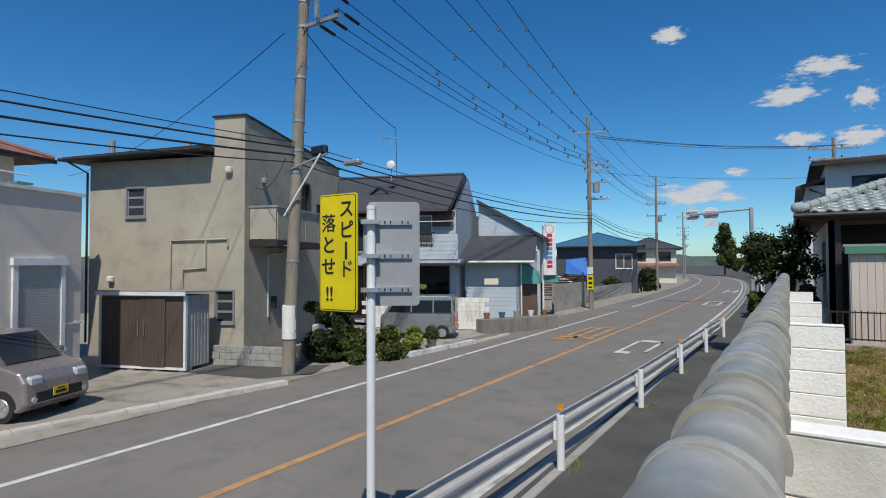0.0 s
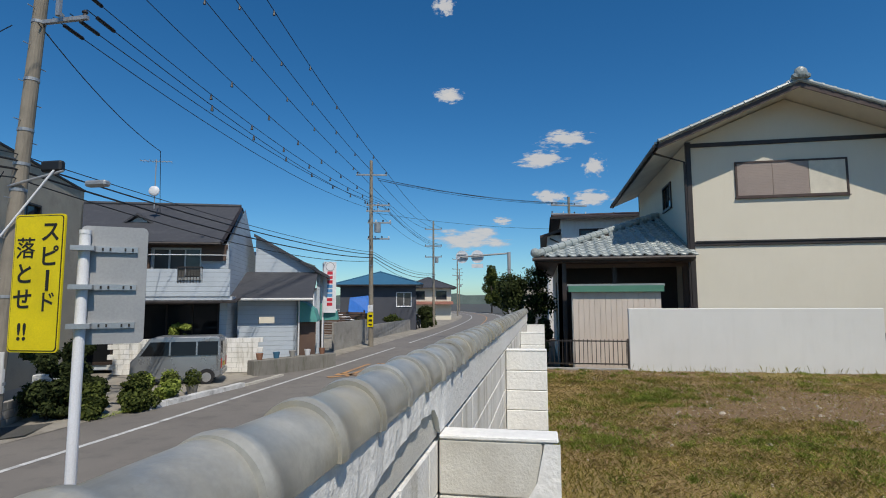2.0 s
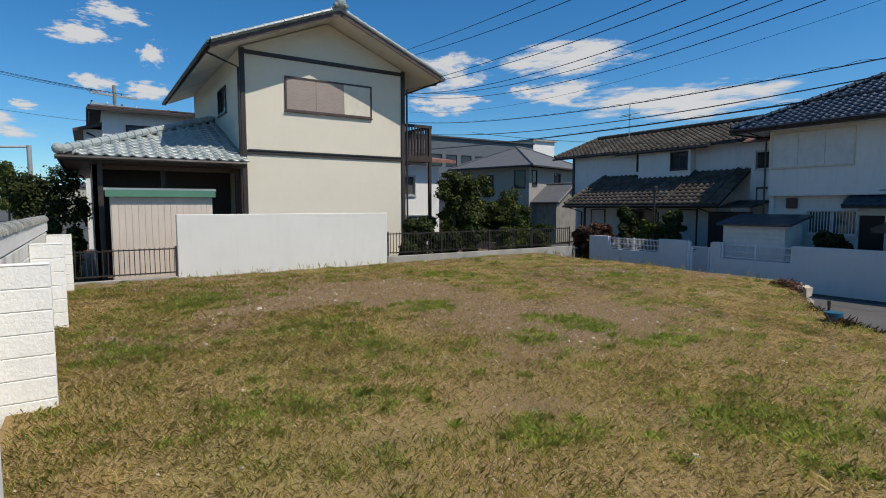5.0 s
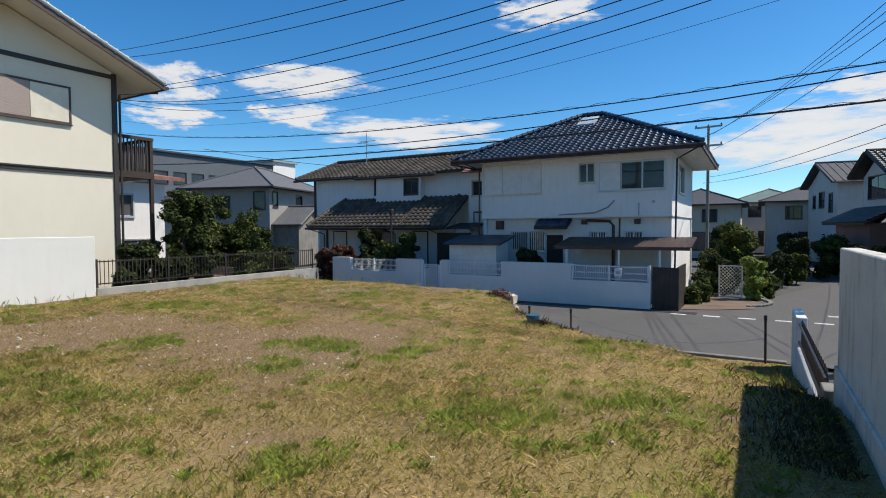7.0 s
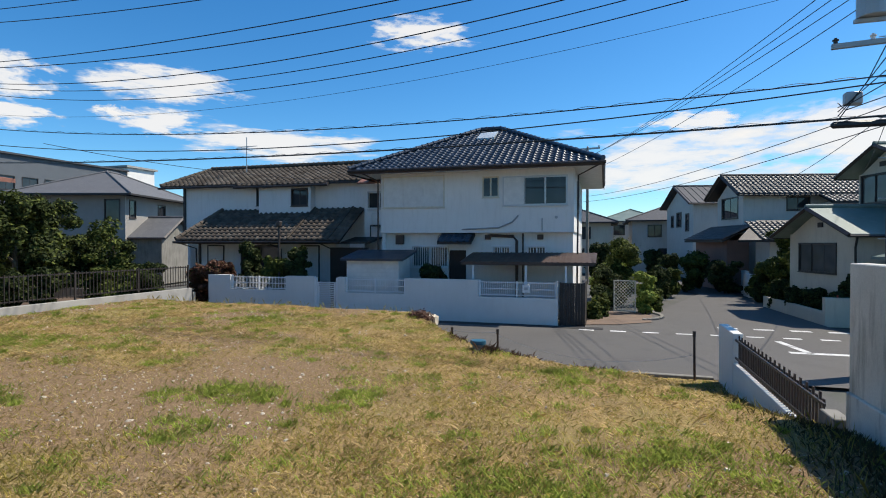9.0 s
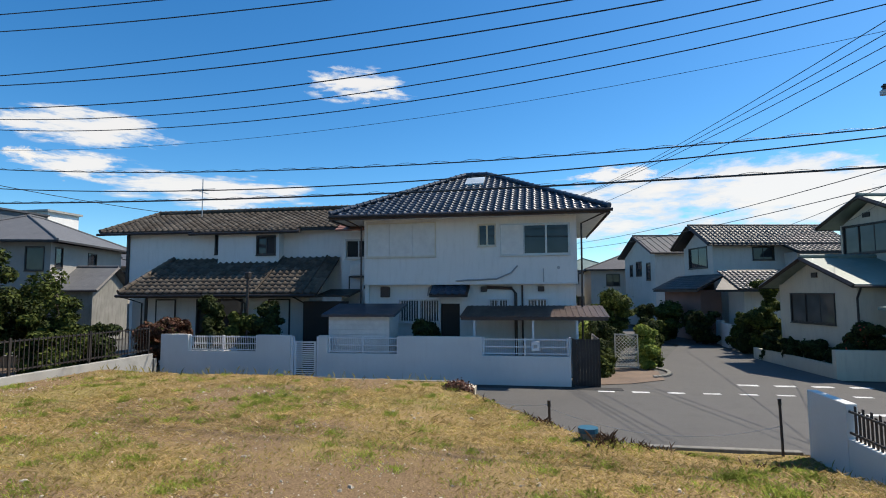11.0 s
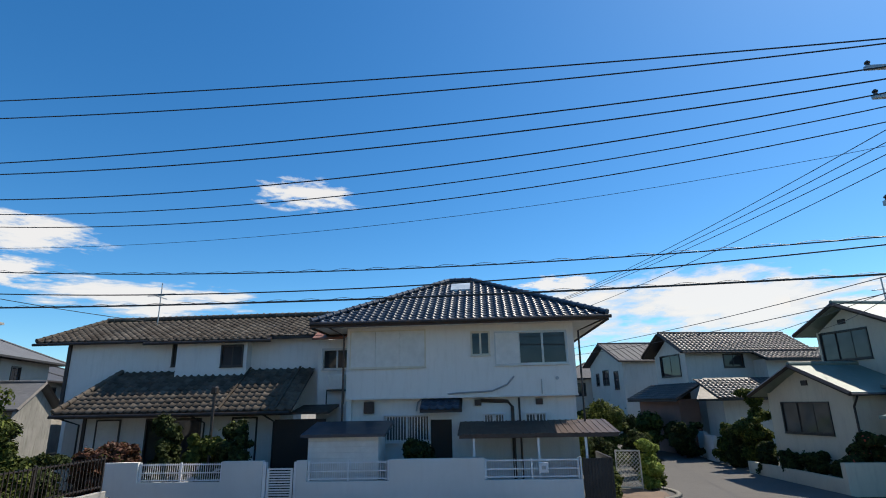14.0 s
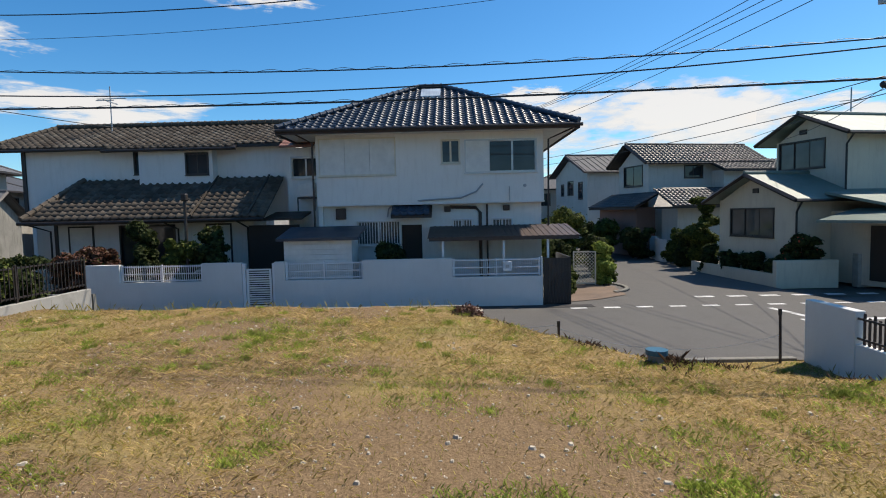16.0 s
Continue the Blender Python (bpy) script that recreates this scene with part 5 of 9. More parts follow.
# yellow warning sign and the grey back of another, on one white pole
sign = turned("road_sign", "white pole with a yellow warning board and a grey sign back", "road sign", (-3.02, 3.56, 0.05), 27)
part("pole", rod([(0, 0, 0), (0, 0, 3.42)], 0.038, 16), M["steel_white"], sign)
part("pole_cap", rod([(0, 0, 3.42), (0, 0, 3.45)], 0.041, 16), M["steel_white"], sign)
yb = part("board", plate(bmesh.new(), 0.42, 1.0, 0.03, -0.015, 0.0), M["sign_yellow"], sign, "yellow board with black Japanese lettering")
yb.matrix_basis = pose(-0.265, -0.05, 3.05, 0, 0, -26)
part("border", plate(bmesh.new(), 0.4, 0.98, 0.028, -0.018, -0.0155), M["ink_black"], yb)
part("field", plate(bmesh.new(), 0.388, 0.968, 0.026, -0.021, -0.0185), M["sign_yellow"], yb)
UP = pose(0, 0, 0, 90, 0, 0)
for k, ch in enumerate("スピ"):
    lettering(ch, 0.165, M["ink_black"], yb, pose(0.1, -0.0225, 0.36 - 0.18 * k) @ UP, "black painted letter")
part("letter_bar", boxes((0.085, 0.11, -0.025, -0.0215, -0.06, 0.09)), M["ink_black"], yb)
lettering("ド", 0.165, M["ink_black"], yb, pose(0.1, -0.0225, -0.15) @ UP, "black painted letter")
for k, ch in enumerate("落とせ"):
    lettering(ch, 0.165, M["ink_black"], yb, pose(-0.1, -0.0225, 0.24 - 0.185 * k) @ UP, "black painted letter")
lettering("!!", 0.17, M["ink_black"], yb, pose(-0.09, -0.0225, -0.36) @ UP, "black painted exclamation marks")
gb = part("sign_back", plate(bmesh.new(), 0.45, 0.9, 0.04, 0.045, 0.06), M["sign_back"], sign, "grey unpainted back of a rectangular sign")
gb.matrix_basis = pose(0.19, 0.02, 3.04, 0, 0, 8)
for z in (0.27, -0.02, -0.31):
    ch = part("channel", boxes((-0.18, 0.16, 0.02, 0.045, z - 0.022, z + 0.022)), M["alu"], gb)
    part("clamp", boxes((-0.27, -0.12, -0.07, 0.03, z - 0.018, z + 0.018)), M["alu"], gb)
    for x in (-0.08, -0.03, 0.07, 0.12):
        part("bolt", boxes((x, x + 0.012, 0.012, 0.02, z - 0.012, z + 0.012)), M["alu_dark"], gb)


# ---- houses, in their own places ----
def roof_hip(parent, u0, u1, v0, v1, z, rise, mat, over=0.5, th=0.12, name="roof"):
    a, b, c, d = u0 - over, u1 + over, v0 - over, v1 + over
    w, l = b - a, d - c
    if w >= l:
        r0, r1 = (a + l / 2, (c + d) / 2), (b - l / 2, (c + d) / 2)
        fs = [[(a, c, z), (b, c, z), (*r1, z + rise), (*r0, z + rise)], [(b, d, z), (a, d, z), (*r0, z + rise), (*r1, z + rise)],
              [(a, d, z), (a, c, z), (*r0, z + rise)], [(b, c, z), (b, d, z), (*r1, z + rise)]]
    else:
        r0, r1 = ((a + b) / 2, c + w / 2), ((a + b) / 2, d - w / 2)
        fs = [[(a, d, z), (a, c, z), (*r0, z + rise), (*r1, z + rise)], [(b, c, z), (b, d, z), (*r1, z + rise), (*r0, z + rise)],
              [(a, c, z), (b, c, z), (*r0, z + rise)], [(b, d, z), (a, d, z), (*r1, z + rise)]]
    for f in fs:
        roof = part(name, slab(f, th), mat, parent)
    bm = bmesh.new()
    tube(bm, [(*r0, z + rise + 0.04), (*r1, z + rise + 0.04)], 0.09, 8)
    for p, q in (((a, c, z), r0), ((b, d, z), r1), ((b, c, z), r1 if w >= l else r0), ((a, d, z), r0 if w >= l else r1)):
        tube(bm, [(p[0], p[1], p[2] + 0.03), (*q, z + rise + 0.03)], 0.07, 8)
    part("ridge_cap", bm, mat, parent)
    part("gutter", boxes((a - 0.08, b + 0.08, c - 0.1, c - 0.01, z - 0.14, z - 0.03), (b + 0.01, b + 0.1, c, d, z - 0.14, z - 0.03), (a - 0.1, a - 0.01, c, d, z - 0.14, z - 0.03)), M["trim_dark"], parent)


def roof_gable(parent, u0, u1, v0, v1, z, rise, mat, along="u", over=0.5, th=0.12, edge="trim_dark"):
    a, b, c, d = u0 - over, u1 + over, v0 - over, v1 + over
    if along == "u":
        m = (c + d) / 2
        fs = [[(a, c, z), (b, c, z), (b, m, z + rise), (a, m, z + rise)], [(b, d, z), (a, d, z), (a, m, z + rise), (b, m, z + rise)]]
        r = [(a, m, z + rise + 0.03), (b, m, z + rise + 0.03)]
    else:
        m = (a + b) / 2
        fs = [[(a, d, z), (a, c, z), (m, c, z + rise), (m, d, z + rise)], [(b, c, z), (b, d, z), (m, d, z + rise), (m, c, z + rise)]]
        r = [(m, c, z + rise + 0.03), (m, d, z + rise + 0.03)]
    for f in fs:
        rf = part("roof", slab(f, th), mat, parent)
        for p, q in ((f[1], f[2]), (f[0], f[3])):
            bm = bmesh.new()
            tube(bm, [(p[0], p[1], p[2] - 0.06), (q[0], q[1], q[2] - 0.06)], 0.09, 4)
            part("bargeboard", bm, M[edge], rf)
        part("gutter", rod([(f[0][0], f[0][1], z - 0.08), (f[1][0], f[1][1], z - 0.08)], 0.06, 6), M["trim_dark"], rf)
    part("ridge_cap", rod(r, 0.09, 8), mat, parent)


def shell(parent, u0, u1, v0, v1, z0, z1, mat, wins=(), gable=None, rise=0.0, backs=True):
    """Four walls with windows given as (side, a, b, z0, z1, cols, frame, pane). Sides: s, e, n, w."""
    S = {"s": ("y", v0, 1, u0, u1), "n": ("y", v1, -1, u0, u1), "e": ("x", u1, -1, v0 + 0.16, v1 - 0.16), "w": ("x", u0, 1, v0 + 0.16, v1 - 0.16)}
    for k, (ax, at, inward, a, b) in S.items():
        holes = [w[1:5] for w in wins if w[0] == k]
        top = None
        if gable and k in gable:
            top = [(a, z1), (b, z1), ((a + b) / 2, z1 + rise)]
        part("wall", wall(ax, at, inward, a, b, z0, z1, holes, 0.16, top), mat, parent)
        for w in wins:
            if w[0] == k:
                window(parent, ax, at, -inward, *w[1:5], cols=w[5] if len(w) > 5 else 2, frame_mat=w[6] if len(w) > 6 else "alu_dark", pane_mat=w[7] if len(w) > 7 else "glass",
                       rows=w[8] if len(w) > 8 else 1)


# grey stucco house
g = turned("house", "two-storey olive grey stucco house with a raised corner", "house", (-13.9, 10.5, 0.0), 20)
part("wall", wall("y", 0.0, 1, -5.65, 0, 0.4, 6.35, [(-4.2, -3.55, 4.55, 5.45), (-0.95, -0.35, 1.25, 2.2)]), M["grey_stucco"], g)
part("wall", boxes((-1.05, 0, 0.0, 0.16, 6.35, 7.55)), M["grey_stucco"], g)
part("wall", wall("x", 0.0, -1, 0.16, 7.0, 0.4, 6.6, [(3.0, 4.2, 4.75, 6.0), (4.9, 5.5, 4.5, 5.3)]), M["grey_stucco"], g)
bm = bmesh.new()
prism(bm, [(0.16, 6.6), (7.0, 6.6), (7.0, 7.05), (0.16, 7.55)], "x", -0.16, 0.0)
part("parapet", bm, M["grey_stucco"], g)
part("parapet", boxes((-1.05, -0.9, 0.16, 6.9, 6.2, 7.5)), M["grey_stucco"], g)
part("wall", boxes((-5.65, -5.5, 0.16, 7.0, 0.4, 6.35)), M["grey_stucco"], g)
part("wall", boxes((-5.5, 0, 6.84, 7.0, 0.4, 6.6)), M["grey_stucco"], g)
part("coping", slab([(-1.1, -0.05, 7.6), (0.05, -0.05, 7.6), (0.05, 0.25, 7.6), (-1.1, 0.25, 7.6)], 0.06), M["trim_dark"], g)
part("coping", slab([(-0.22, 0.25, 7.6), (0.05, 0.25, 7.6), (0.05, 7.05, 7.12), (-0.22, 7.05, 7.12)], 0.06), M["trim_dark"], g)
part("roof", slab([(-6.2, -0.55, 6.45), (-1.06, -0.55, 6.6), (-1.06, 6.9, 6.9), (-6.2, 6.9, 6.75)], 0.14), M["trim_dark"], g)
part("gutter", rod([(-6.25, -0.6, 6.36), (-1.05, -0.6, 6.48)], 0.06), M["trim_dark"], g)
part("downpipe", rod([(-6.0, -0.5, 6.3), (-5.7, -0.06, 6.0), (-5.7, -0.06, 0.5)], 0.035), M["trim_dark"], g)
for q in ((-4.2, -3.55, 4.55, 5.45), (-0.95, -0.35, 1.25, 2.2)):
    window(g, "y", 0.0, -1, *q, cols=1, rows=3, frame_mat="steel_grey")
window(g, "x", 0.0, 1, 3.0, 4.2, 4.75, 6.0, cols=2)
window(g, "x", 0.0, 1, 4.9, 5.5, 4.5, 5.3, cols=1)
for x, z in ((-0.5, 5.85), (-4.75, 2.5)):
    hood = part("vent_hood", boxes((x - 0.1, x + 0.1, -0.16, 0.0, z - 0.05, z + 0.14), bev=0.03), M["panel_white"], g)
part("vent_hood", boxes((0, 0.14, 0.9, 1.08, 5.6, 5.78), bev=0.03), M["steel_grey"], g)
bal = part("balcony", boxes((0.0, 0.95, 0.25, 3.9, 3.55, 3.75)), M["trim_dark"], g)
for i in range(4):
    y0 = 0.3 + i * 0.9
    part("panel", boxes((0.9, 0.93, y0 + 0.03, y0 + 0.86, 3.78, 4.75)), M["grey_stucco"], bal)
part("panel", boxes((0.02, 0.9, 0.26, 0.29, 3.78, 4.75)), M["grey_stucco"], bal)
part("top_rail", boxes((0.0, 0.97, 0.23, 0.3, 4.75, 4.81), (0.88, 0.97, 0.3, 3.9, 4.75, 4.81)), M["steel_grey"], bal)
for pts in ([(-2.55, -0.04, 0.5), (-2.55, -0.04, 3.75), (-0.55, -0.04, 3.78), (-0.55, -0.04, 3.55)], [(-2.1, -0.04, 2.2), (-2.1, -0.04, 2.85), (-1.3, -0.04, 2.9), (-1.3, -0.04, 3.74)]):
    part("conduit", rod(pts, 0.035), M["grey_stucco"], g)
part("meter_box", boxes((0.0, 0.12, 1.5, 1.72, 1.55, 1.95), bev=0.02), M["glass"], g)
part("conduit", rod([(0.03, 1.3, 1.3), (0.03, 1.3, 3.3), (0.03, 2.2, 3.4), (0.03, 2.2, 3.55)], 0.02), M["panel_white"], g)
part("plinth", boxes((-5.66, 0.01, -0.012, 7.0, -0.05, 0.42)), M["concrete"], g)
for x, y in ((-5.2, 0.4), (-2.9, 1.2)):
    part("flue", rod([(x, y, 6.5), (x, y, 7.15)], 0.09, 10), M["steel_grey"], g)
# thin black sheet added as the shade in the gap beside the house
part("shadow_gap_door", boxes((-5.9, -5.66, 0.3, 0.34, 0.0, 2.7)), M["dark_room"], g)

# block plinth wall in front of it
bw = turned("block_wall", "low weathered concrete block wall before a grey house", "wall", (-14.3, 9.85, 0.0), 20)
for r in range(3):
    for k in range(6):
        x = -0.1 + k * 0.41 - (0.2 if r % 2 else 0)
        part("block", boxes((x, x + 0.4, 0, 0.12, 0.02 + r * 0.2, 0.212 + r * 0.2), bev=0.006), M["concrete"], bw)
    for k in range(8):
        y = 0.1 + k * 0.41 - (0.1 if r % 2 else 0)
        part("block", boxes((2.25, 2.37, y, y + 0.4, 0.02 + r * 0.2, 0.212 + r * 0.2), bev=0.006), M["concrete"], bw)

# storage shed
s = turned("storage_shed", "brown metal storage shed with white frame and flat roof", "shed", (-16.6, 7.7, 0.05), 20)
part("body", boxes((0.04, 2.8, 0.04, 1.0, 0.1, 2.1)), M["sign_back"], s)
for x0, x1, d in ((0.07, 0.72, 0.0), (0.66, 1.46, -0.025), (1.42, 2.2, -0.045), (2.16, 2.77, 0.0)):
    dr = part("door", boxes((x0, x1, d - 0.012, d + 0.03, 0.14, 2.05), bev=0.006), M["shed_brown"], s)
    n = int((x1 - x0) / 0.11)
    for i in range(1, n):
        x = x0 + (x1 - x0) * i / n
        part("rib", boxes((x - 0.006, x + 0.006, d - 0.017, d - 0.012, 0.16, 2.03)), M["shed_brown"], dr)
    if d < -0.01:
        hx = x1 - 0.14 if d > -0.04 else x0 + 0.12
        part("handle", boxes((hx - 0.02, hx + 0.02, d - 0.05, d - 0.018, 0.95, 1.4), bev=0.01), M["chrome"], dr)
part("frame", boxes((0.0, 0.07, -0.03, 0.05, 0.06, 2.1), (2.77, 2.84, -0.03, 0.05, 0.06, 2.1), (0.07, 2.77, -0.03, 0.05, 0.06, 0.13)), M["sign_white"], s)
part("roof", slab([(-0.06, -0.12, 2.24), (2.9, -0.12, 2.24), (2.9, 1.1, 2.19), (-0.06, 1.1, 2.19)], 0.05), M["alu"], s)
part("fascia", boxes((-0.06, 2.9, -0.13, -0.1, 2.1, 2.2)), M["sign_white"], s)
for i in range(7):
    y = 0.1 + i * 0.14
    part("side_rib", boxes((2.8, 2.815, y, y + 0.07, 0.12, 2.1)), M["sign_back"], s)
for x in (0.15, 0.95, 1.75, 2.6):
    part("footing_block", boxes((x, x + 0.2, 0.0, 0.3, 0.0, 0.1)), M["concrete"], s)

# pale house with a roller shutter
p = turned("house", "pale siding house with a roof terrace and closed roller shutter", "house", (-15.0, 6.5, 0.0), 20)
part("wall", wall("x", 0.0, -1, -7.0, 0.0, 0.35, 4.72, [(-1.65, -0.55, 1.0, 3.0)]), M["siding_white"], p)
part("wall", wall("y", 0.0, -1, -7.0, -0.16, 0.35, 4.72), M["siding_white"], p)
part("foundation", boxes((-6.9, 0.03, -7.0, 0.03, -0.05, 0.36)), M["concrete"], p)
part("coping", boxes((-0.2, 0.06, -7.0, 0.06, 4.72, 4.8), (-7.0, -0.2, -0.2, 0.06, 4.72, 4.8)), M["panel_white"], p)
part("water_table", boxes((0.0, 0.035, -0.5, 0.03, 1.55, 1.6), (0.0, 0.03, -7.0, 0.03, 0.62, 0.66)), M["sign_white"], p)
sh = part("shutter_frame", boxes((-0.02, 0.06, -1.75, -1.63, 0.95, 3.1), (-0.02, 0.06, -0.57, -0.47, 0.95, 3.1), (-0.02, 0.1, -1.78, -0.44, 3.0, 3.16), (-0.02, 0.07, -1.78, -0.44, 0.92, 1.0)), M["sign_white"], p)
for i in range(33):
    z = 1.01 + i * 0.06
    part("slat", boxes((0.0, 0.018, -1.63, -0.57, z, z + 0.054)), M["sign_back"], sh)
part("terrace", boxes((-6.8, -0.2, -6.8, -0.2, 4.3, 4.4)), M["concrete"], p)
shell(p, -8.0, -3.1, -6.5, 0.75, 4.4, 6.0, M["white_house"], [("e", -3.4, -1.4, 4.5, 5.8, 2, "alu")])
roof_hip(p, -8.0, -3.1, -6.5, 0.75, 6.05, 1.2, M["roof_rust"], 0.65)
part("support_wall", boxes((-8.0, -3.1, 0.0, 0.75, 0.0, 4.4)), M["white_house"], p)
part("drying_pole", rod([(-1.2, -3.6, 5.3), (-1.2, -0.4, 5.25)], 0.02), M["steel_white"], p)
for y in (-0.6, -1.5):
    part("hanger", boxes((-1.35, -1.05, y - 0.2, y + 0.2, 5.0, 5.05)), M["teal"], p)


# ---- vehicles ----
def car(name, label, at, turn, side, glass_line, width, wheels, mat, plate_mat, roof_in=0.12, nose=None, r=0.28, van=False):
    """side: outline of the body seen from its side, (x, z), front to the right; glass_line: outline of the glazed upper part."""
    c = turned(name, label, "car", at, turn, "parked vehicles")
    w = width / 2
    bm = bmesh.new()
    rows = []
    zmax = max(z for _, z in side)
    zw = min(z for _, z in glass_line)
    for y, sx in ((-w, 0), (-w + 0.05, 1), (w - 0.05, 1), (w, 0)):
        ring = []
        for x, z in side:
            inw = roof_in * max(0.0, (z - zw)) / max(zmax - zw, 0.01) * (1 if y > 0 else -1)
            k = 0.965 if sx == 0 else 1.0
            cx = sum(a for a, _ in side) / len(side)
            ring.append(bm.verts.new((cx + (x - cx) * k, y - inw, z if sx else z * 0.985 + 0.01)))
        rows.append(ring)
    n = len(side)
    for a, b in zip(rows, rows[1:]):
        for i in range(n):
            bm.faces.new((a[i], a[(i + 1) % n], b[(i + 1) % n], b[i]))
    bm.faces.new(rows[0][::-1])
    bm.faces.new(rows[-1])
    bmesh.ops.recalc_face_normals(bm, faces=bm.faces)
    body = part("body", bm, mat, c)
    mod = body.modifiers.new("bevel", "BEVEL")
    mod.width, mod.segments, mod.limit_method, mod.angle_limit = 0.035, 2, "ANGLE", radians(25)
    for wx in wheels:
        for s in (-1, 1):
            bm = bmesh.new()
            bmesh.ops.create_cone(bm, cap_ends=True, segments=28, radius1=r, radius2=r, depth=0.16, matrix=Matrix.Translation((wx, s * (w - 0.07), r)) @ Matrix.Rotation(radians(90), 4, "X"))
            wh = part("wheel", bm, M["rubber"], c)
            bm = bmesh.new()
            bmesh.ops.create_cone(bm, cap_ends=True, segments=24, radius1=r * 0.66, radius2=r * 0.6, depth=0.02, matrix=Matrix.Translation((wx, s * (w + 0.015), r)) @ Matrix.Rotation(radians(90), 4, "X"))
            for q in range(7):
                t = Matrix.Translation((wx, s * (w + 0.03), r)) @ Matrix.Rotation(q * 2 * math.pi / 7, 4, "Y")
                bmesh.ops.create_cube(bm, size=1, matrix=t @ Matrix.Translation((0, 0, r * 0.32)) @ Matrix.Diagonal((0.03, 0.02, r * 0.55, 1)))
            part("rim", bm, M["alu"], wh)
            arch = [(wx + (r + 0.05) * math.cos(a), r + (r + 0.05) * math.sin(a)) for a in [math.pi * k / 10 for k in range(11)]]
            part("wheel_arch", prism(bmesh.new(), arch, "y", *sorted((s * (w - 0.18), s * (w + 0.004)))), M["rubber"], c)
    # side glass in panes, set 4 mm proud of the body
    xs = sorted(x for x, _ in glass_line)
    for s in (-1, 1):
        k = len(glass_line)
        bm = bmesh.new()
        vs = []
        for x, z in glass_line:
            inw = roof_in * (z - zw) / max(zmax - zw, 0.01)
            vs.append(bm.verts.new((x, s * (w + 0.004 - inw), z)))
        bm.faces.new(vs if s < 0 else vs[::-1])
        part("side_glass", bm, M["glass_dark"], c)
        for px in nose["pillars"]:
            zt = max(z for _, z in glass_line)
            bm = bmesh.new()
            q = [(px - 0.03, zw), (px + 0.03, zw), (px + 0.03, zt), (px - 0.03, zt)]
            bm.faces.new([bm.verts.new((x, s * (w + 0.009 - roof_in * (z - zw) / max(zmax - zw, 0.01)), z)) for x, z in q])
            part("pillar", bm, mat, c)
    return c, w


silver = surface("car_paint_beige", (0.36, 0.32, 0.31), (0.33, 0.29, 0.28), rough=0.28, metal=0.55, bumps=0.02)
grey_paint = surface("car_paint_grey", (0.33, 0.34, 0.34), (0.3, 0.31, 0.31), rough=0.3, metal=0.5, bumps=0.02)
white_paint = surface("car_paint_white", (0.78, 0.78, 0.77), (0.75, 0.75, 0.74), rough=0.3, bumps=0.02)
kei_side = [(-1.68, 0.3), (-1.7, 0.9), (-1.62, 1.1), (-1.5, 1.5), (-1.3, 1.6), (0.3, 1.62), (0.55, 1.58), (1.08, 1.06), (1.55, 0.93), (1.68, 0.75), (1.7, 0.35), (1.55, 0.2), (-1.55, 0.2)]
kei_glass = [(-1.4, 1.05), (0.98, 1.05), (0.5, 1.5), (-1.3, 1.5)]
kei, kw = car("car", "small beige silver car parked on a concrete forecourt", (-13.75, 4.3, 0.05), 22, kei_side, kei_glass, 1.47, (-1.12, 1.18), silver, "plate_yellow", nose={"pillars": (-0.5, 0.35)})
part("windscreen", slab([(1.1, -0.6, 1.075), (1.1, 0.6, 1.075), (0.58, 0.53, 1.585), (0.58, -0.53, 1.585)], 0.006), M["glass"], kei)
for s in (-1, 1):
    part("headlight", boxes((1.52, 1.71, s * 0.5 - 0.15, s * 0.5 + 0.15, 0.68, 0.86), bev=0.04), M["lamp_glass"], kei)
    part("fog_lamp", rod([(1.69, s * 0.55, 0.42), (1.72, s * 0.55, 0.42)], 0.05, 12), M["lamp_glass"], kei)
    part("mirror", boxes((0.75, 0.88, s * 0.82 - 0.09, s * 0.82 + 0.09, 1.08, 1.22), bev=0.03), silver, kei)
part("grille", boxes((1.69, 1.712, -0.5, 0.5, 0.36, 0.55)), M["rubber"], kei)
part("number_plate", boxes((1.712, 1.725, -0.165, 0.165, 0.42, 0.585)), M["plate_yellow"], kei, "yellow number plate with plain bars")
part("plate_bar", boxes((1.725, 1.728, -0.12, 0.12, 0.45, 0.51), (1.725, 1.728, -0.08, 0.08, 0.535, 0.56)), M["ink_black"], kei)

van_side = [(-1.68, 0.32), (-1.7, 1.0), (-1.64, 1.8), (-1.5, 1.88), (0.8, 1.88), (1.05, 1.8), (1.5, 1.12), (1.68, 0.95), (1.7, 0.4), (1.6, 0.25), (-1.6, 0.25)]
van_glass = [(-1.55, 1.15), (1.32, 1.15), (0.98, 1.68), (-1.55, 1.68)]
van, vw = car("van", "silver grey boxy van parked beside potted plants", (-12.7, 18.0, 0.05), 205, van_side, van_glass, 1.47, (-1.15, 1.2), grey_paint, "plate_yellow", 0.07, nose={"pillars": (-0.75, 0.25)})
part("rear_glass", boxes((-1.712, -1.695, -0.58, 0.58, 1.2, 1.68)), M["glass_dark"], van)
van.matrix_basis = van.matrix_basis @ Matrix.Diagonal((0.88, 0.9, 0.9, 1))
part("rear_bumper", boxes((-1.76, -1.66, -0.72, 0.72, 0.34, 0.55), bev=0.03), grey_paint, van)
part("number_plate", boxes((-1.73, -1.715, -0.165, 0.165, 0.66, 0.82)), M["plate_yellow"], van)
for s in (-1, 1):
    part("tail_lamp", boxes((-1.715, -1.68, s * 0.66 - 0.05, s * 0.66 + 0.05, 0.62, 1.0)), M["tail_red"], van)
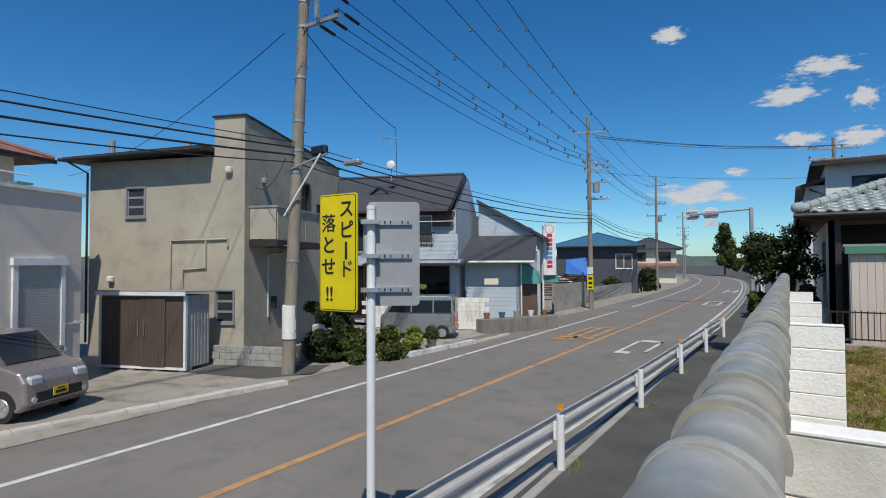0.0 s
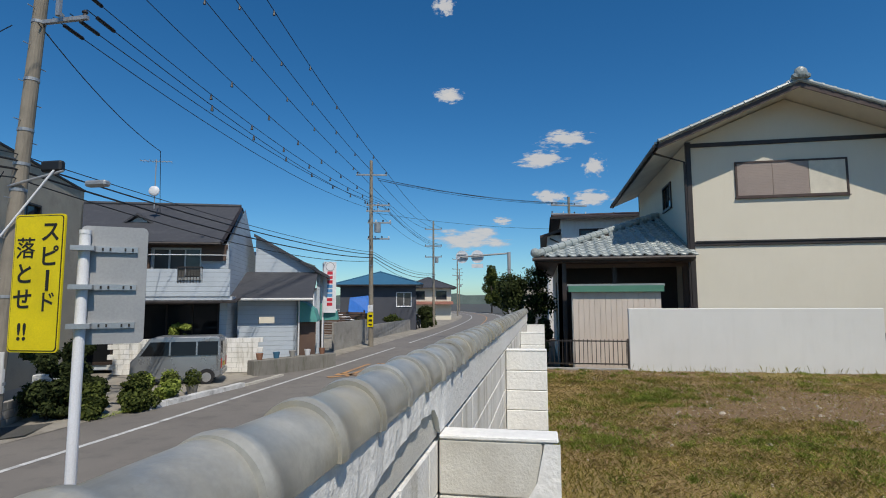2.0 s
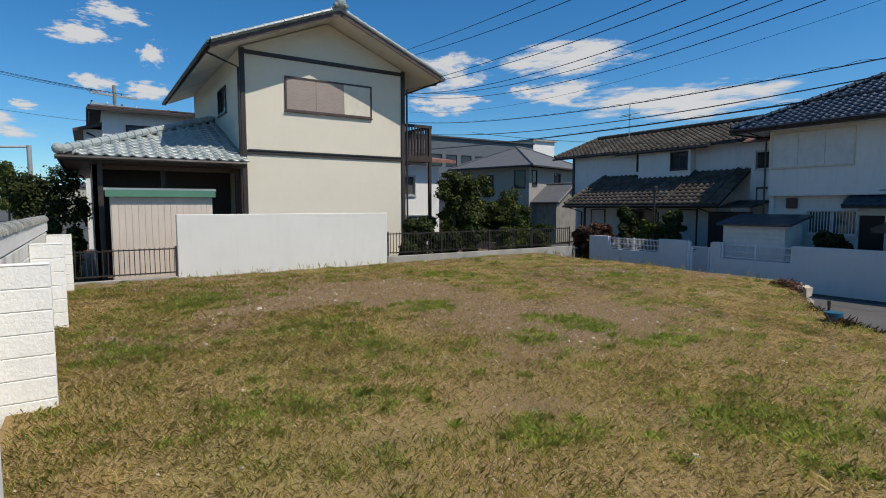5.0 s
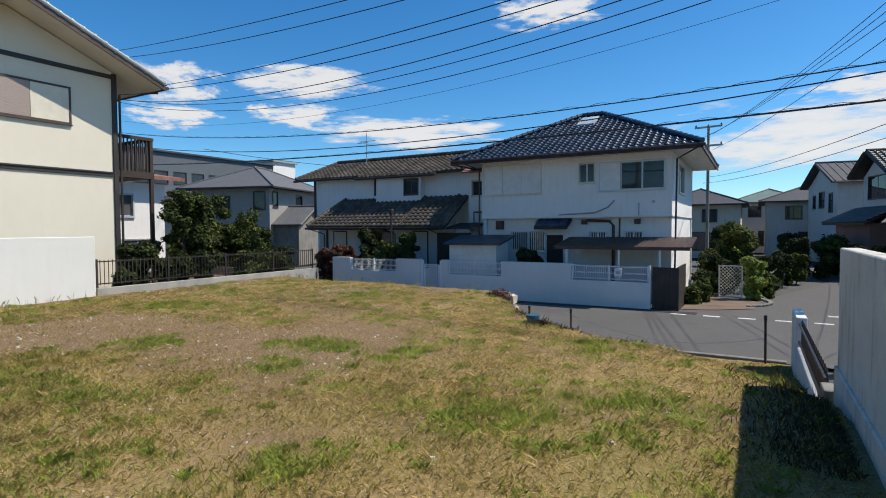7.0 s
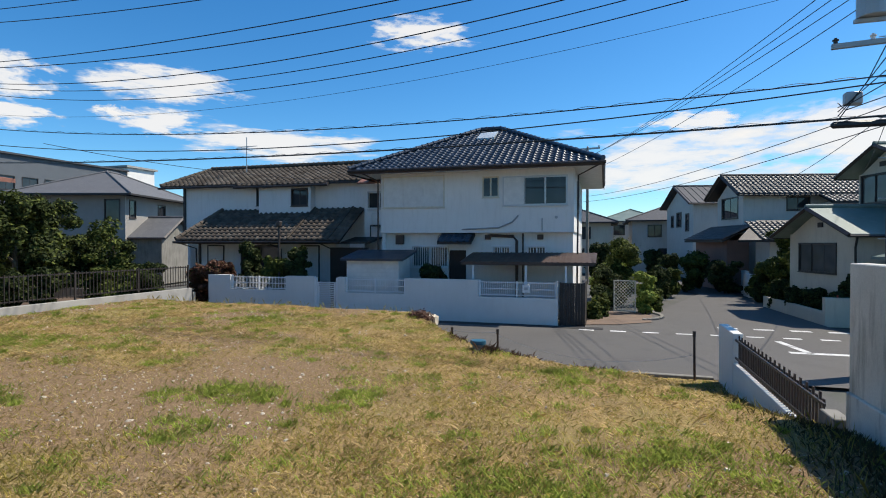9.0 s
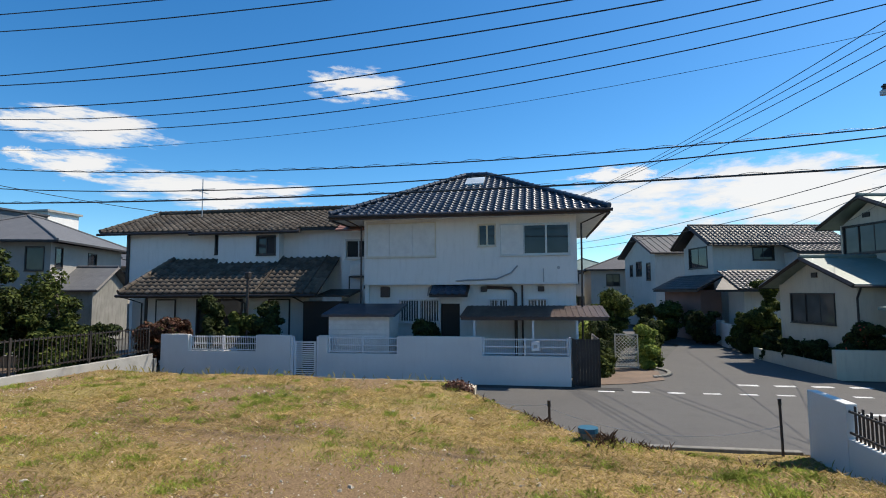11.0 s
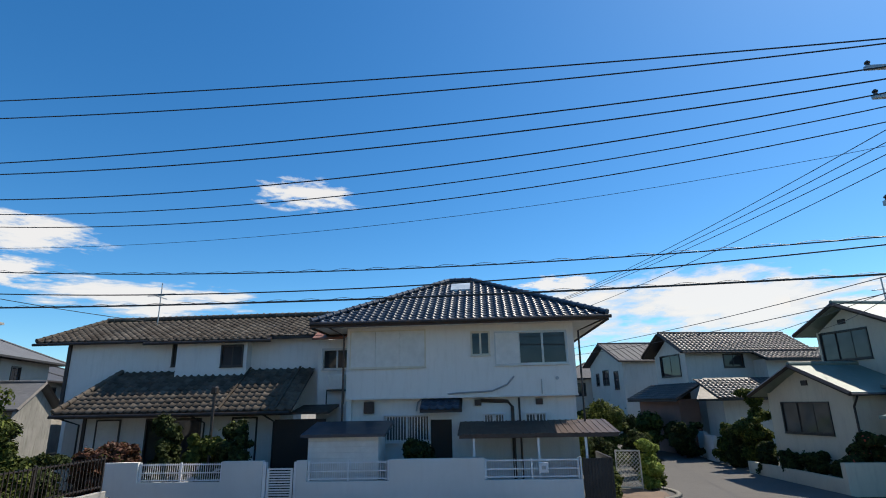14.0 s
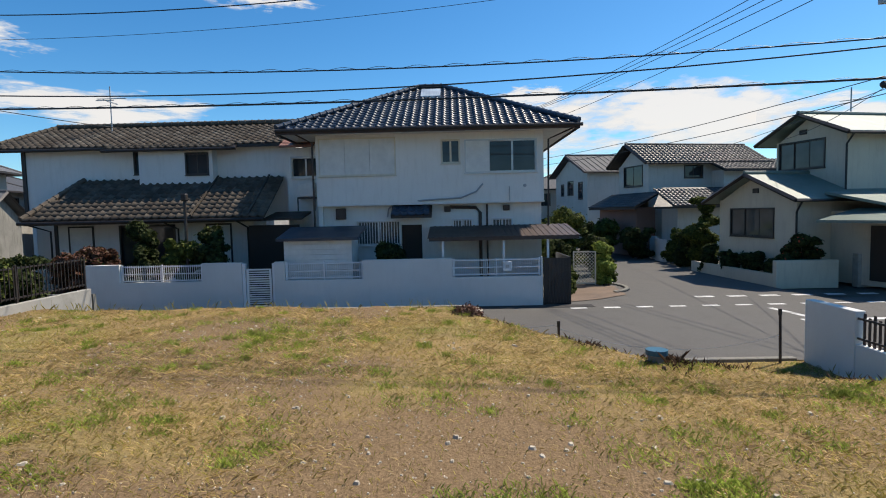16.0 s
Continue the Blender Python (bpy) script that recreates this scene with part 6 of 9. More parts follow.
mini_side = [(-1.9, 0.3), (-1.95, 0.85), (-1.8, 1.15), (-1.5, 1.5), (-1.2, 1.58), (0.3, 1.58), (0.95, 1.05), (1.8, 0.92), (1.95, 0.6), (1.9, 0.25)]
mini_glass = [(-1.55, 1.02), (0.85, 1.02), (0.28, 1.46), (-1.3, 1.46)]
mini, mw = car("car", "white compact car parked behind a low wall", (-17.6, 58.5, 0.05), 10, mini_side, mini_glass, 1.66, (-1.2, 1.25), white_paint, "plate_yellow", nose={"pillars": (-0.4,)})
mini2, mw = car("car", "dark blue car parked beside a wall", (-13.6, 57.0, 0.05), 95, mini_side, mini_glass, 1.66, (-1.2, 1.25), surface("car_paint_dark", (0.02, 0.025, 0.04), rough=0.25), "plate_yellow", nose={"pillars": (-0.4,)})

# ---- blue-grey house with a lean-to ----
b = turned("house", "pale blue sided house with dark slate roofs and a lean-to", "house", (-12.8, 21.5, 0.0), 20)
shell(b, -8.6, -0.25, 0.0, 6.6, 0.2, 5.5, M["siding_blue"], [("s", -3.3, -1.4, 4.0, 5.25, 3, "alu", "glass_room"), ("s", -7.4, -4.8, 3.6, 5.1, 4, "alu"), ("s", -7.9, -0.6, 0.5, 2.9, 7, "wood_dark", "glass_dark")], gable="ew", rise=2.1)
part("fascia_band", boxes((-8.6, -0.3, -0.04, -0.002, 5.27, 5.46)), M["wood_brown"], b)
part("shutter_box", boxes((-4.4, -3.4, -0.14, -0.002, 3.9, 5.25)), M["wood_brown"], b)
roof_gable(b, -8.6, -1.1, 0.0, 6.6, 5.5, 2.2, M["slate_roof"], "u", 0.65)
part("shutter_box", boxes((-1.35, -0.35, -0.14, 0.0, 4.75, 5.4)), M["wood_brown"], b)
bc = part("balcony", boxes((-3.4, 0.1, -0.75, 0.0, 3.05, 3.2)), M["siding_blue"], b)
part("front", boxes((-3.4, -2.1, -0.78, -0.7, 3.2, 4.35), (0.1 - 1.2, 0.0, -0.78, -0.7, 3.2, 4.35), (-2.1, -1.1, -0.78, -0.7, 3.2, 3.75)), M["siding_blue"], bc)
for i in range(9):
    x = -2.08 + i * 0.12
    part("bar", boxes((x, x + 0.025, -0.76, -0.74, 3.75, 4.4)), M["alu_dark"], bc)
part("top_rail", boxes((-2.1, -1.1, -0.79, -0.71, 4.4, 4.45)), M["alu_dark"], bc)
part("drying_pole", rod([(-3.3, -0.6, 4.95), (-0.2, -0.6, 4.95)], 0.018), M["steel_white"], bc)
part("canopy", slab([(-4.5, -1.0, 3.0), (0.3, -1.0, 3.0), (0.3, 0.0, 3.15), (-4.5, 0.0, 3.15)], 0.08), M["trim_dark"], b)
dm = part("dormer", slab([(-5.6, 1.3, 6.15), (-4.4, 1.0, 6.95), (-4.4, 2.9, 6.95)], 0.1), M["slate_roof"], b)
part("dormer_roof", slab([(-4.4, 1.0, 6.95), (-3.2, 1.3, 6.15), (-4.4, 2.9, 6.95)], 0.1), M["slate_roof"], b)
part("dormer_face", prism(bmesh.new(), [(-5.3, 6.2), (-3.5, 6.2), (-4.4, 6.8)], "y", 1.25, 1.32), M["panel_white"], b)
# lean-to on the east side, two levels
part("lean_wall", wall("x", 2.6, -1, 1.0, 9.0, 0.2, 3.2), M["siding_blue"], b)
part("lean_wall", wall("y", 1.0, 1, 0.0, 2.6, 0.2, 3.3, [(0.9, 1.6, 2.0, 2.3)]), M["siding_blue"], b)
part("lean_roof", slab([(-0.3, 0.3, 3.15), (3.3, 0.3, 3.15), (3.3, 4.2, 4.5), (-0.3, 4.2, 4.5)], 0.14), M["slate_roof"], b)
part("gutter", rod([(-0.3, 0.24, 3.08), (3.35, 0.24, 3.08)], 0.06), M["panel_white"], b)
part("gable_wall", prism(bmesh.new(), [(0.16, 4.3), (0.16, 6.3), (2.9, 4.75), (3.4, 4.3)], "y", 4.2, 4.36), M["siding_blue"], b)
part("lean_roof", slab([(3.9, 3.9, 4.3), (3.9, 9.8, 4.3), (0.1, 9.8, 6.45), (0.1, 3.9, 6.45)], 0.16), M["slate_roof"], b)
part("lean_wall", wall("x", 3.4, -1, 4.36, 9.4, 0.2, 4.4), M["siding_blue"], b)
part("downpipe", rod([(2.68, 0.9, 3.1), (2.68, 0.96, 2.8), (2.68, 0.96, 0.3)], 0.04), M["panel_white"], b)
part("awning", prism(bmesh.new(), [(2.62, 3.0), (3.0, 2.9), (3.35, 2.6), (3.5, 2.15), (3.5, 2.05), (2.62, 2.05)], "y", 0.95, 3.4), M["teal"], b, "faded teal canvas awning")
part("door_screen", boxes((2.66, 3.4, 1.3, 1.36, 0.2, 2.05)), M["wood_brown"], b)
part("step", boxes((2.62, 3.6, 0.95, 3.4, -0.05, 0.3), bev=0.02), M["concrete"], b)
part("door", boxes((3.42, 3.47, 5.2, 6.6, 0.3, 2.1)), M["wood_brown"], b)
aw = part("awning", prism(bmesh.new(), [(3.42, 2.9), (3.9, 2.75), (4.25, 2.4), (4.35, 2.0), (3.42, 2.0)], "y", 4.8, 7.4), M["teal"], b, "faded teal canvas awning")
ant = turned("roof_antenna", "roof antenna with a small white dish", "antenna", (-16.9, 21.5, 7.2), 20)
part("mast", rod([(0, 0, 0), (0, 0, 2.3)], 0.025), M["steel_grey"], ant)
part("boom", rod([(-0.7, 0, 2.2), (0.7, 0, 2.2)], 0.015), M["steel_grey"], ant)
for i in range(7):
    part("element", rod([(-0.6 + i * 0.2, -0.3, 2.2), (-0.6 + i * 0.2, 0.3, 2.2)], 0.008, 5), M["steel_grey"], ant)
bm = bmesh.new()
bmesh.ops.create_icosphere(bm, subdivisions=2, radius=0.24, matrix=Matrix.Translation((0, -0.1, 0.8)) @ Matrix.Diagonal((1, 0.3, 1, 1)))
part("dish", bm, M["sign_white"], ant)

# front walls, planters
wb = turned("block_wall", "white painted block wall in front of a house", "wall", (-12.46, 20.56, 0.0), 20)
part("core", boxes((-4.1, 1.2, 0.02, 0.1, -0.05, 1.48)), M["mortar"], wb)
for r in range(7):
    for k in range(14):
        part("block", boxes((-4.3 + k * 0.41 - (0.2 if r % 2 else 0), -3.9 + k * 0.41 - (0.2 if r % 2 else 0), 0, 0.12, 0.1 + r * 0.2, 0.292 + r * 0.2), bev=0.005), M["block_paint"], wb)
cw = turned("planter_wall", "weathered low concrete wall with flower pots on top", "wall", (-11.0, 20.2, 0.0), 62)
part("base", boxes((0, 4.2, 0, 0.5, -0.05, 0.62), bev=0.02), M["concrete_dark"], cw)
for k in range(5):
    x = 0.4 + k * 0.8
    pot = turned("flower_pot", "small flower pot on a concrete wall", "flower pot", (-11.0 + x * 0.47 - 0.22, 20.2 + x * 0.88 + 0.1, 0.62), 0, "pots on the wall")
    bm = bmesh.new()
    bmesh.ops.create_cone(bm, cap_ends=True, segments=14, radius1=0.1, radius2=0.15, depth=0.26, matrix=Matrix.Translation((0, 0, 0.13)))
    part("pot", bm, (M["terracotta"], M["metal_blue"], M["concrete"], M["sign_white"], M["terracotta"])[k], pot)
# second wall with iron gate posts further up the road
fw = thing("block_wall", "grey block wall beside a driveway with shadows across it", "wall", (-12, 34, 0.0))
for r in range(8):
    for k in range(14):
        wpart("block", boxes((-12.1, -11.98, 31.0 + k * 0.44, 31.43 + k * 0.44, 0.05 + r * 0.21, 0.255 + r * 0.21)), M["concrete"], fw)
fw2 = thing("block_wall", "long grey block wall of a parking place", "wall", (-13, 46, 0.0))
wpart("panel", boxes((-13.1, -12.95, 40, 54, 0, 1.15)), M["concrete"], fw2)

# ---- advertising pillar sign: plain bars in its colours ----
ad = turned("pillar_sign", "tall white advertising sign with red and blue bars", "sign", (-11.1, 27.2, 0.02), 30)
part("pole", rod([(0, 0.0, 0), (0, 0.0, 5.0)], 0.05, 12), M["steel_white"], ad)
bd = part("board", plate(bmesh.new(), 0.66, 2.7, 0.02, -0.22, -0.06), M["sign_white"], ad)
bd.matrix_basis = pose(0.32, 0, 3.72)
for k in range(8):
    mat = M["ink_blue"] if k in (3, 4, 5) else M["ink_red"]
    part("mark", boxes((-0.14, 0.14, -0.225, -0.2205, 0.66 - k * 0.235, 0.83 - k * 0.235)), mat, bd)
bm = bmesh.new()
bmesh.ops.create_cone(bm, cap_ends=True, segments=24, radius1=0.24, radius2=0.24, depth=0.004, matrix=Matrix.Translation((0, -0.223, 1.08)) @ Matrix.Rotation(radians(90), 4, "X"))
part("emblem", bm, M["sign_back"], bd)
bm = bmesh.new()
bmesh.ops.create_cone(bm, cap_ends=True, segments=24, radius1=0.2, radius2=0.2, depth=0.004, matrix=Matrix.Translation((0, -0.226, 1.08)) @ Matrix.Rotation(radians(90), 4, "X"))
part("emblem", bm, M["sign_white"], bd)

# ---- overhead road sign seen from behind ----
ov = thing("overhead_sign", "grey arm over the road with round sign backs", "road sign", (-2.1, 41.5, 0.05))
wpart("pole", rod([(-2.1, 41.5, 0), (-2.1, 41.5, 6.7)], 0.13, 14), M["sign_back"], ov)
wpart("arm", rod([(-2.1, 41.5, 6.62), (-5.9, 41.5, 6.4)], 0.07, 10), M["sign_back"], ov)
for x in (-5.75, -4.55):
    bm = bmesh.new()
    bmesh.ops.create_cone(bm, cap_ends=True, segments=28, radius1=0.5, radius2=0.5, depth=0.03, matrix=Matrix.Translation((x, 41.65, 6.42)) @ Matrix.Rotation(radians(90), 4, "X"))
    d = wpart("sign_disc", bm, M["sign_white"], ov)
    wpart("brace", boxes((x - 0.35, x + 0.35, 41.58, 41.62, 6.55, 6.62), (x - 0.35, x + 0.35, 41.58, 41.62, 6.2, 6.27)), M["sign_back"], ov)
wpart("sub_plate", boxes((-5.0, -4.1, 41.63, 41.66, 5.55, 5.85)), M["sign_white"], ov)

# ---- houses further up the road ----
h1 = turned("house", "beige house with a green hipped roof and solar panels", "house", (-17.2, 38.5, 0), 20)
shell(h1, -6.5, 0, 0, 7, 0, 5.6, M["cream"], [("s", -5, -3.4, 3.6, 4.8), ("e", 2, 3.4, 3.6, 4.8), ("s", -2, -0.8, 3.7, 4.7)])
roof_hip(h1, -6.5, 0, 0, 7, 5.6, 1.5, M["roof_green"], 0.6)
part("solar_panel", slab([(-5.4, 0.5, 6.1), (-1.4, 0.5, 6.1), (-2.2, 2.3, 6.95), (-4.6, 2.3, 6.95)], 0.05), M["tile_blue"], h1)
h2 = turned("house", "dark blue-grey house with a blue metal hipped roof", "house", (-12.6, 55.0, 0), 14)
shell(h2, -7.8, 0, 0, 8.5, 0, 4.75, surface("dark_siding", (0.075, 0.08, 0.095), rough=0.7), [("s", -2.0, -0.5, 2.5, 3.9, 2, "sign_white", "glass_room"), ("e", 1.0, 3.0, 2.2, 3.6, 2, "sign_white", "glass_room")])
roof_hip(h2, -7.8, 0, 0, 8.5, 4.75, 1.5, M["metal_blue"], 0.7)
part("tarpaulin", slab([(-6.9, -0.6, 2.0), (-4.6, -0.9, 1.8), (-4.9, -0.2, 3.6), (-6.8, -0.2, 3.4)], 0.04), M["tarp_blue"], h2)
sl = thing("curved_rail", "white curved plastic chute leaning on a house", "chute", (-17.0, 44.5, 0.0))
bm = bmesh.new()
tube(bm, [(-17.9, 43.2, 4.2), (-17.6, 43.3, 3.2), (-17.1, 43.5, 2.3), (-16.4, 43.8, 1.7), (-15.6, 44.1, 1.45), (-15.4, 44.2, 0.0)], 0.22, 8)
wpart("chute", bm, M["sign_white"], sl)
lat = thing("slat_fence", "weathered brown slatted fence", "fence", (-15, 41.0, 0.0))
for k in range(9):
    wpart("board", boxes((-18.0, -13.4, 41.0, 41.04, 0.4 + k * 0.2, 0.55 + k * 0.2)), M["wood_brown"], lat)
for x in (-17.9, -15.7, -13.5):
    wpart("post", boxes((x - 0.05, x + 0.05, 41.05, 41.15, 0.0, 2.3)), M["wood_dark"], lat)
h3 = turned("house", "cream house with a dark hipped roof and pink base", "house", (-14.6, 86, 0), 12)
shell(h3, -7, 0.5, 0, 9, 0, 5.2, M["cream"], [("s", -1.9, -0.3, 3.4, 4.6), ("e", 2, 4, 3.2, 4.6), ("s", -5.5, -3.8, 3.4, 4.6)])
roof_hip(h3, -7, 0.5, 0, 9, 5.2, 1.8, M["slate_roof"], 0.8)
part("porch_roof", slab([(-7, -1.2, 2.6), (0.8, -1.2, 2.6), (0.8, 0, 3.0), (-7, 0, 3.0)], 0.1), M["roof_rust"], h3)
for k, (x, y, w, d, z, m1) in enumerate(((-40, 150, 14, 12, 6, "white_house"), (-52, 190, 18, 12, 8, "concrete"), (-62, 215, 10, 12, 6, "cream"), (-60, 120, 14, 10, 6, "white_house"), (2, 190, 16, 14, 9, "grey_stucco"))):
    fb = turned("building", "plain distant building with rows of windows", "building", (x, y, 0), 12, "far buildings")
    shell(fb, -w / 2, w / 2, 0, d, 0, z, M[m1], [("s", -w / 2 + 1 + i * 2.6, -w / 2 + 2.4 + i * 2.6, zz, zz + 1.2) for i in range(int((w - 2) / 2.6)) for zz in (1.2, 4.0) if zz + 1.6 < z])
    roof_hip(fb, -w / 2, w / 2, 0, d, z, 1.2, M["slate_roof"], 0.5)


# ---- plants ----
def leaf_cloud(name, parent, blobs, count, size, mat, seed, shell_bias=0.55, droop=0.0):
    """Many small pointed leaves scattered through blobs (x, y, z, rx, ry, rz); denser to the outside."""
    rs = np.random.RandomState(seed)
    vol = np.array([b[3] * b[4] * b[5] for b in blobs]) ** 0.7
    pick = rs.choice(len(blobs), count, p=vol / vol.sum())
    B = np.array(blobs)[pick]
    d = rs.normal(size=(count, 3))
    d /= np.linalg.norm(d, axis=1)[:, None]
    r = rs.uniform(0, 1, count) ** (1.0 / 3.0) * (1 - shell_bias) + shell_bias * rs.uniform(0.6, 1.25, count) + 0.35 * (rs.rand(count) > 0.86) * rs.rand(count)
    p = B[:, :3] + d * B[:, 3:6] * r[:, None]
    nrm = d + rs.normal(size=(count, 3)) * 0.7 + np.array([0, 0, 0.5])
    nrm /= np.linalg.norm(nrm, axis=1)[:, None]
    t = np.cross(nrm, rs.normal(size=(count, 3)))
    t /= np.linalg.norm(t, axis=1)[:, None]
    t[:, 2] -= droop
    s = np.cross(nrm, t)
    L = size * rs.uniform(0.6, 1.4, count)[:, None]
    vs = np.stack([p - t * L * 0.5, p + s * L * 0.3 + nrm * L * 0.06, p + t * L * 0.5, p - s * L * 0.3 + nrm * L * 0.06], 1).reshape(-1, 3)
    me = bpy.data.meshes.new(name)
    me.vertices.add(count * 4)
    me.vertices.foreach_set("co", vs.astype(np.float32).ravel())
    me.loops.add(count * 4)
    me.loops.foreach_set("vertex_index", np.arange(count * 4, dtype=np.int32))
    me.polygons.add(count)
    me.polygons.foreach_set("loop_start", np.arange(0, count * 4, 4, dtype=np.int32))
    me.polygons.foreach_set("loop_total", np.full(count, 4, dtype=np.int32))
    me.update()
    me.validate()
    me.materials.append(mat)
    ob = new(name, me)
    ob.parent = parent
    return ob


def tree(label, at, trunk_h, spread, blobs, count, size, mat, seed, name="tree", r=0.07, limbs=7, category="tree", group="", second=None):
    """A tapered trunk with limbs that reach into the crown."""
    tr = turned(name, label, category, at, 0, group)
    rnd = random.Random(seed)
    bm = bmesh.new()
    top = Vector((rnd.uniform(-0.1, 0.1), rnd.uniform(-0.1, 0.1), trunk_h))
    tube(bm, [(0, 0, -0.15), (rnd.uniform(-0.05, 0.05), rnd.uniform(-0.05, 0.05), trunk_h * 0.5), top], r, 8, True, r * 0.6)
    for i in range(limbs):
        b = blobs[i % len(blobs)]
        start = top * rnd.uniform(0.45, 1.0)
        end = Vector((b[0] + rnd.uniform(-0.5, 0.5) * b[3], b[1] + rnd.uniform(-0.5, 0.5) * b[4], b[2] + rnd.uniform(-0.2, 0.5) * b[5]))
        mid = (start + end) / 2 + Vector((rnd.uniform(-0.1, 0.1), rnd.uniform(-0.1, 0.1), 0.08))
        tube(bm, [start, mid, end], r * 0.5, 6, True, r * 0.12)
    part("trunk", bm, M["bark"], tr)
    leaf_cloud("crown", tr, blobs, count, size, mat, seed)
    if second:
        leaf_cloud("flowers" if second[0] == M["flower_red"] else "leaves", tr, blobs, second[1], second[2], second[0], seed + 50, 0.9)
    return tr


def blob_set(seed, n, cx, cy, cz, rx, ry, rz, br):
    rnd = random.Random(seed)
    return [(cx + rnd.uniform(-rx, rx), cy + rnd.uniform(-ry, ry), cz + rnd.uniform(-rz, rz * 1.15), br * rnd.uniform(0.45, 1.15), br * rnd.uniform(0.45, 1.15), br * rnd.uniform(0.35, 1.1)) for _ in range(n)]


def bush(label, at, rx, ry, h, count, mat, seed, size=0.09, n=9, group="", second=None):
    return tree(label, at, h * 0.5, rx, blob_set(seed, n + 14, 0, 0, h * 0.46, rx * 0.62, ry * 0.62, h * 0.36, max(min(rx, ry, h) * 0.46, 0.22)), int(count * 2.2), size * 1.2, mat, seed, "bush", 0.03, 6, "bush", group, second)


# garden behind the north railing
tree("dense dark evergreen garden tree", (12.0, 16.3, 1.1), 1.6, 1.0, blob_set(3, 34, 0, 0, 1.75, 0.85, 0.6, 1.1, 0.3), 10000, 0.1, M["leaf_dark"], 3, r=0.09, second=(M["leaf_mid"], 2500, 0.12))
tree("dark leafy garden tree with a pale trunk", (13.3, 16.9, 1.1), 1.5, 0.9, blob_set(5, 32, 0, 0, 1.7, 0.85, 0.6, 1.05, 0.3), 9000, 0.1, M["leaf_dark"], 5, r=0.08, second=(M["leaf_mid"], 2500, 0.12))
bush("round dark evergreen shrub by a railing", (9.7, 15.3, 1.1), 0.75, 0.6, 1.45, 6000, M["leaf_dark"], 7)
bush("low green shrubs behind a railing", (11.2, 15.2, 1.1), 1.2, 0.5, 1.2, 7000, M["leaf_dark"], 8)
bush("leafy green shrub by a railing", (13.9, 15.3, 1.1), 0.9, 0.55, 1.6, 6500, M["leaf_mid"], 9, second=(M["leaf_mid"], 1500, 0.1))
bush("sparse green shrub at a garden corner", (15.2, 15.5, 1.1), 0.7, 0.5, 1.3, 4500, M["leaf_dark"], 10)
tree("dark garden tree at a street corner", (15.1, 17.0, 1.1), 1.5, 0.9, blob_set(17, 22, 0, 0, 1.2, 0.6, 0.5, 0.7, 0.3), 7000, 0.1, M["leaf_dark"], 17, r=0.07, second=(M["leaf_mid"], 2500, 0.1))
tree("thin bare-stemmed young tree", (14.3, 15.6, 1.1), 1.9, 0.5, blob_set(11, 5, 0, 0, 2.0, 0.4, 0.4, 0.3, 0.3), 900, 0.1, M["leaf_mid"], 11, r=0.045)
# trees by the lower wing of the gable house
tree("clipped dark pine in the front garden", (-0.3, 19.2, 0.9), 1.6, 0.9, blob_set(13, 10, 0, 0, 2.2, 0.7, 0.6, 0.55, 0.5), 7000, 0.1, M["leaf_dark"], 13, r=0.07)
bush("round clipped shrub by a house corner", (0.15, 17.4, 0.9), 0.45, 0.45, 1.9, 4500, M["leaf_dark"], 14)
bush("low shrubs by a cream wall", (-0.2, 18.4, 0.9), 0.6, 0.6, 1.0, 2500, M["leaf_mid"], 15)
struct("garden_ground", boxes((-0.03, 16.15, 14.52, 30, -0.1, 0.98)), M["soil"], "raised dark garden ground of a neighbour", "ground")
struct("garden_edge", boxes((16.15, 16.25, 14.38, 30, -0.1, 1.3)), M["concrete_dark"], "grey concrete retaining edge of a garden", "wall")

# cabinet shed with a green roof
gs = thing("storage_shed", "beige metal shed with a green roof edge", "shed", (2.35, 15.6, 0.98))
wpart("body", boxes((1.18, 3.52, 15.62, 16.02, 0.98, 3.2)), M["panel_cream"], gs)
for i in range(16):
    x = 1.2 + i * 0.146
    wpart("panel", boxes((x, x + 0.142, 15.6, 15.62, 1.05, 3.18), bev=0.004), M["panel_rose"], gs)
wpart("roof", slab([(1.05, 15.5, 3.42), (3.62, 15.5, 3.42), (3.62, 16.1, 3.3), (1.05, 16.1, 3.3)], 0.06), M["tile_green"], gs)
wpart("roof_edge", boxes((1.08, 3.6, 15.48, 15.54, 3.2, 3.37)), surface("green_enamel", (0.09, 0.24, 0.16), rough=0.5), gs, "green painted roof edge")

# white building behind the gable house
wh = turned("house", "white two-storey house with brown eaves", "house", (1.45, 30.0, 0.5), 0)
shell(wh, 0, 6.4, 0, 8, 0, 6.95, M["white_house"], [("s", 1.0, 4.4, 5.5, 6.3, 3, "trim_brown"), ("w", 2, 4, 4.2, 5.4)])
roof_hip(wh, 0, 6.4, 0, 8, 7.0, 0.6, M["trim_brown"], 0.5)
part("side_wing", boxes((-0.75, 0.0, 0.5, 6.8, 0, 6.1)), M["white_house"], wh)
part("side_roof", slab([(-1.15, 0.1, 6.05), (0.0, 0.1, 6.4), (0.0, 7.2, 6.4), (-1.15, 7.2, 6.05)], 0.14), M["trim_brown"], wh)
part("downpipe", rod([(-0.6, 0.3, 5.9), (-0.1, -0.06, 5.6), (-0.1, -0.06, 0.2)], 0.05), M["trim_dark"], wh)

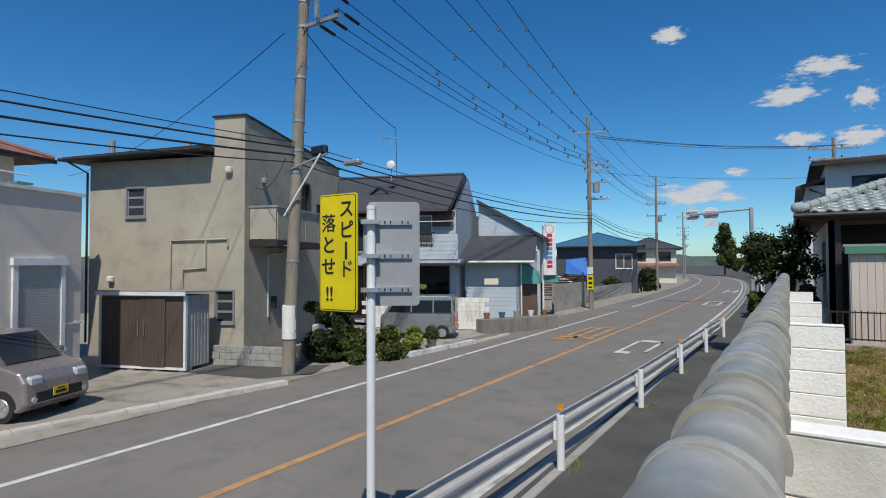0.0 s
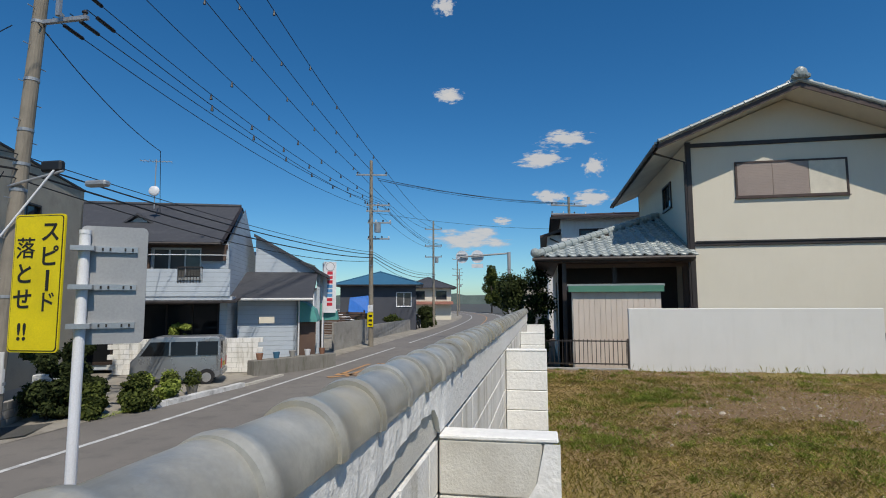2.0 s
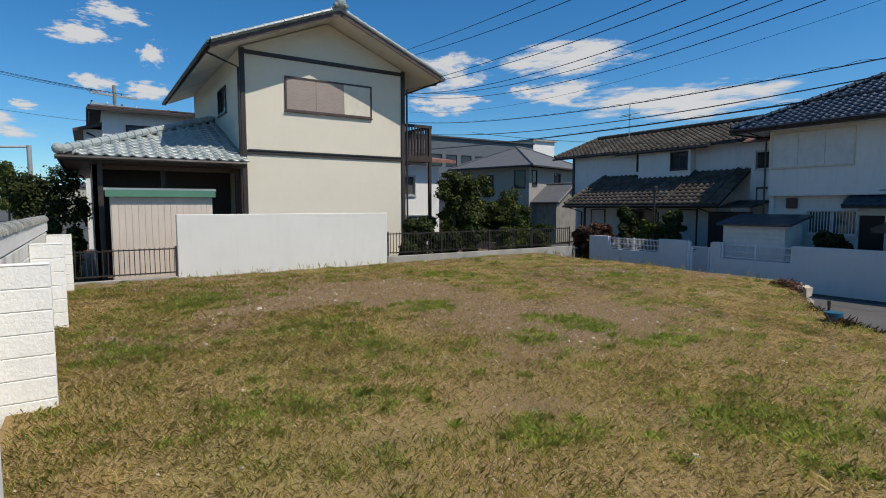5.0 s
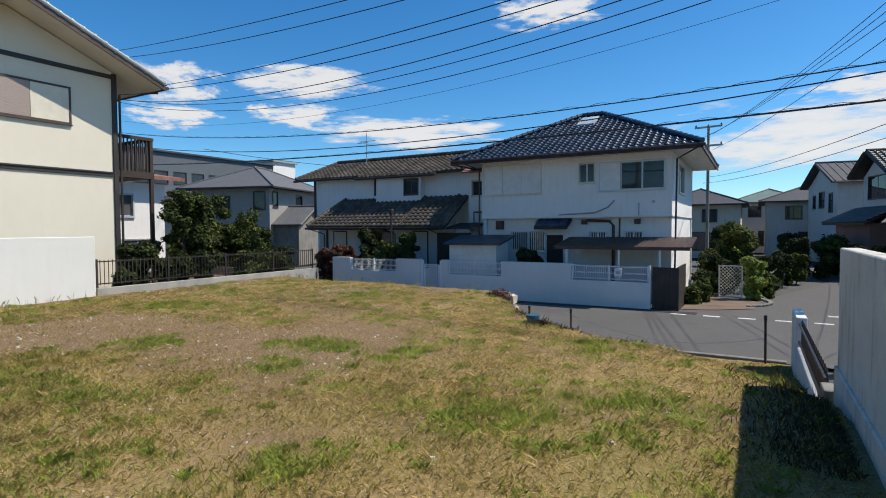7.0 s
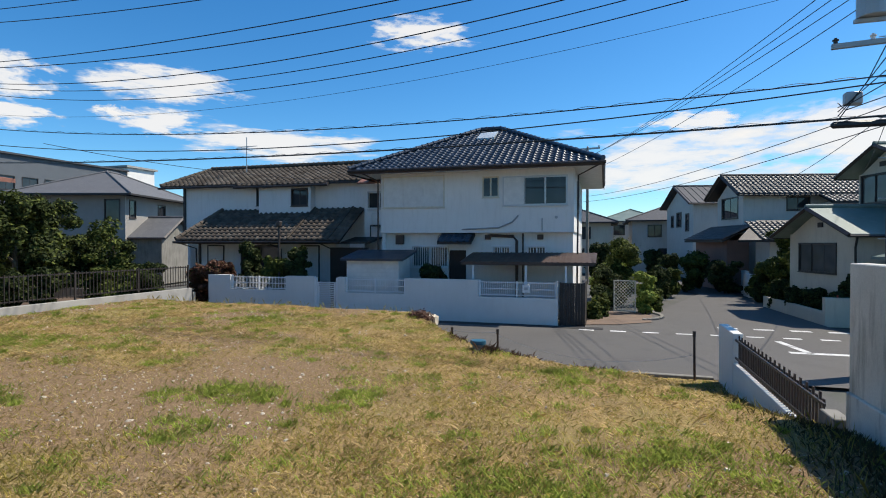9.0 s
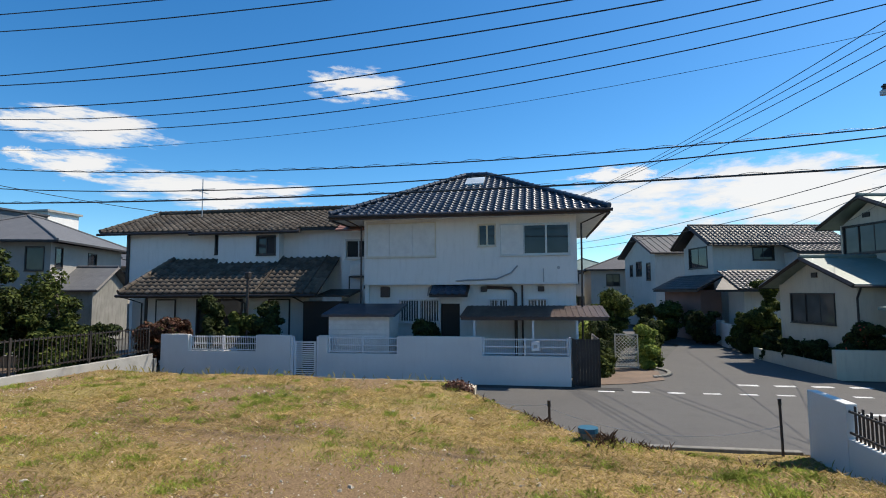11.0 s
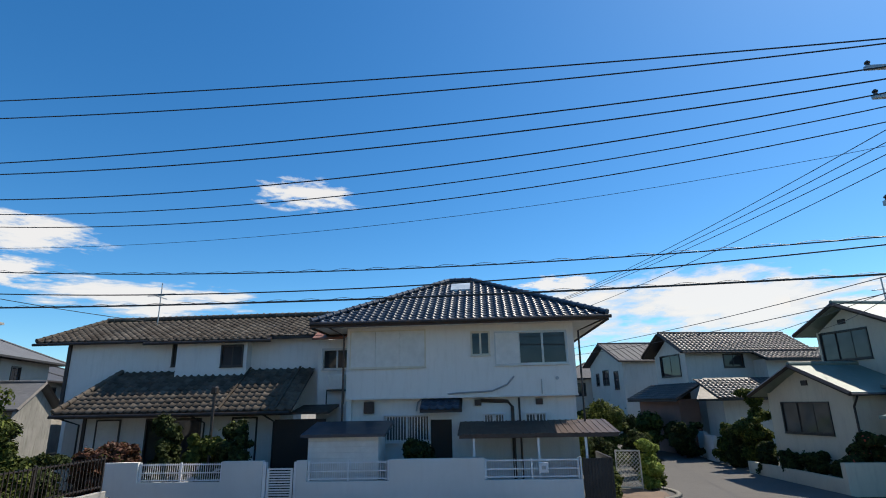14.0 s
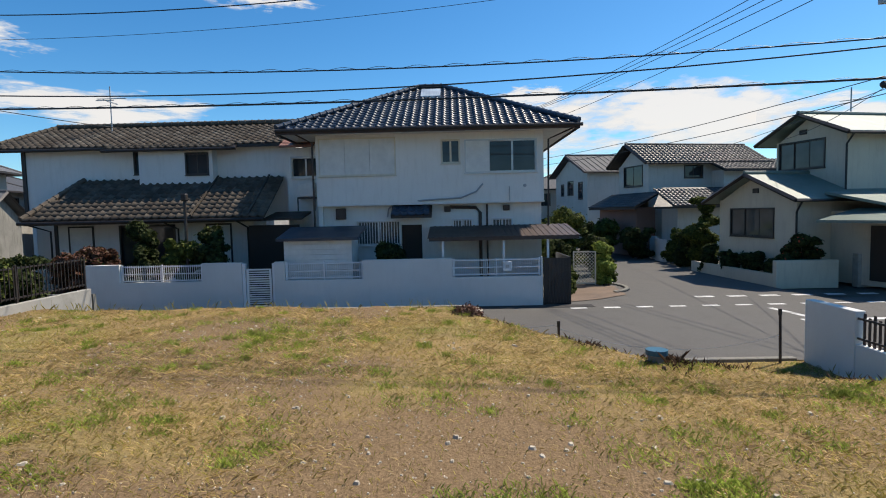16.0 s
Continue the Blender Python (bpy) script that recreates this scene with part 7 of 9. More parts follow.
# dark hip-roofed house, apartments, white house in the north-east
nd = turned("house", "grey house with a dark hipped roof behind gardens", "house", (31.1, 33.3, 0.0), 16)
shell(nd, 0, 8.8, 0, 7.2, 0, 6.2, surface("grey_siding", (0.34, 0.32, 0.29), rough=0.8), [("s", 0.5, 1.2, 4.7, 5.9, 1), ("s", 4.2, 5.2, 5.0, 5.8, 2), ("w", 0.4, 1.4, 4.5, 5.9, 1), ("w", 3.6, 5.0, 4.2, 5.6)])
roof_hip(nd, 0, 8.8, 0, 7.2, 6.3, 2.0, M["slate_grey"], 0.8)
roof_gable(nd, 0.6, 5.2, -2.2, 0.4, 3.3, 1.5, M["slate_grey"], "v", 0.4)
part("porch", wall("y", -2.2, 1, 0.6, 5.2, 0, 3.2, [], 0.16, [(0.6, 3.2), (5.2, 3.2), (2.9, 4.6)]), M["concrete_dark"], nd)
for x in (0.6, 5.04):
    part("porch_side", boxes((x, x + 0.16, -2.04, 0.0, 0, 3.2)), M["concrete_dark"], nd)
ap = turned("apartment_building", "long low apartment block with a pale stair tower", "building", (39.0, 60.0, 0.0), 0)
shell(ap, -4, 17, 0, 10, 0, 12.0, surface("blue_grey_panel", (0.11, 0.125, 0.14), rough=0.7), [("s", -3 + i * 2.4, -1.4 + i * 2.4, z, z + 1.4) for i in range(8) for z in (5.2, 8.4)])
part("roof", slab([(-4.3, -0.3, 12.2), (17.2, -0.3, 12.2), (17.2, 10.3, 12.2), (-4.3, 10.3, 12.2)], 0.2), M["slate_roof"], ap)
part("stair_tower", boxes((17.2, 21.5, 0, 9, 0, 12.6)), M["white_house"], ap)
part("tower_roof", boxes((16.9, 21.8, -0.3, 9.3, 12.6, 12.85)), M["concrete"], ap)
wn2 = turned("house", "white rendered house behind a balcony", "house", (12.4, 22.5, 0.9), 0)
shell(wn2, 0, 2.9, 0, 6, 0, 4.0, M["white_house"], [("s", 0.3, 1.5, 2.6, 3.5, 2, "alu", "glass_room"), ("s", 1.0, 2.4, 0.3, 1.6, 2, "alu", "glass_room")])
part("roof", slab([(-0.6, -0.6, 4.3), (3.5, -0.6, 4.3), (3.5, 6.6, 5.3), (-0.6, 6.6, 5.3)], 0.15), M["roof_rust"], wn2)

for k, (x, y, w, d, z, t) in enumerate(((39.5, 38.5, 8, 8, 5.4, 12), (46, 30, 8, 7, 5.2, 10), (50, 44, 9, 8, 5.6, 5), (24, 52, 9, 8, 5.5, 8), (58, 36, 9, 8, 5.6, 0), (36, 50, 8, 8, 5.2, 15), (64, 26, 9, 8, 5.4, 5), (12, 40, 7, 7, 5.0, 0), (66, 48, 10, 8, 6.0, 0))):
    f = turned("house", "neighbouring house with a dark hipped roof", "house", (x, y, 0), t, "north-east houses")
    shell(f, 0, w, 0, d, 0, z, (M["concrete"], M["concrete_dark"], M["white_dim"])[k % 3], [("w", 1.2, 2.4, z - 1.7, z - 0.5), ("w", 4.0, 5.2, z - 1.7, z - 0.5), ("s", 1.5, 3.0, z - 1.8, z - 0.5), ("s", 4.5, 6.0, z - 1.8, z - 0.5)])
    roof_hip(f, 0, w, 0, d, z, 1.9, M["slate_roof"], 0.7)
for k, (x, y, rx, h) in enumerate(((18.0, 24.0, 1.4, 3.2), (20.0, 27.0, 1.6, 3.4), (19.5, 21.5, 1.0, 2.2), (24.0, 30.0, 2.0, 3.6), (30.0, 34.0, 2.2, 3.2))):
    bush("dense garden greenery behind the houses", (x, y, 0.0), rx, 1.2, h, 5000, M["leaf_dark" if k % 2 else "leaf_mid"], 300 + k, 0.14, 12, "rear gardens")

# ---- things at the white hip-roofed house ----
sd = thing("garden_shed", "white boarded garden shed with a dark sloping roof", "shed", (22.2, 10.6, 0.0))
for k in range(12):
    z = 0.2 + k * 0.17
    wpart("board", boxes((21.55, 21.58, 9.35, 11.6, z, z + 0.165)), M["panel_white"], sd)
wpart("body", boxes((21.58, 22.9, 9.38, 11.57, -0.05, 2.25)), M["panel_white"], sd)
wpart("roof", slab([(21.35, 11.8, 2.28), (21.35, 9.1, 2.28), (23.1, 9.1, 2.62), (23.1, 11.8, 2.62)], 0.09), M["tile_blue"], sd)
cp = thing("carport_roof", "brown corrugated lean-to roof on white posts", "canopy", (22.3, 4.4, 0.0))
wpart("sheet", slab([(21.55, 6.85, 2.2), (21.55, 1.85, 2.2), (23.7, 1.85, 2.52), (23.7, 6.85, 2.52)], 0.03), M["trim_brown"], cp)
wpart("edge_beam", boxes((21.55, 21.62, 1.9, 6.8, 2.08, 2.17)), M["trim_brown"], cp)
for y in (6.35, 4.35, 2.9):
    wpart("post", boxes((21.62, 21.69, y - 0.035, y + 0.035, -0.05, 2.1)), M["steel_white"], cp)
for k in range(24):
    y = 1.95 + k * 0.205
    wpart("rib", slab([(21.54, y + 0.03, 2.215), (21.54, y - 0.03, 2.215), (23.7, y - 0.03, 2.535), (23.7, y + 0.03, 2.535)], 0.02), M["trim_brown"], cp)
br = thing("gate_panel", "dark brown metal gate panel at the wall end", "gate", (21.35, 2.65, -0.05))
wpart("frame", boxes((21.3, 21.38, 2.22, 2.28, -0.05, 1.5), (21.3, 21.38, 3.04, 3.1, -0.05, 1.5)), M["trim_dark"], br)
for k in range(8):
    y = 2.285 + k * 0.095
    wpart("slat", boxes((21.32, 21.36, y, y + 0.09, 0.0, 1.48)), M["trim_dark"], br)
wpart("side_panel", boxes((21.4, 23.6, 2.22, 2.28, -0.05, 1.5)), M["trim_dark"], br)
box_ = thing("letter_box", "small white letter box on a railing", "letter box", (21.25, 4.3, 1.05))
wpart("case", boxes((21.2, 21.26, 4.15, 4.42, 1.1, 1.4), bev=0.01), M["sign_white"], box_)
wpart("mark", boxes((21.196, 21.2, 4.22, 4.34, 1.2, 1.3)), M["sign_back"], box_)
ac = thing("air_conditioner", "pale outdoor air conditioner on a wall bracket", "air conditioner", (24.9, 11.6, 3.2))
wpart("case", boxes((24.75, 25.18, 11.35, 11.95, 3.75, 4.3), bev=0.02), M["panel_white"], ac)
wpart("bracket", boxes((24.7, 25.2, 11.3, 12.0, 3.68, 3.74), (24.7, 24.74, 11.3, 11.34, 3.2, 3.7), (24.7, 24.74, 11.96, 12.0, 3.2, 3.7)), M["alu_dark"], ac)
for k, (x, y, rx, h, m, c) in enumerate(((22.3, 16.7, 1.3, 3.1, "leaf_dark", 9000), (22.2, 14.2, 0.9, 2.9, "leaf_dark", 5000), (22.4, 15.3, 0.8, 2.5, "leaf_mid", 4000), (22.1, 18.2, 0.9, 2.4, "leaf_red", 3500),
                                         (22.4, 8.2, 1.0, 2.1, "leaf_dark", 4500), (22.2, 19.4, 0.9, 2.1, "leaf_red", 2600))):
    bush("dark garden shrub behind a white street wall" if m != "leaf_red" else "reddish garden shrub behind a wall", (x, y, -0.05), rx, 0.6, h, c, M[m], 30 + k, 0.12, 16, "shrubs by the wall", (M["leaf_mid"], 600, 0.09))
lp = thing("garden_post", "slim dark lamp post in a front garden", "post", (22.0, 15.05, 0))
wpart("pole", rod([(22.0, 15.05, 0), (22.0, 15.05, 3.6)], 0.05), M["alu_dark"], lp)
wpart("head", boxes((21.9, 22.1, 14.95, 15.15, 3.6, 3.85), bev=0.03), M["alu_dark"], lp)

# planted corner beside the lane
for k, (x, y, rx, ry, h, m, c) in enumerate(((25.9, -0.1, 0.5, 0.45, 1.9, "leaf_light", 4500), (26.8, -0.4, 0.5, 0.45, 1.2, "leaf_mid", 2500), (24.3, 1.7, 0.35, 0.3, 0.8, "leaf_mid", 1500), (23.5, 2.0, 0.3, 0.25, 0.6, "leaf_mid", 1000), (25.1, 1.75, 0.4, 0.35, 1.3, "leaf_dark", 2000),
                                             (28.8, 0.7, 1.3, 0.9, 3.2, "leaf_mid", 7000), (27.4, 1.5, 0.8, 0.7, 2.1, "leaf_dark", 4500), (29.6, -0.7, 0.8, 0.5, 1.7, "leaf_dark", 4000), (31.8, -1.3, 0.9, 0.5, 1.9, "leaf_dark", 4000), (34.2, -2.0, 0.9, 0.5, 1.7, "leaf_mid", 3500), (38.2, -2.4, 1.1, 0.7, 2.4, "leaf_dark", 3500))):
    bush("leafy green shrub in a planted street corner", (x, y, -0.05), rx, ry, h, c, M[m], 60 + k, 0.1, 9, "corner shrubs")
bm = bmesh.new()
bm.faces.new([bm.verts.new((x, y, -0.02)) for x, y in ((21.7, 2.2), (22.1, 1.1), (23.0, -0.1), (25.1, -0.3), (25.9, 0.9), (25.9, 2.2))])
struct("corner_paving", bm, M["corner_paving"], "worn brown paving of an entrance corner", "paving patch")
kerb_c = thing("planter_edge", "low stone edge of a planted corner", "kerb", (23.5, 0.5, 0), kind="structure")
for k in range(14):
    a = -1.2 + k * 0.17
    x, y = 23.6 + 1.6 * math.sin(a) * 0.9 - 0.4, 0.75 - 1.15 * math.cos(a)
    wpart("edge_stone", boxes((x + 1.6, x + 1.86, y - 0.33, y - 0.17, -0.1, 0.03), bev=0.02), M["concrete_dark"], kerb_c)
lt = turned("lattice_gate", "pale metal lattice gate between shrubs", "gate", (25.6, 0.75, 0.0), -13)
part("frame", boxes((-0.04, 0.0, -0.45, -0.41, 0, 1.35), (-0.04, 0.0, 0.41, 0.45, 0, 1.35), (-0.04, 0.0, -0.41, 0.41, 1.31, 1.35), (-0.04, 0.0, -0.41, 0.41, 0.04, 0.08)), M["kerb_light"], lt)
for s in (-1, 1):
    for k in range(-5, 12):
        z0 = k * 0.14
        pts = []
        for y in (-0.41, 0.41):
            z = z0 + (y + 0.41) * s + (0.0 if s > 0 else 0.82)
            pts.append((-0.02 + 0.01 * s, y, z))
        a, b_ = Vector(pts[0]), Vector(pts[1])
        lo, hi = 0.08, 1.31
        if max(a.z, b_.z) < lo or min(a.z, b_.z) > hi:
            continue
        def clip(p, q):
            t = 1.0
            if q.z > hi:
                t = (hi - p.z) / (q.z - p.z)
            elif q.z < lo:
                t = (lo - p.z) / (q.z - p.z)
            return p + (q - p) * min(max(t, 0), 1)
        a2, b2 = clip(b_, a), clip(a, b_)
        if (a2 - b2).length > 0.05:
            part("slat", rod([a2, b2], 0.011, 5), M["kerb_light"], lt)


# ---- houses along the lane ----
def tiled_gable(parent, u0, u1, v0, v1, z, rise, mat, along, over, tile, th=0.1, edge="trim_dark", limit=200):
    roof_gable(parent, u0, u1, v0, v1, z, rise, mat, along, over, th, edge)
    a, b, c, d = u0 - over, u1 + over, v0 - over, v1 + over
    me = tile
    if along == "u":
        m = (c + d) / 2
        L = math.hypot(m - c, rise)
        tile_face_local(parent, me, (a, c, z), (1, 0, 0), (0, m - c, rise), b - a, L, limit)
        tile_face_local(parent, me, (b, d, z), (-1, 0, 0), (0, c - m, rise), b - a, L, 0)
    else:
        m = (a + b) / 2
        L = math.hypot(m - a, rise)
        tile_face_local(parent, me, (a, d, z), (0, -1, 0), (m - a, 0, rise), d - c, L, limit)
        tile_face_local(parent, me, (b, c, z), (0, 1, 0), (a - m, 0, rise), d - c, L, 0)


def tile_face_local(parent, me, corner, along, up, width, slope, limit):
    tile_face(parent, me, corner, along, up, width, slope, 0.3, 0.3, limit=limit)


me_d = pantile("roof_tile", 0.3, 0.3, surface("tile_dark", (0.085, 0.08, 0.075), (0.05, 0.048, 0.045), (0.14, 0.135, 0.12), 0.5, vary=0.2), 0.055)
# green-roofed house: low wing towards the street, two-storey block behind
gh = turned("house", "cream house with pale green metal roofs", "house", (27.0, -6.82, 0.0), -77)
shell(gh, 0, 6.5, -2.05, 2.15, 0, 3.3, M["cream_dim"], [("w", -0.93, 1.41, 1.75, 2.88, 3, "alu_dark", "glass_room")], gable="w", rise=1.0)
roof_gable(gh, 0, 6.5, -2.0, 2.0, 3.25, 1.12, M["roof_green"], "u", 0.6)
shell(gh, 2.6, 9.5, -1.75, 1.7, 3.2, 5.85, M["cream_dim"], [("w", -0.76, 1.5, 4.6, 5.75, 3, "alu_dark", "glass_room")], gable="w", rise=0.9)
roof_gable(gh, 2.6, 9.5, -1.75, 1.75, 5.85, 1.05, M["roof_green"], "u", 0.6)
part("wing_wall", boxes((1.6, 7.0, -5.6, -2.05, 0, 2.75)), M["cream_dim"], gh)
part("wing_roof", slab([(1.0, -6.2, 2.7), (7.2, -6.2, 2.7), (7.2, -2.3, 3.5), (1.0, -2.3, 3.5)], 0.1), M["roof_green"], gh)
part("porch_roof", slab([(-0.2, -5.6, 2.45), (1.6, -5.6, 2.85), (1.6, -3.1, 2.85), (-0.2, -3.1, 2.45)], 0.1), M["roof_green"], gh)
part("porch_door", boxes((1.54, 1.6, -4.7, -3.7, 0.2, 2.2)), M["wood_dark"], gh)
part("gable_vent", boxes((-0.05, 0.0, -0.15, 0.15, 3.55, 3.75)), M["trim_dark"], gh)
part("gable_vent", boxes((2.55, 2.6, 0.1, 0.45, 6.05, 6.25)), M["trim_dark"], gh)
part("downpipe", rod([(-0.3, -2.55, 3.1), (-0.06, -2.1, 2.75), (-0.06, -2.1, 0.1)], 0.04), M["trim_dark"], gh)
part("downpipe", rod([(2.3, -2.3, 5.75), (2.54, -1.8, 5.4), (2.54, -1.8, 3.5)], 0.04), M["trim_dark"], gh)
an2 = turned("roof_antenna", "television antenna on a roof mast", "antenna", (28.7, -11.9, 6.9), 0)
part("mast", rod([(0, 0, 0), (0, 0, 1.3)], 0.03), M["steel_grey"], an2)
part("boom", rod([(0, -0.7, 0.8), (0, 0.5, 0.7)], 0.02), M["steel_grey"], an2)
pw = thing("planter_wall", "low cream garden wall beside the lane", "wall", (24.8, -6, 0))
bm = bmesh.new()
prism(bm, [(24.35, -6.02), (24.35, -6.17), (30.4, -5.77), (30.4, -5.62)], "z", -0.1, 0.42)
wpart("wall", bm, M["cream_dim"], pw)
wpart("pillar", boxes((24.1, 24.35, -8.3, -6.0, -0.1, 0.95), bev=0.01), M["cream_dim"], pw)
gp = thing("gate_pillar", "grey rendered gate pillar with a dark name plate", "gate pillar", (24.2, -9.5, 0))
wpart("pillar", boxes((24.1, 24.4, -10.4, -9.0, -0.1, 1.15), bev=0.01), M["concrete"], gp)
wpart("name_plate", boxes((24.08, 24.1, -9.75, -9.45, 0.7, 0.9)), M["ink_black"], gp)
for k, (x, y, rx, ry, h, m, c, sec) in enumerate(((24.75, -7.3, 0.6, 0.8, 2.0, "leaf_dark", 6000, (M["flower_red"], 220, 0.1)), (25.2, -6.6, 0.5, 0.3, 1.1, "leaf_dark", 2600, None), (26.5, -6.4, 0.7, 0.25, 1.2, "leaf_dark", 3200, None), (27.9, -6.15, 0.7, 0.25, 1.1, "leaf_dark", 3200, None),
                                                  (29.3, -5.95, 0.6, 0.25, 1.5, "leaf_dark", 3000, None), (31.3, -6.5, 0.95, 0.85, 3.9, "leaf_mid", 9000, None), (32.6, -6.3, 0.8, 0.6, 1.9, "leaf_dark", 5000, None), (34.2, -6.4, 0.9, 0.6, 2.0, "leaf_mid", 5000, None), (33.0, -6.9, 0.9, 0.7, 2.4, "leaf_mid", 5000, None),
                                                  (24.6, -6.6, 0.3, 0.35, 1.3, "leaf_dark", 1500, (M["flower_red"], 90, 0.09)))):
    bush("garden shrub with red flowers over a wall" if sec else "leafy hedge beside the lane", (x, y, -0.05), rx, ry, h, c, M[m], 90 + k, 0.11, 10, "lane hedges", sec)
mh = turned("house", "white two-storey house with dark tiled roofs", "house", (40.96, -6.28, 0.0), -77.7)
shell(mh, 0, 8.6, -1.85, 1.85, 0, 5.95, M["white_dim"], [("w", -1.15, 1.1, 4.55, 5.85, 2), ("s", 2.6, 3.9, 5.0, 5.75, 2), ("w", -1.3, -0.7, 1.2, 2.6, 1)], gable="w", rise=1.05)
tiled_gable(mh, 0, 8.0, -1.85, 1.85, 5.95, 1.38, M["trim_dark"], "u", 0.6, me_d)
part("rear_wing", boxes((4.6, 9.4, -3.0, -1.85, 0, 5.4)), M["white_dim"], mh)
part("rear_roof", slab([(4.2, -3.6, 5.35), (10.2, -3.6, 5.35), (9.4, -1.6, 6.2), (4.2, -1.6, 6.2)], 0.1), M["trim_dark"], mh)
tile_face_local(mh, me_d, (4.2, -3.6, 5.37), (1, 0, 0), (0, 2.0, 0.85), 5.9, 2.1, 60)
part("lower_roof", slab([(-1.9, 2.7, 3.1), (-1.9, -3.4, 3.1), (0.0, -3.0, 4.0), (0.0, 2.7, 4.0)], 0.12), M["trim_dark"], mh)
tile_face_local(mh, me_d, (-1.95, 2.7, 3.12), (0, -1, 0), (1.9, 0, 0.9), 6.0, 2.1, 120)
part("side_roof", slab([(-1.9, -5.4, 3.1), (8.5, -5.4, 3.1), (8.5, -3.0, 4.3), (0.2, -3.0, 4.3)], 0.12), M["trim_dark"], mh)
tile_face_local(mh, me_d, (-0.6, -5.4, 3.12), (1, 0, 0), (0, 2.4, 1.2), 9.0, 2.6, 100)
part("side_wing", boxes((0.2, 8.2, -4.6, -3.0, 0, 3.1)), M["white_dim"], mh)
part("porch", boxes((-1.3, 0.0, -2.6, 2.2, 0, 3.1)), surface("brick_pink", (0.24, 0.15, 0.125), rough=0.9), mh)
fh = turned("house", "white house with a grey ribbed roof", "house", (53.1, -4.7, 0.0), -80)
shell(fh, 0, 9, -3.6, 3.6, 0, 6.2, M["white_dim"], [("w", -0.6, 0.6, 4.4, 5.6, 2), ("w", -2.6, -1.8, 4.0, 5.4, 1), ("w", 1.6, 2.2, 4.4, 5.4, 1)], gable="w", rise=1.5)
roof_gable(fh, 0, 9, -3.6, 3.6, 6.2, 1.72, M["slate_roof"], "u", 0.5)
for k in range(18):
    x = -0.3 + k * 0.55
    part("roof_rib", slab([(x, -4.1, 6.24), (x + 0.06, -4.1, 6.24), (x + 0.06, 0.0, 7.96), (x, 0.0, 7.96)], 0.05), M["slate_roof"], fh)
sk = part("skylight", slab([(4.6, -2.6, 6.95), (5.9, -2.6, 6.95), (5.9, -1.6, 7.4), (4.6, -1.6, 7.4)], 0.1), M["lamp_glass"], fh)
for k, (x, y, w, d, z) in enumerate(((62, 5.5, 8, 6, 4.9), (58, -4.5, 8, 7, 5.2), (56, 4.5, 8, 7, 5.0), (70, -1.5, 9, 7, 5.6), (72, 8, 9, 7, 5.4), (66, -16, 10, 8, 5.6), (88, -4, 10, 8, 6), (90, 9, 10, 8, 6))):
    f = turned("house", "distant white house with a dark tiled roof", "house", (x, y, 0), 0, "far houses")
    shell(f, 0, w, -d / 2, d / 2, 0, z, M["white_dim"] if k % 2 else M["cream_dim"], [("w", -1.6, -0.4, z - 1.6, z - 0.5), ("w", 0.8, 2.0, z - 1.6, z - 0.5), ("w", -1.0, 1.0, 0.8, 2.4)])
    roof_hip(f, 0, w, -d / 2, d / 2, z, 1.6, M["slate_roof"] if k % 3 else M["roof_green"], 0.6)
for k, (x, y, rx, h, m) in enumerate(((36, 0.6, 1.6, 2.6, "leaf_mid"), (39.2, -3.9, 1.5, 2.6, "leaf_mid"), (36.8, -5.2, 0.9, 2.0, "leaf_dark"), (47, 2.0, 1.8, 3.0, "leaf_dark"), (44, -6.0, 1.2, 1.8, "leaf_mid"), (52, -2.5, 1.8, 2.4, "leaf_dark"), (32, 1.4, 1.3, 2.0, "leaf_light"))):
    bush("distant garden shrubs along the lane", (x, y, -0.05), rx, 1.0, h, 3500, M[m], 120 + k, 0.16, 9, "far shrubs")
lw = thing("garden_wall", "pale low garden wall by the lane", "wall", (39, -5.6, 0))
wpart("wall", boxes((35.2, 36.4, -6.3, -6.1, -0.1, 1.2), (36.9, 37.9, -6.5, -6.3, -0.1, 1.3)), M["white_fence"], lw)

# ---- west front gardens and the trees up the road ----
for k, (x, y, rx, ry, h, m, c) in enumerate(((-11.9, 11.9, 0.6, 0.6, 2.0, "leaf_dark", 3500), (-11.3, 12.4, 0.5, 0.45, 0.8, "leaf_mid", 2600), (-11.9, 13.0, 0.55, 0.5, 1.1, "leaf_dark", 2600), (-12.8, 13.5, 0.6, 0.6, 1.9, "leaf_dark", 3000),
                                             (-11.6, 14.4, 0.4, 0.4, 0.7, "leaf_mid", 1500), (-10.9, 15.0, 0.3, 0.3, 0.5, "leaf_light", 1000), (-14.6, 20.6, 0.8, 0.5, 2.3, "leaf_light", 3500), (-10.6, 13.5, 0.35, 0.5, 0.5, "leaf_mid", 1200))):
    bush("front garden shrub by the road", (x, y, 0.03), rx, ry, h, c, M[m], 150 + k, 0.09, 8, "front garden shrubs")
for k, (x, y) in enumerate(((-10.95, 15.2), (-11.3, 15.6), (-10.7, 15.9), (-11.6, 14.9), (-11.25, 14.3))):
    pt = turned("plant_pot", "clay plant pot with greenery by the kerb", "plant pot", (x, y, 0.05), 0, "potted plants")
    bm = bmesh.new()
    bmesh.ops.create_cone(bm, cap_ends=True, segments=14, radius1=0.13, radius2=0.19, depth=0.3, matrix=Matrix.Translation((0, 0, 0.15)))
    part("pot", bm, M["terracotta"] if k % 2 else M["concrete_dark"], pt)
    leaf_cloud("plant", pt, [(0, 0, 0.5, 0.25, 0.25, 0.28)], 500, 0.09, M["leaf_light" if k % 2 else "leaf_mid"], 170 + k)
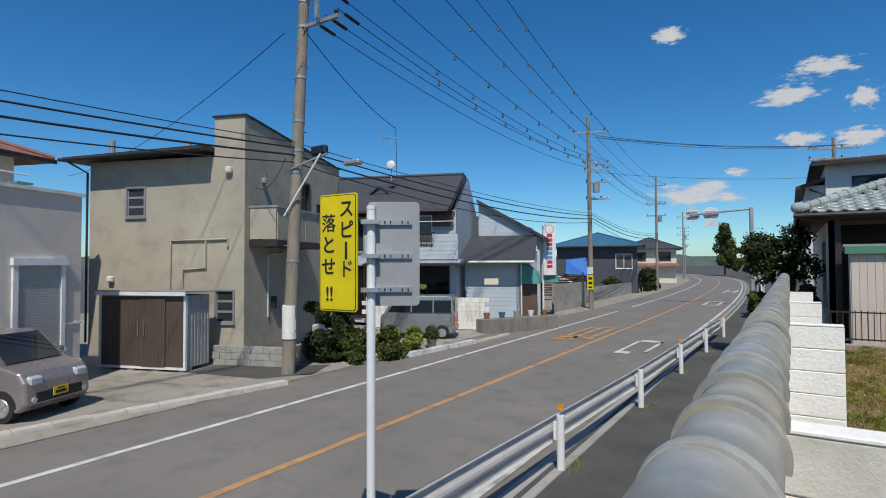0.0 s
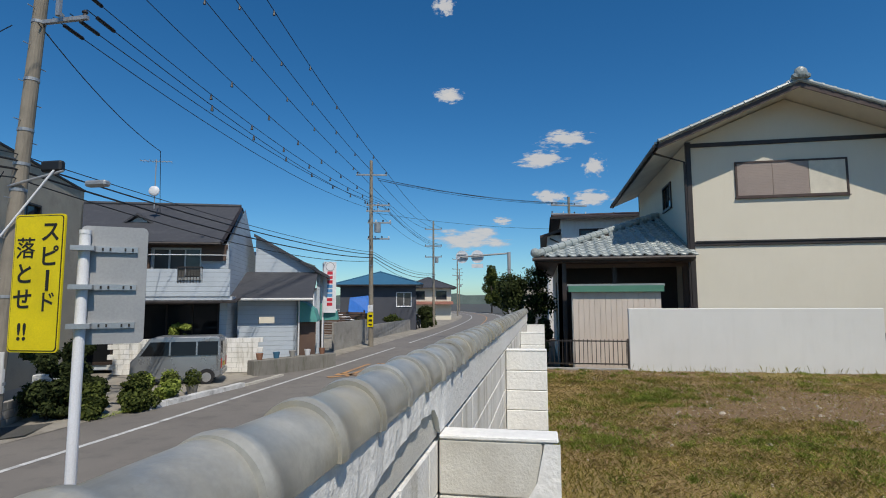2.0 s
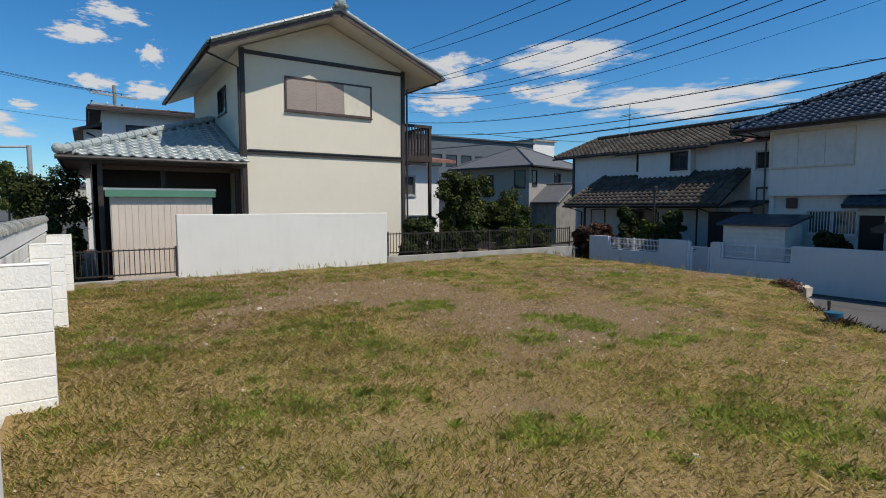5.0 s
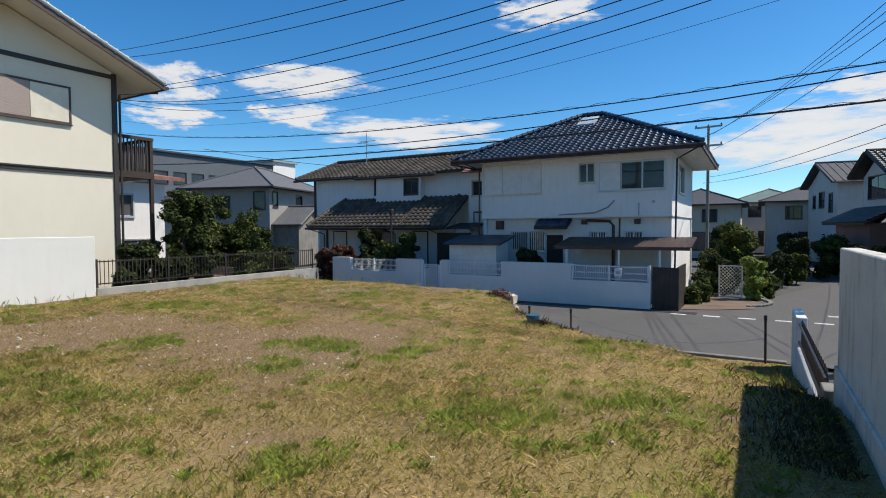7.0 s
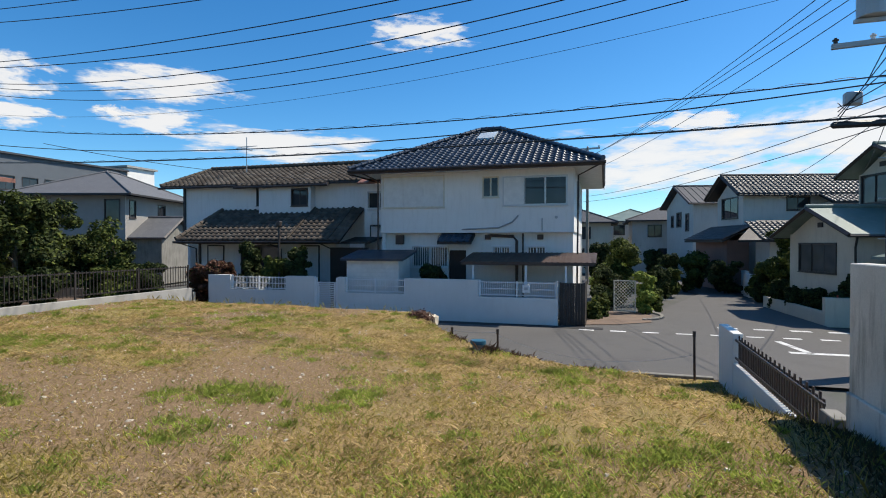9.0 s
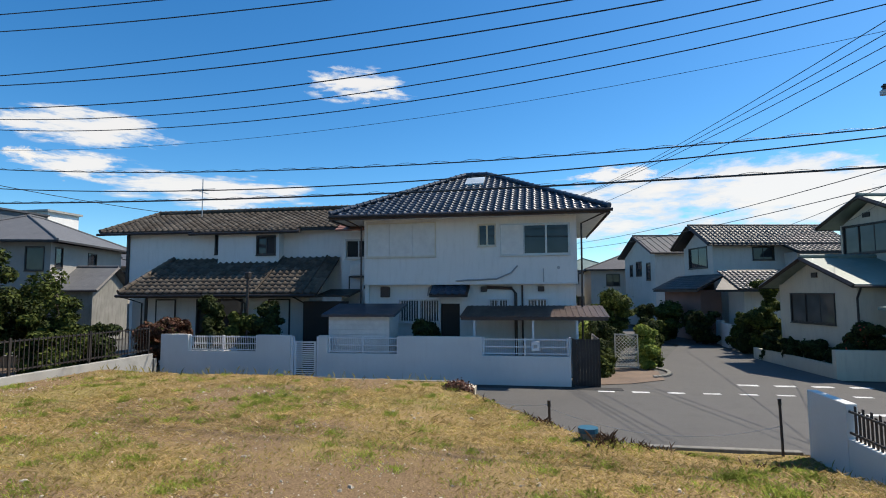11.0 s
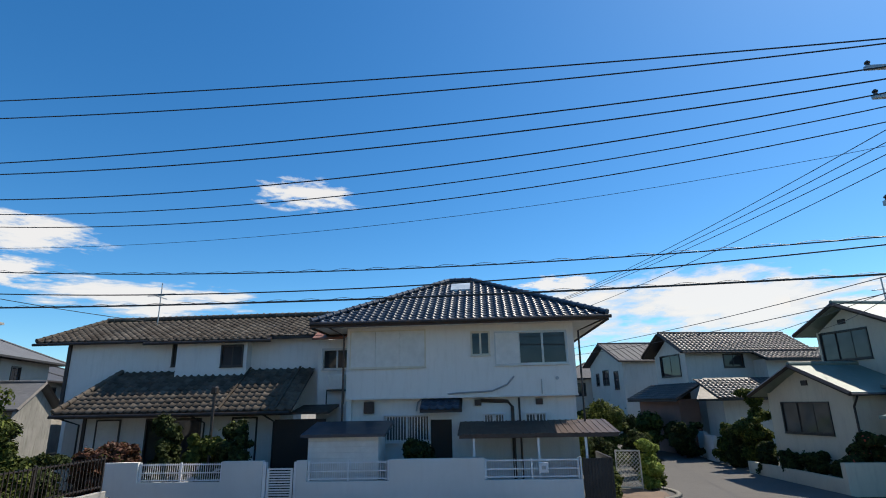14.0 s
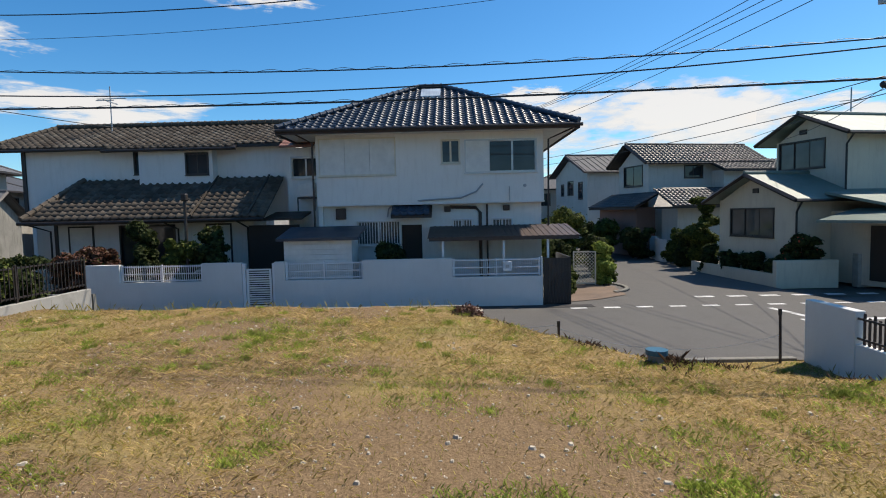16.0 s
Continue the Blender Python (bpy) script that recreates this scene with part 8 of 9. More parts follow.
acu = turned("air_conditioner", "white outdoor air conditioner unit by a house wall", "air conditioner", (-13.0, 13.0, 0.25), 20)
part("case", boxes((-0.4, 0.4, -0.15, 0.15, 0.1, 0.75), bev=0.02), M["panel_white"], acu)
part("grille", rod([(-0.1, -0.155, 0.42), (-0.1, -0.17, 0.42)], 0.24, 20), M["sign_back"], acu)
part("stand", boxes((-0.38, -0.3, -0.15, 0.15, -0.25, 0.1), (0.3, 0.38, -0.15, 0.15, -0.25, 0.1)), M["concrete"], acu)
for k, (x, y, h, r, m, c) in enumerate(((-12.2, 136, 11.5, 3.2, "leaf_mid", 9000), (0.5, 104, 4.4, 2.2, "leaf_mid", 6000), (3.5, 108, 5.0, 2.4, "leaf_dark", 6000), (-6.5, 128, 6.0, 3.0, "leaf_mid", 6000), (7.5, 72, 5.0, 2.4, "leaf_dark", 5000), (3.0, 92, 4.5, 2.0, "leaf_dark", 4500))):
    bl = []
    rnd = random.Random(200 + k)
    for i in range(16):
        t = i / 15
        a = rnd.uniform(0, 6.28)
        rr = r * (1 - t) ** 0.7 * 0.7 if k == 0 else r * 0.6 * rnd.uniform(0.3, 1)
        bl.append((rr * math.cos(a), rr * math.sin(a), h * (0.22 + 0.72 * t), r * 0.34, r * 0.34, h * 0.11))
    tree("tall roadside tree with a pointed green crown" if k == 0 else "dark roadside tree beyond the wall", (x, y, 0), h * 0.6, r, bl, c, 0.4 if k < 4 else 0.28, M[m], 200 + k, r=0.2, group="roadside trees")
for k, (x, y, rx, ry, h) in enumerate(((-15.2, 45.5, 1.6, 1.0, 1.8), (-14.0, 52, 0.9, 2.5, 1.6), (-12.6, 60, 0.8, 2.0, 2.6), (-13.5, 66, 0.9, 3.0, 1.6), (-17, 80, 1.2, 3.0, 2.2), (-1.5, 34, 0.5, 2.2, 1.6))):
    bush("hedge along the road further on", (x, y, 0.0), rx, ry, h, 4000, M["leaf_mid" if k % 2 else "leaf_dark"], 220 + k, 0.14, 10, "road hedges")
wf = thing("white_fence", "long low white fence beside the far road", "fence", (-2, 80, 0))
for k in range(12):
    y = 52 + k * 4.2
    wpart("panel", boxes((road_x(y) + 4.6, road_x(y) + 4.75, y, y + 4.1, 0.05, 1.1)), M["white_fence"], wf)
ms = thing("mirror_sign", "two small round road signs on a white pole", "road sign", (-2.3, 62, 0))
wpart("pole", rod([(-2.6, 60, 0), (-2.6, 60, 3.4)], 0.04), M["steel_white"], ms)
for z in (3.1, 2.55, 2.1):
    bm = bmesh.new()
    bmesh.ops.create_cone(bm, cap_ends=True, segments=24, radius1=0.3, radius2=0.3, depth=0.03, matrix=Matrix.Translation((-2.6, 59.93, z)) @ Matrix.Rotation(radians(90), 4, "X"))
    wpart("sign_disc", bm, M["sign_back"], ms)
# tall plain buildings far off beyond the wall's end
for k, (x, y, w, z) in enumerate(((6, 60, 10, 7.5), (12, 100, 14, 10), (22, 130, 16, 11))):
    fb = turned("building", "distant plain building behind trees", "building", (x, y, 0), 5, "far buildings")
    shell(fb, 0, w, 0, 9, 0, z, M["concrete"] if k else surface("brown_panel", (0.2, 0.16, 0.14), rough=0.8), [("w", 1 + i * 2.4, 2.4 + i * 2.4, zz, zz + 1.3) for i in range(3) for zz in (2, 4.6) if zz + 2 < z])
    part("roof", boxes((-0.2, w + 0.2, -0.2, 9.2, z, z + 0.3)), M["concrete_dark"], fb)

# a dark line of far trees closes the horizon
bm = bmesh.new()
rows_ = []
for i in range(361):
    a = 2 * math.pi * i / 360
    hh = 11 + 5 * noise.noise((math.cos(a) * 9, math.sin(a) * 9, 0)) + 4 * noise.noise((math.cos(a) * 40, math.sin(a) * 40, 5))
    rows_.append((bm.verts.new((620 * math.cos(a), 620 * math.sin(a), -0.2)), bm.verts.new((622 * math.cos(a), 622 * math.sin(a), hh)), bm.verts.new((650 * math.cos(a), 650 * math.sin(a), hh * 0.8))))
for p_, q_ in zip(rows_, rows_[1:]):
    bm.faces.new((p_[0], q_[0], q_[1], p_[1]))
    bm.faces.new((p_[1], q_[1], q_[2], p_[2]))
struct("backdrop", bm, surface("far_trees", (0.12, 0.16, 0.14), (0.08, 0.11, 0.1), (0.3, 0.31, 0.3), 1.0, grain=0.3, blotch=0.05, bumps=0), "distant dark line of trees and roofs", "backdrop")


# ---- utility poles and cables ----
def pole(label, at, h, r=0.17, lean=(0, 0), bands=(), steps=True, mat="pole_concrete"):
    p = turned("utility_pole", label, "utility pole", at, 0, "utility poles")
    part("shaft", rod([(0, 0, -0.1), (lean[0], lean[1], h)], r, 16, r * 0.62), M[mat], p)
    for z in bands:
        rr = r + (r * 0.62 - r) * z / h
        part("band", rod([(lean[0] * z / h, lean[1] * z / h, z - 0.035), (lean[0] * z / h, lean[1] * z / h, z + 0.035)], rr + 0.012, 16), M["steel_grey"], p)
    if steps:
        k = 0
        z = 2.6
        while z < h - 1:
            s = 1 if k % 2 else -1
            part("step_bolt", rod([(lean[0] * z / h, lean[1] * z / h + s * r * 0.6, z), (lean[0] * z / h, lean[1] * z / h + s * (r + 0.13), z)], 0.012, 5), M["steel_grey"], p)
            z += 0.45
            k += 1
    return p


def crossarm(p, z, u0, u1, turn, n=3, size=0.05, double=False, off=(0, 0)):
    """A steel arm with insulators on it; u runs along the arm."""
    m = pose(off[0], off[1], z, 0, 0, turn)
    bm = boxes((u0, u1, -size, size, -size, size))
    if double:
        box(bm, u0, u1, 0.2, 0.2 + 2 * size, -size, size)
    bm.transform(m)
    arm = part("crossarm", bm, M["steel_grey"], p)
    for i in range(n):
        u = u0 + 0.08 + (u1 - u0 - 0.16) * i / max(n - 1, 1)
        bm = bmesh.new()
        bmesh.ops.create_cone(bm, cap_ends=True, segments=10, radius1=0.05, radius2=0.03, depth=0.14, matrix=m @ Matrix.Translation((u, 0, size + 0.07)))
        bmesh.ops.create_cone(bm, cap_ends=True, segments=10, radius1=0.065, radius2=0.065, depth=0.03, matrix=m @ Matrix.Translation((u, 0, size + 0.09)))
        part("insulator", bm, M["sign_white"] if i % 2 else M["alu_dark"], arm)
    return arm


def cable(points, r=0.012, label="black overhead cable strung between poles", sides=5):
    ob = mesh_object("overhead_cable", rod(points, r, sides), M["cable"])
    return tagged(ob, label, "cable", "overhead cables")


def span(a, b, sag, n=18):
    a, b = Vector(a), Vector(b)
    return [tuple(a + (b - a) * (i / n) - Vector((0, 0, sag * 4 * (i / n) * (1 - i / n)))) for i in range(n + 1)]


def spacers(pts, every, first=0.1):
    """Small dark weights that hang on a cable."""
    P = [Vector(p) for p in pts]
    n = len(P) - 1
    f = first
    out = bmesh.new()
    while f < 0.95:
        i = int(f * n)
        q = P[i].lerp(P[i + 1], f * n - i)
        bmesh.ops.create_cone(out, cap_ends=True, segments=6, radius1=0.05, radius2=0.015, depth=0.2, matrix=Matrix.Translation(q - Vector((0, 0, 0.07))))
        f += every
    return out


P1, P2, P3, P4, P0 = (-11.45, 10.06, 0), (-10.9, 34.85, 0), (-12.2, 62.3, 0), (-16.5, 108, 0), (-12.6, -16, 0)
p1 = pole("tall weathered concrete utility pole with a patched foot", P1, 15.0, 0.185, (0.5, 0.3), (1.2, 3.1, 5.5, 6.1, 6.9, 8.1, 9.5, 10.2))
crossarm(p1, 9.5, -0.3, 1.15, 0, 3, 0.045, off=(0.5, 0.19))
crossarm(p1, 10.25, -0.3, 1.2, 0, 3, 0.045, off=(0.54, 0.2))
crossarm(p1, 11.1, -0.2, 1.3, 5, 3, 0.045, off=(0.58, 0.22))
crossarm(p1, 14.4, -0.6, 2.6, -20, 4, 0.05, off=(0.76, 0.29))
part("riser", boxes((1.0, 1.1, -0.04, 0.04, 9.5, 10.3)), M["steel_grey"], p1)
part("lamp_arm", rod([(0.15, -0.1, 5.55), (0.6, 0.1, 5.75), (1.15, 0.3, 5.95)], 0.03), M["steel_grey"], p1)
part("brace", rod([(0.05, -0.2, 4.3), (1.0, 0.2, 5.95)], 0.025), M["steel_white"], p1)
part("splice_case", boxes((0.55, 1.1, 0.25, 0.42, 5.95, 6.2), bev=0.04), M["cable"], p1)
part("lamp_head", boxes((1.5, 2.05, 0.5, 0.72, 5.62, 5.76), bev=0.04), M["steel_grey"], p1)
part("notice_wrap", rod([(0.04, 0, 1.0), (0.05, 0, 1.9)], 0.192, 16), M["block_paint"], p1, "torn white paper wrapped round the foot")
p2 = pole("concrete utility pole with many brackets and small yellow notices", P2, 12.6, 0.17, (-0.1, 0), (5.4, 6.4, 8.6, 9.6))
for z, u0, u1, n in ((11.6, -1.1, 1.0, 3), (9.5, -0.4, 1.2, 3), (9.1, -0.4, 1.2, 3), (8.3, -0.3, 1.3, 4), (7.2, -0.3, 1.2, 4)):
    crossarm(p2, z, u0, u1, 15, n, 0.05)
part("transformer", rod([(0.45, -0.2, 7.6), (0.45, -0.2, 8.2)], 0.22, 14), M["steel_grey"], p2)
part("notice", boxes((-0.2, 0.2, -0.2, -0.18, 1.3, 2.25)), M["sign_yellow"], p2, "yellow notice plate with plain dark bars")
part("notice_bars", boxes((-0.12, 0.12, -0.204, -0.2, 1.4, 1.5), (-0.12, 0.12, -0.204, -0.2, 1.65, 1.8), (-0.12, 0.12, -0.204, -0.2, 1.95, 2.1)), M["ink_black"], p2)
part("notice", boxes((-0.18, 0.18, -0.2, -0.18, 2.3, 2.75)), M["sign_white"], p2)
for at, h in ((P3, 12.5), (P4, 12.5), ((-22.5, 150, 0), 12), ((-8.5, 150, 0), 10)):
    q = pole("concrete utility pole further along the road", at, h, 0.16, (0, 0), (6, 9), False)
    for z in (h - 1, h - 3, h - 4.3):
        crossarm(q, z, -1.0, 1.0, 10, 3, 0.06)
    part("transformer", rod([(0.4, -0.1, h - 5), (0.4, -0.1, h - 4.4)], 0.22, 12), M["steel_grey"], q)
p0 = pole("concrete utility pole by the road", P0, 14, 0.18, (0, 0), (6, 9), True)
pg = pole("utility pole behind a white house", (2.6, 44, 0), 11.3, 0.16, (0, 0), (6, 9), False)
for z in (10.6, 9.9):
    crossarm(pg, z, -1.5, 1.5, 20, 4, 0.06)
# high cables between the first two poles and on
HV = [(-0.9, 0.1), (0.05, 0.0), (1.0, -0.15)]
for i, (u, d) in enumerate(HV):
    a = (P1[0] + 1.75 + u * 1.25, P1[1] - 0.1 - 0.45 * u, 14.55 + 0.05 * i)
    b_ = (P2[0] + u, P2[1], 11.75)
    pts = span(a, b_, 0.5)
    cable(pts, 0.016)
    wpart("line_weights", spacers(pts, 0.14, 0.1 + 0.03 * i), M["cable"], tagged(new("line_markers"), "small dark weights hanging on a high cable", "cable weight", "cable weights"))
    cable(span(b_, (P3[0] + u, P3[1], 11.6), 0.6), 0.014)
    cable(span(a, (P0[0] + u, P0[1], 13.5), 0.6), 0.014)
for i, (u, z1, z2) in enumerate(((0.2, 9.6, 9.2), (0.65, 9.65, 9.6), (1.1, 9.7, 9.3), (0.7, 10.4, 9.7), (1.15, 11.25, 9.65))):
    a, b_ = (P1[0] + 0.5 + u, P1[1] + 0.2, z1), (P2[0] + u * 0.8, P2[1], z2)
    pts = span(a, b_, 0.65)
    cable(pts, 0.012)
    if i in (2, 3, 4):
        wpart("line_weights", spacers(pts, 0.105, 0.16 + 0.02 * i), M["cable"], tagged(new("line_markers"), "small dark weights hanging on a high cable", "cable weight", "cable weights"))
    cable([tuple(Vector(a).lerp(Vector(b_), t) - Vector((0, 0, 0.65 * 4 * t * (1 - t) - 0.0))) for t in (0.012, 0.022, 0.034)], 0.05, "dark joint sleeve on a cable")
    cable(span(b_, (P3[0] + u * 0.8, P3[1], z2), 0.6), 0.012)
for k, (z, sag, r) in enumerate(((6.15, 0.35, 0.022), (5.95, 0.45, 0.026), (5.75, 0.6, 0.016), (6.3, 0.3, 0.012))):
    a, b_, c = (P1[0] + 0.25, P1[1] - 0.1, z), (P2[0] + 0.2, P2[1], z - 0.05), (P3[0] + 0.2, P3[1], z)
    cable(span(a, b_, sag, 24), r, "thick black telephone cable")
    cable(span(b_, c, sag + 0.2), r, "thick black telephone cable")
    cable(span((P0[0] + 0.3, P0[1], z + 0.3), a, sag + 0.15, 24), r, "thick black telephone cable")
cable(span((P1[0] + 0.5, P1[1], 9.4), (-13.6, 17.6, 8.6), 0.25), 0.014, "thin service cable to a house")
cable(span((-13.6, 17.6, 8.6), (-15.0, 19.5, 6.6), 0.1), 0.012, "thin service cable to a house")
cable(span((P1[0] - 0.2, P1[1], 9.4), (-34, 14, 8.0), 0.7), 0.012, "thin service cable to a house")
cable(span((P1[0], P1[1] - 0.1, 5.9), (-13.9, 10.9, 5.4), 0.35), 0.01, "thin service cable to a house")
for u in (-0.9, -0.3, 0.3, 0.9):
    cable(span((P2[0] + 0.4, P2[1], 11.4 - 0.2 * abs(u)), (2.6 + u, 44, 10.75), 0.35), 0.013)
cable(span((P2[0], P2[1], 9.0), (2.6, 44, 8.7), 0.3), 0.011)

# cables along the side street, from a pole behind the south wall
S1, DIR = Vector((12.0, -3.3, 0)), Vector((6.0, 45.3, 0)).normalized()
sp = pole("dark weathered concrete utility pole with a transformer", (16.0, -4.65, -0.05), 11.8, 0.24, (0.05, 0), (4.9, 5.6, 6.4, 7.4), True, "pole_dark")
crossarm(sp, 10.9, -1.0, 1.0, 90, 3, 0.05)
crossarm(sp, 10.1, -1.0, 1.0, 90, 3, 0.05)
crossarm(sp, 7.45, -0.3, 1.25, 82, 3, 0.055)
part("transformer", rod([(-0.1, 0.55, 7.95), (-0.1, 0.55, 8.9)], 0.3, 16), M["steel_grey"], sp)
part("transformer_lid", rod([(-0.1, 0.55, 8.9), (-0.1, 0.55, 8.98)], 0.32, 16), M["alu_dark"], sp)
part("transformer_bracket", boxes((-0.15, -0.05, 0.15, 0.9, 7.85, 7.93)), M["steel_grey"], sp)
part("splice_case", boxes((-0.1, 0.1, 0.7, 1.05, 6.05, 6.35), bev=0.04), M["steel_grey"], sp)
part("splice_case", boxes((-0.07, 0.07, 0.2, 1.3, 5.55, 5.7), bev=0.05), M["cable"], sp)
for k in range(5):
    part("cable_loop", rod([(-0.1, 0.25, 7.4 - 0.3 * k), (-0.25, 0.7 + 0.1 * k, 6.5 - 0.15 * k), (-0.1, 1.2, 5.7 + 0.1 * k)], 0.012, 5), M["cable"], sp)
np_ = pole("concrete utility pole in the north of the side street", (17.0, 34.4, 0), 13.2, 0.18, (0, 0), (6, 9), False)
crossarm(np_, 12.6, -1.0, 1.0, 0, 3, 0.06)
crossarm(np_, 11.0, -1.0, 1.0, 0, 3, 0.06)


def street_cable(c0, c1, c2, r, off=0.0, wavy=0.0):
    pts = []
    side = Vector((DIR.y, -DIR.x, 0))
    for i in range(49):
        s = -2.0 + 44.0 * i / 48
        pts.append(tuple(S1 + DIR * s + side * off + Vector((0, 0, c0 + c1 * s + c2 * s * s))))
    return pts, cable(pts, r)


for c0, c1, c2, r, off in ((8.954, 0.0493, 0.0013, 0.014, 0), (8.955, 0.0012, 0.00248, 0.014, 0), (8.603, -0.0413, 0.00257, 0.014, 0), (8.432, -0.0694, 0.00364, 0.014, 0), (8.305, -0.127, 0.00523, 0.013, 0), (8.922, -0.137, 0.00508, 0.013, 2.0), (8.715, -0.1451, 0.0053, 0.013, 2.3), (8.42, -0.1232, 0.00411, 0.006, 3.0), (6.579, -0.0253, 0.00232, 0.017, 4.0), (6.414, -0.0558, 0.0027, 0.018, 4.0), (5.71, -0.0016, 0.00096, 0.026, 4.0)):
    pts, ob = street_cable(c0, c1, c2, r, off)
    side = Vector((DIR.y, -DIR.x, 0)) * off
    if r == 0.017 or r == 0.026:
        w = []
        for i in range(240):
            s = 38.0 * i / 239
            w.append(tuple(S1 + DIR * s + side + Vector((0.02 * math.sin(i), 0, c0 + c1 * s + c2 * s * s + 0.03 + 0.03 * math.sin(i * 1.05)))))
        cable(w, 0.006, "thin lashing wire wound round a cable", 4)
far = pole("concrete utility pole down the lane", (43.0, 2.8, 0), 10.0, 0.13, (0, 0), (6, 8), False)
crossarm(far, 9.9, -0.9, 0.9, 80, 3, 0.06)
crossarm(far, 8.6, -0.9, 0.9, 80, 3, 0.06)
for k, (z, zb) in enumerate(((9.5, 9.4), (9.25, 9.3), (9.0, 9.2), (8.75, 8.3), (6.1, 6.4), (5.7, 6.0))):
    cable(span((16.0 + 0.1 * k, -4.6 + 0.2 - 0.1 * k, z), (43.0, 2.8 + 0.3 * (k % 3) - 0.3, zb), 0.35), 0.012)
for k, (x, y, z, sx, sy, sz) in enumerate(((29.6, -9.2, 6.0, 16.0, -4.6, 6.3), (41.2, -7.5, 6.0, 16.0, -4.6, 5.9), (23.4, 11.2, 5.6, 15.5, 20.0, 6.3))):
    cable(span((sx, sy, sz), (x, y, z), 0.3), 0.01, "thin service cable to a house")


# ---- grass, straw, stones on the plot ----
HGT = np.array([v[2] for v in verts[:nx * ny]]).reshape(ny, nx)


def lot_heights(x, y):
    fx, fy = (x - X0) / (X1 - X0) * (nx - 1), (y - Y0) / (Y1 - Y0) * (ny - 1)
    i, j = np.clip(fx.astype(int), 0, nx - 2), np.clip(fy.astype(int), 0, ny - 2)
    a, b = fx - i, fy - j
    return HGT[j, i] * (1 - a) * (1 - b) + HGT[j, i + 1] * a * (1 - b) + HGT[j + 1, i] * (1 - a) * b + HGT[j + 1, i + 1] * a * b


def value_field(seed, nxv, nyv, x, y):
    """Smooth random values over the plot."""
    rs = np.random.RandomState(seed)
    g = rs.rand(nyv + 1, nxv + 1)
    fx, fy = np.clip((x - X0) / (X1 - X0), 0, 0.9999) * nxv, np.clip((y - Y0) / (Y1 - Y0), 0, 0.9999) * nyv
    i, j = fx.astype(int), fy.astype(int)
    a, b = fx - i, fy - j
    a, b = a * a * (3 - 2 * a), b * b * (3 - 2 * b)
    return g[j, i] * (1 - a) * (1 - b) + g[j, i + 1] * a * (1 - b) + g[j + 1, i] * (1 - a) * b + g[j + 1, i + 1] * a * b


def bare(x, y):
    """Where the earth lies open: a worn patch across the middle of the plot."""
    v = 0.6 * value_field(5, 7, 7, x, y) + 0.4 * value_field(6, 18, 18, x, y)
    patch = np.exp(-(((x - 7.2) / 4.6) ** 2 + ((y - 8.6) / 4.2) ** 2) ** 1.5)
    return np.clip((v + 0.36 * patch - 0.5) * 2.2, 0, 0.88)


def blades(name, x, y, length, width, lean, mat, label, seed):
    rs = np.random.RandomState(seed)
    n = len(x)
    z = lot_heights(x, y) - 0.004
    a = rs.uniform(0, 2 * np.pi, n)
    dx, dy = np.cos(a), np.sin(a)
    k = np.clip(lean + rs.normal(0, 0.18 if lean < 0.9 else 0.06, n), 0.02, 0.995)
    top = np.stack([x + dx * length * k, y + dy * length * k, z + length * np.sqrt(1 - k * k) + 0.006], 1)
    mid = np.stack([x + dx * length * k * 0.4, y + dy * length * k * 0.4, z + length * np.sqrt(1 - k * k) * 0.62 + 0.006], 1)
    sx, sy = -dy * width, dx * width
    zero = np.zeros(n)
    s = np.stack([sx, sy, zero], 1)
    b0 = np.stack([x, y, z], 1)
    vs = np.stack([b0 - s, b0 + s, mid + s * 0.8, top, mid - s * 0.8], 1).reshape(-1, 3)
    me = bpy.data.meshes.new(name)
    me.vertices.add(n * 5)
    me.vertices.foreach_set("co", vs.astype(np.float32).ravel())
    me.loops.add(n * 5)
    me.loops.foreach_set("vertex_index", np.arange(n * 5, dtype=np.int32))
    me.polygons.add(n)
    me.polygons.foreach_set("loop_start", np.arange(0, n * 5, 5, dtype=np.int32))
    me.polygons.foreach_set("loop_total", np.full(n, 5, dtype=np.int32))
    me.update()
    me.materials.append(mat)
    return tagged(new(name, me), label, "grass", kind="stuff")


rs = np.random.RandomState(11)


def scatter(n):
    return rs.uniform(0.08, 14.35, n), rs.uniform(-0.8, 14.35, n)


def near(x, y):
    return np.clip(1.25 - np.hypot(x - 4.5, y - 5.0) / 16.0, 0.35, 1.0)


# how far the ground is covered, for the colour of the earth between the blades
cover = lot_me.attributes.new("cover", "FLOAT", "POINT")
lot_xy = np.array([v[:2] for v in verts])
cover.data.foreach_set("value", (1.0 - bare(lot_xy[:, 0], lot_xy[:, 1])).astype(np.float32))


# green patches: where they lie and how wide they are
PATCHES = ((2.3, 10.8, 0.8), (3.3, 7.5, 0.55), (5.8, 8.1, 0.4), (6.9, 5.9, 0.45), (2.9, 4.6, 0.4), (3.7, 3.0, 0.4), (5.4, 2.2, 0.6), (5.6, 1.4, 0.65), (1.9, 4.9, 0.4), (7.3, 4.2, 0.4),
           (3.8, 6.3, 0.25), (7.0, 5.3, 0.35), (5.7, 5.4, 0.3), (6.4, 0.7, 0.5), (12.2, 0.4, 0.8), (13.4, 1.2, 0.7), (9.0, 2.0, 0.4), (1.0, 7.5, 0.5), (8.5, 11.5, 0.6), (11.8, 9.0, 0.5))
fields = [(np.full(n, px_), np.full(n, py_), r_) for px_, py_, r_ in PATCHES for n in (int(60 * r_ * r_) + 7,)]
cx = np.concatenate([a + rs.normal(0, 0.62 * r_, len(a)) for a, _, r_ in fields])
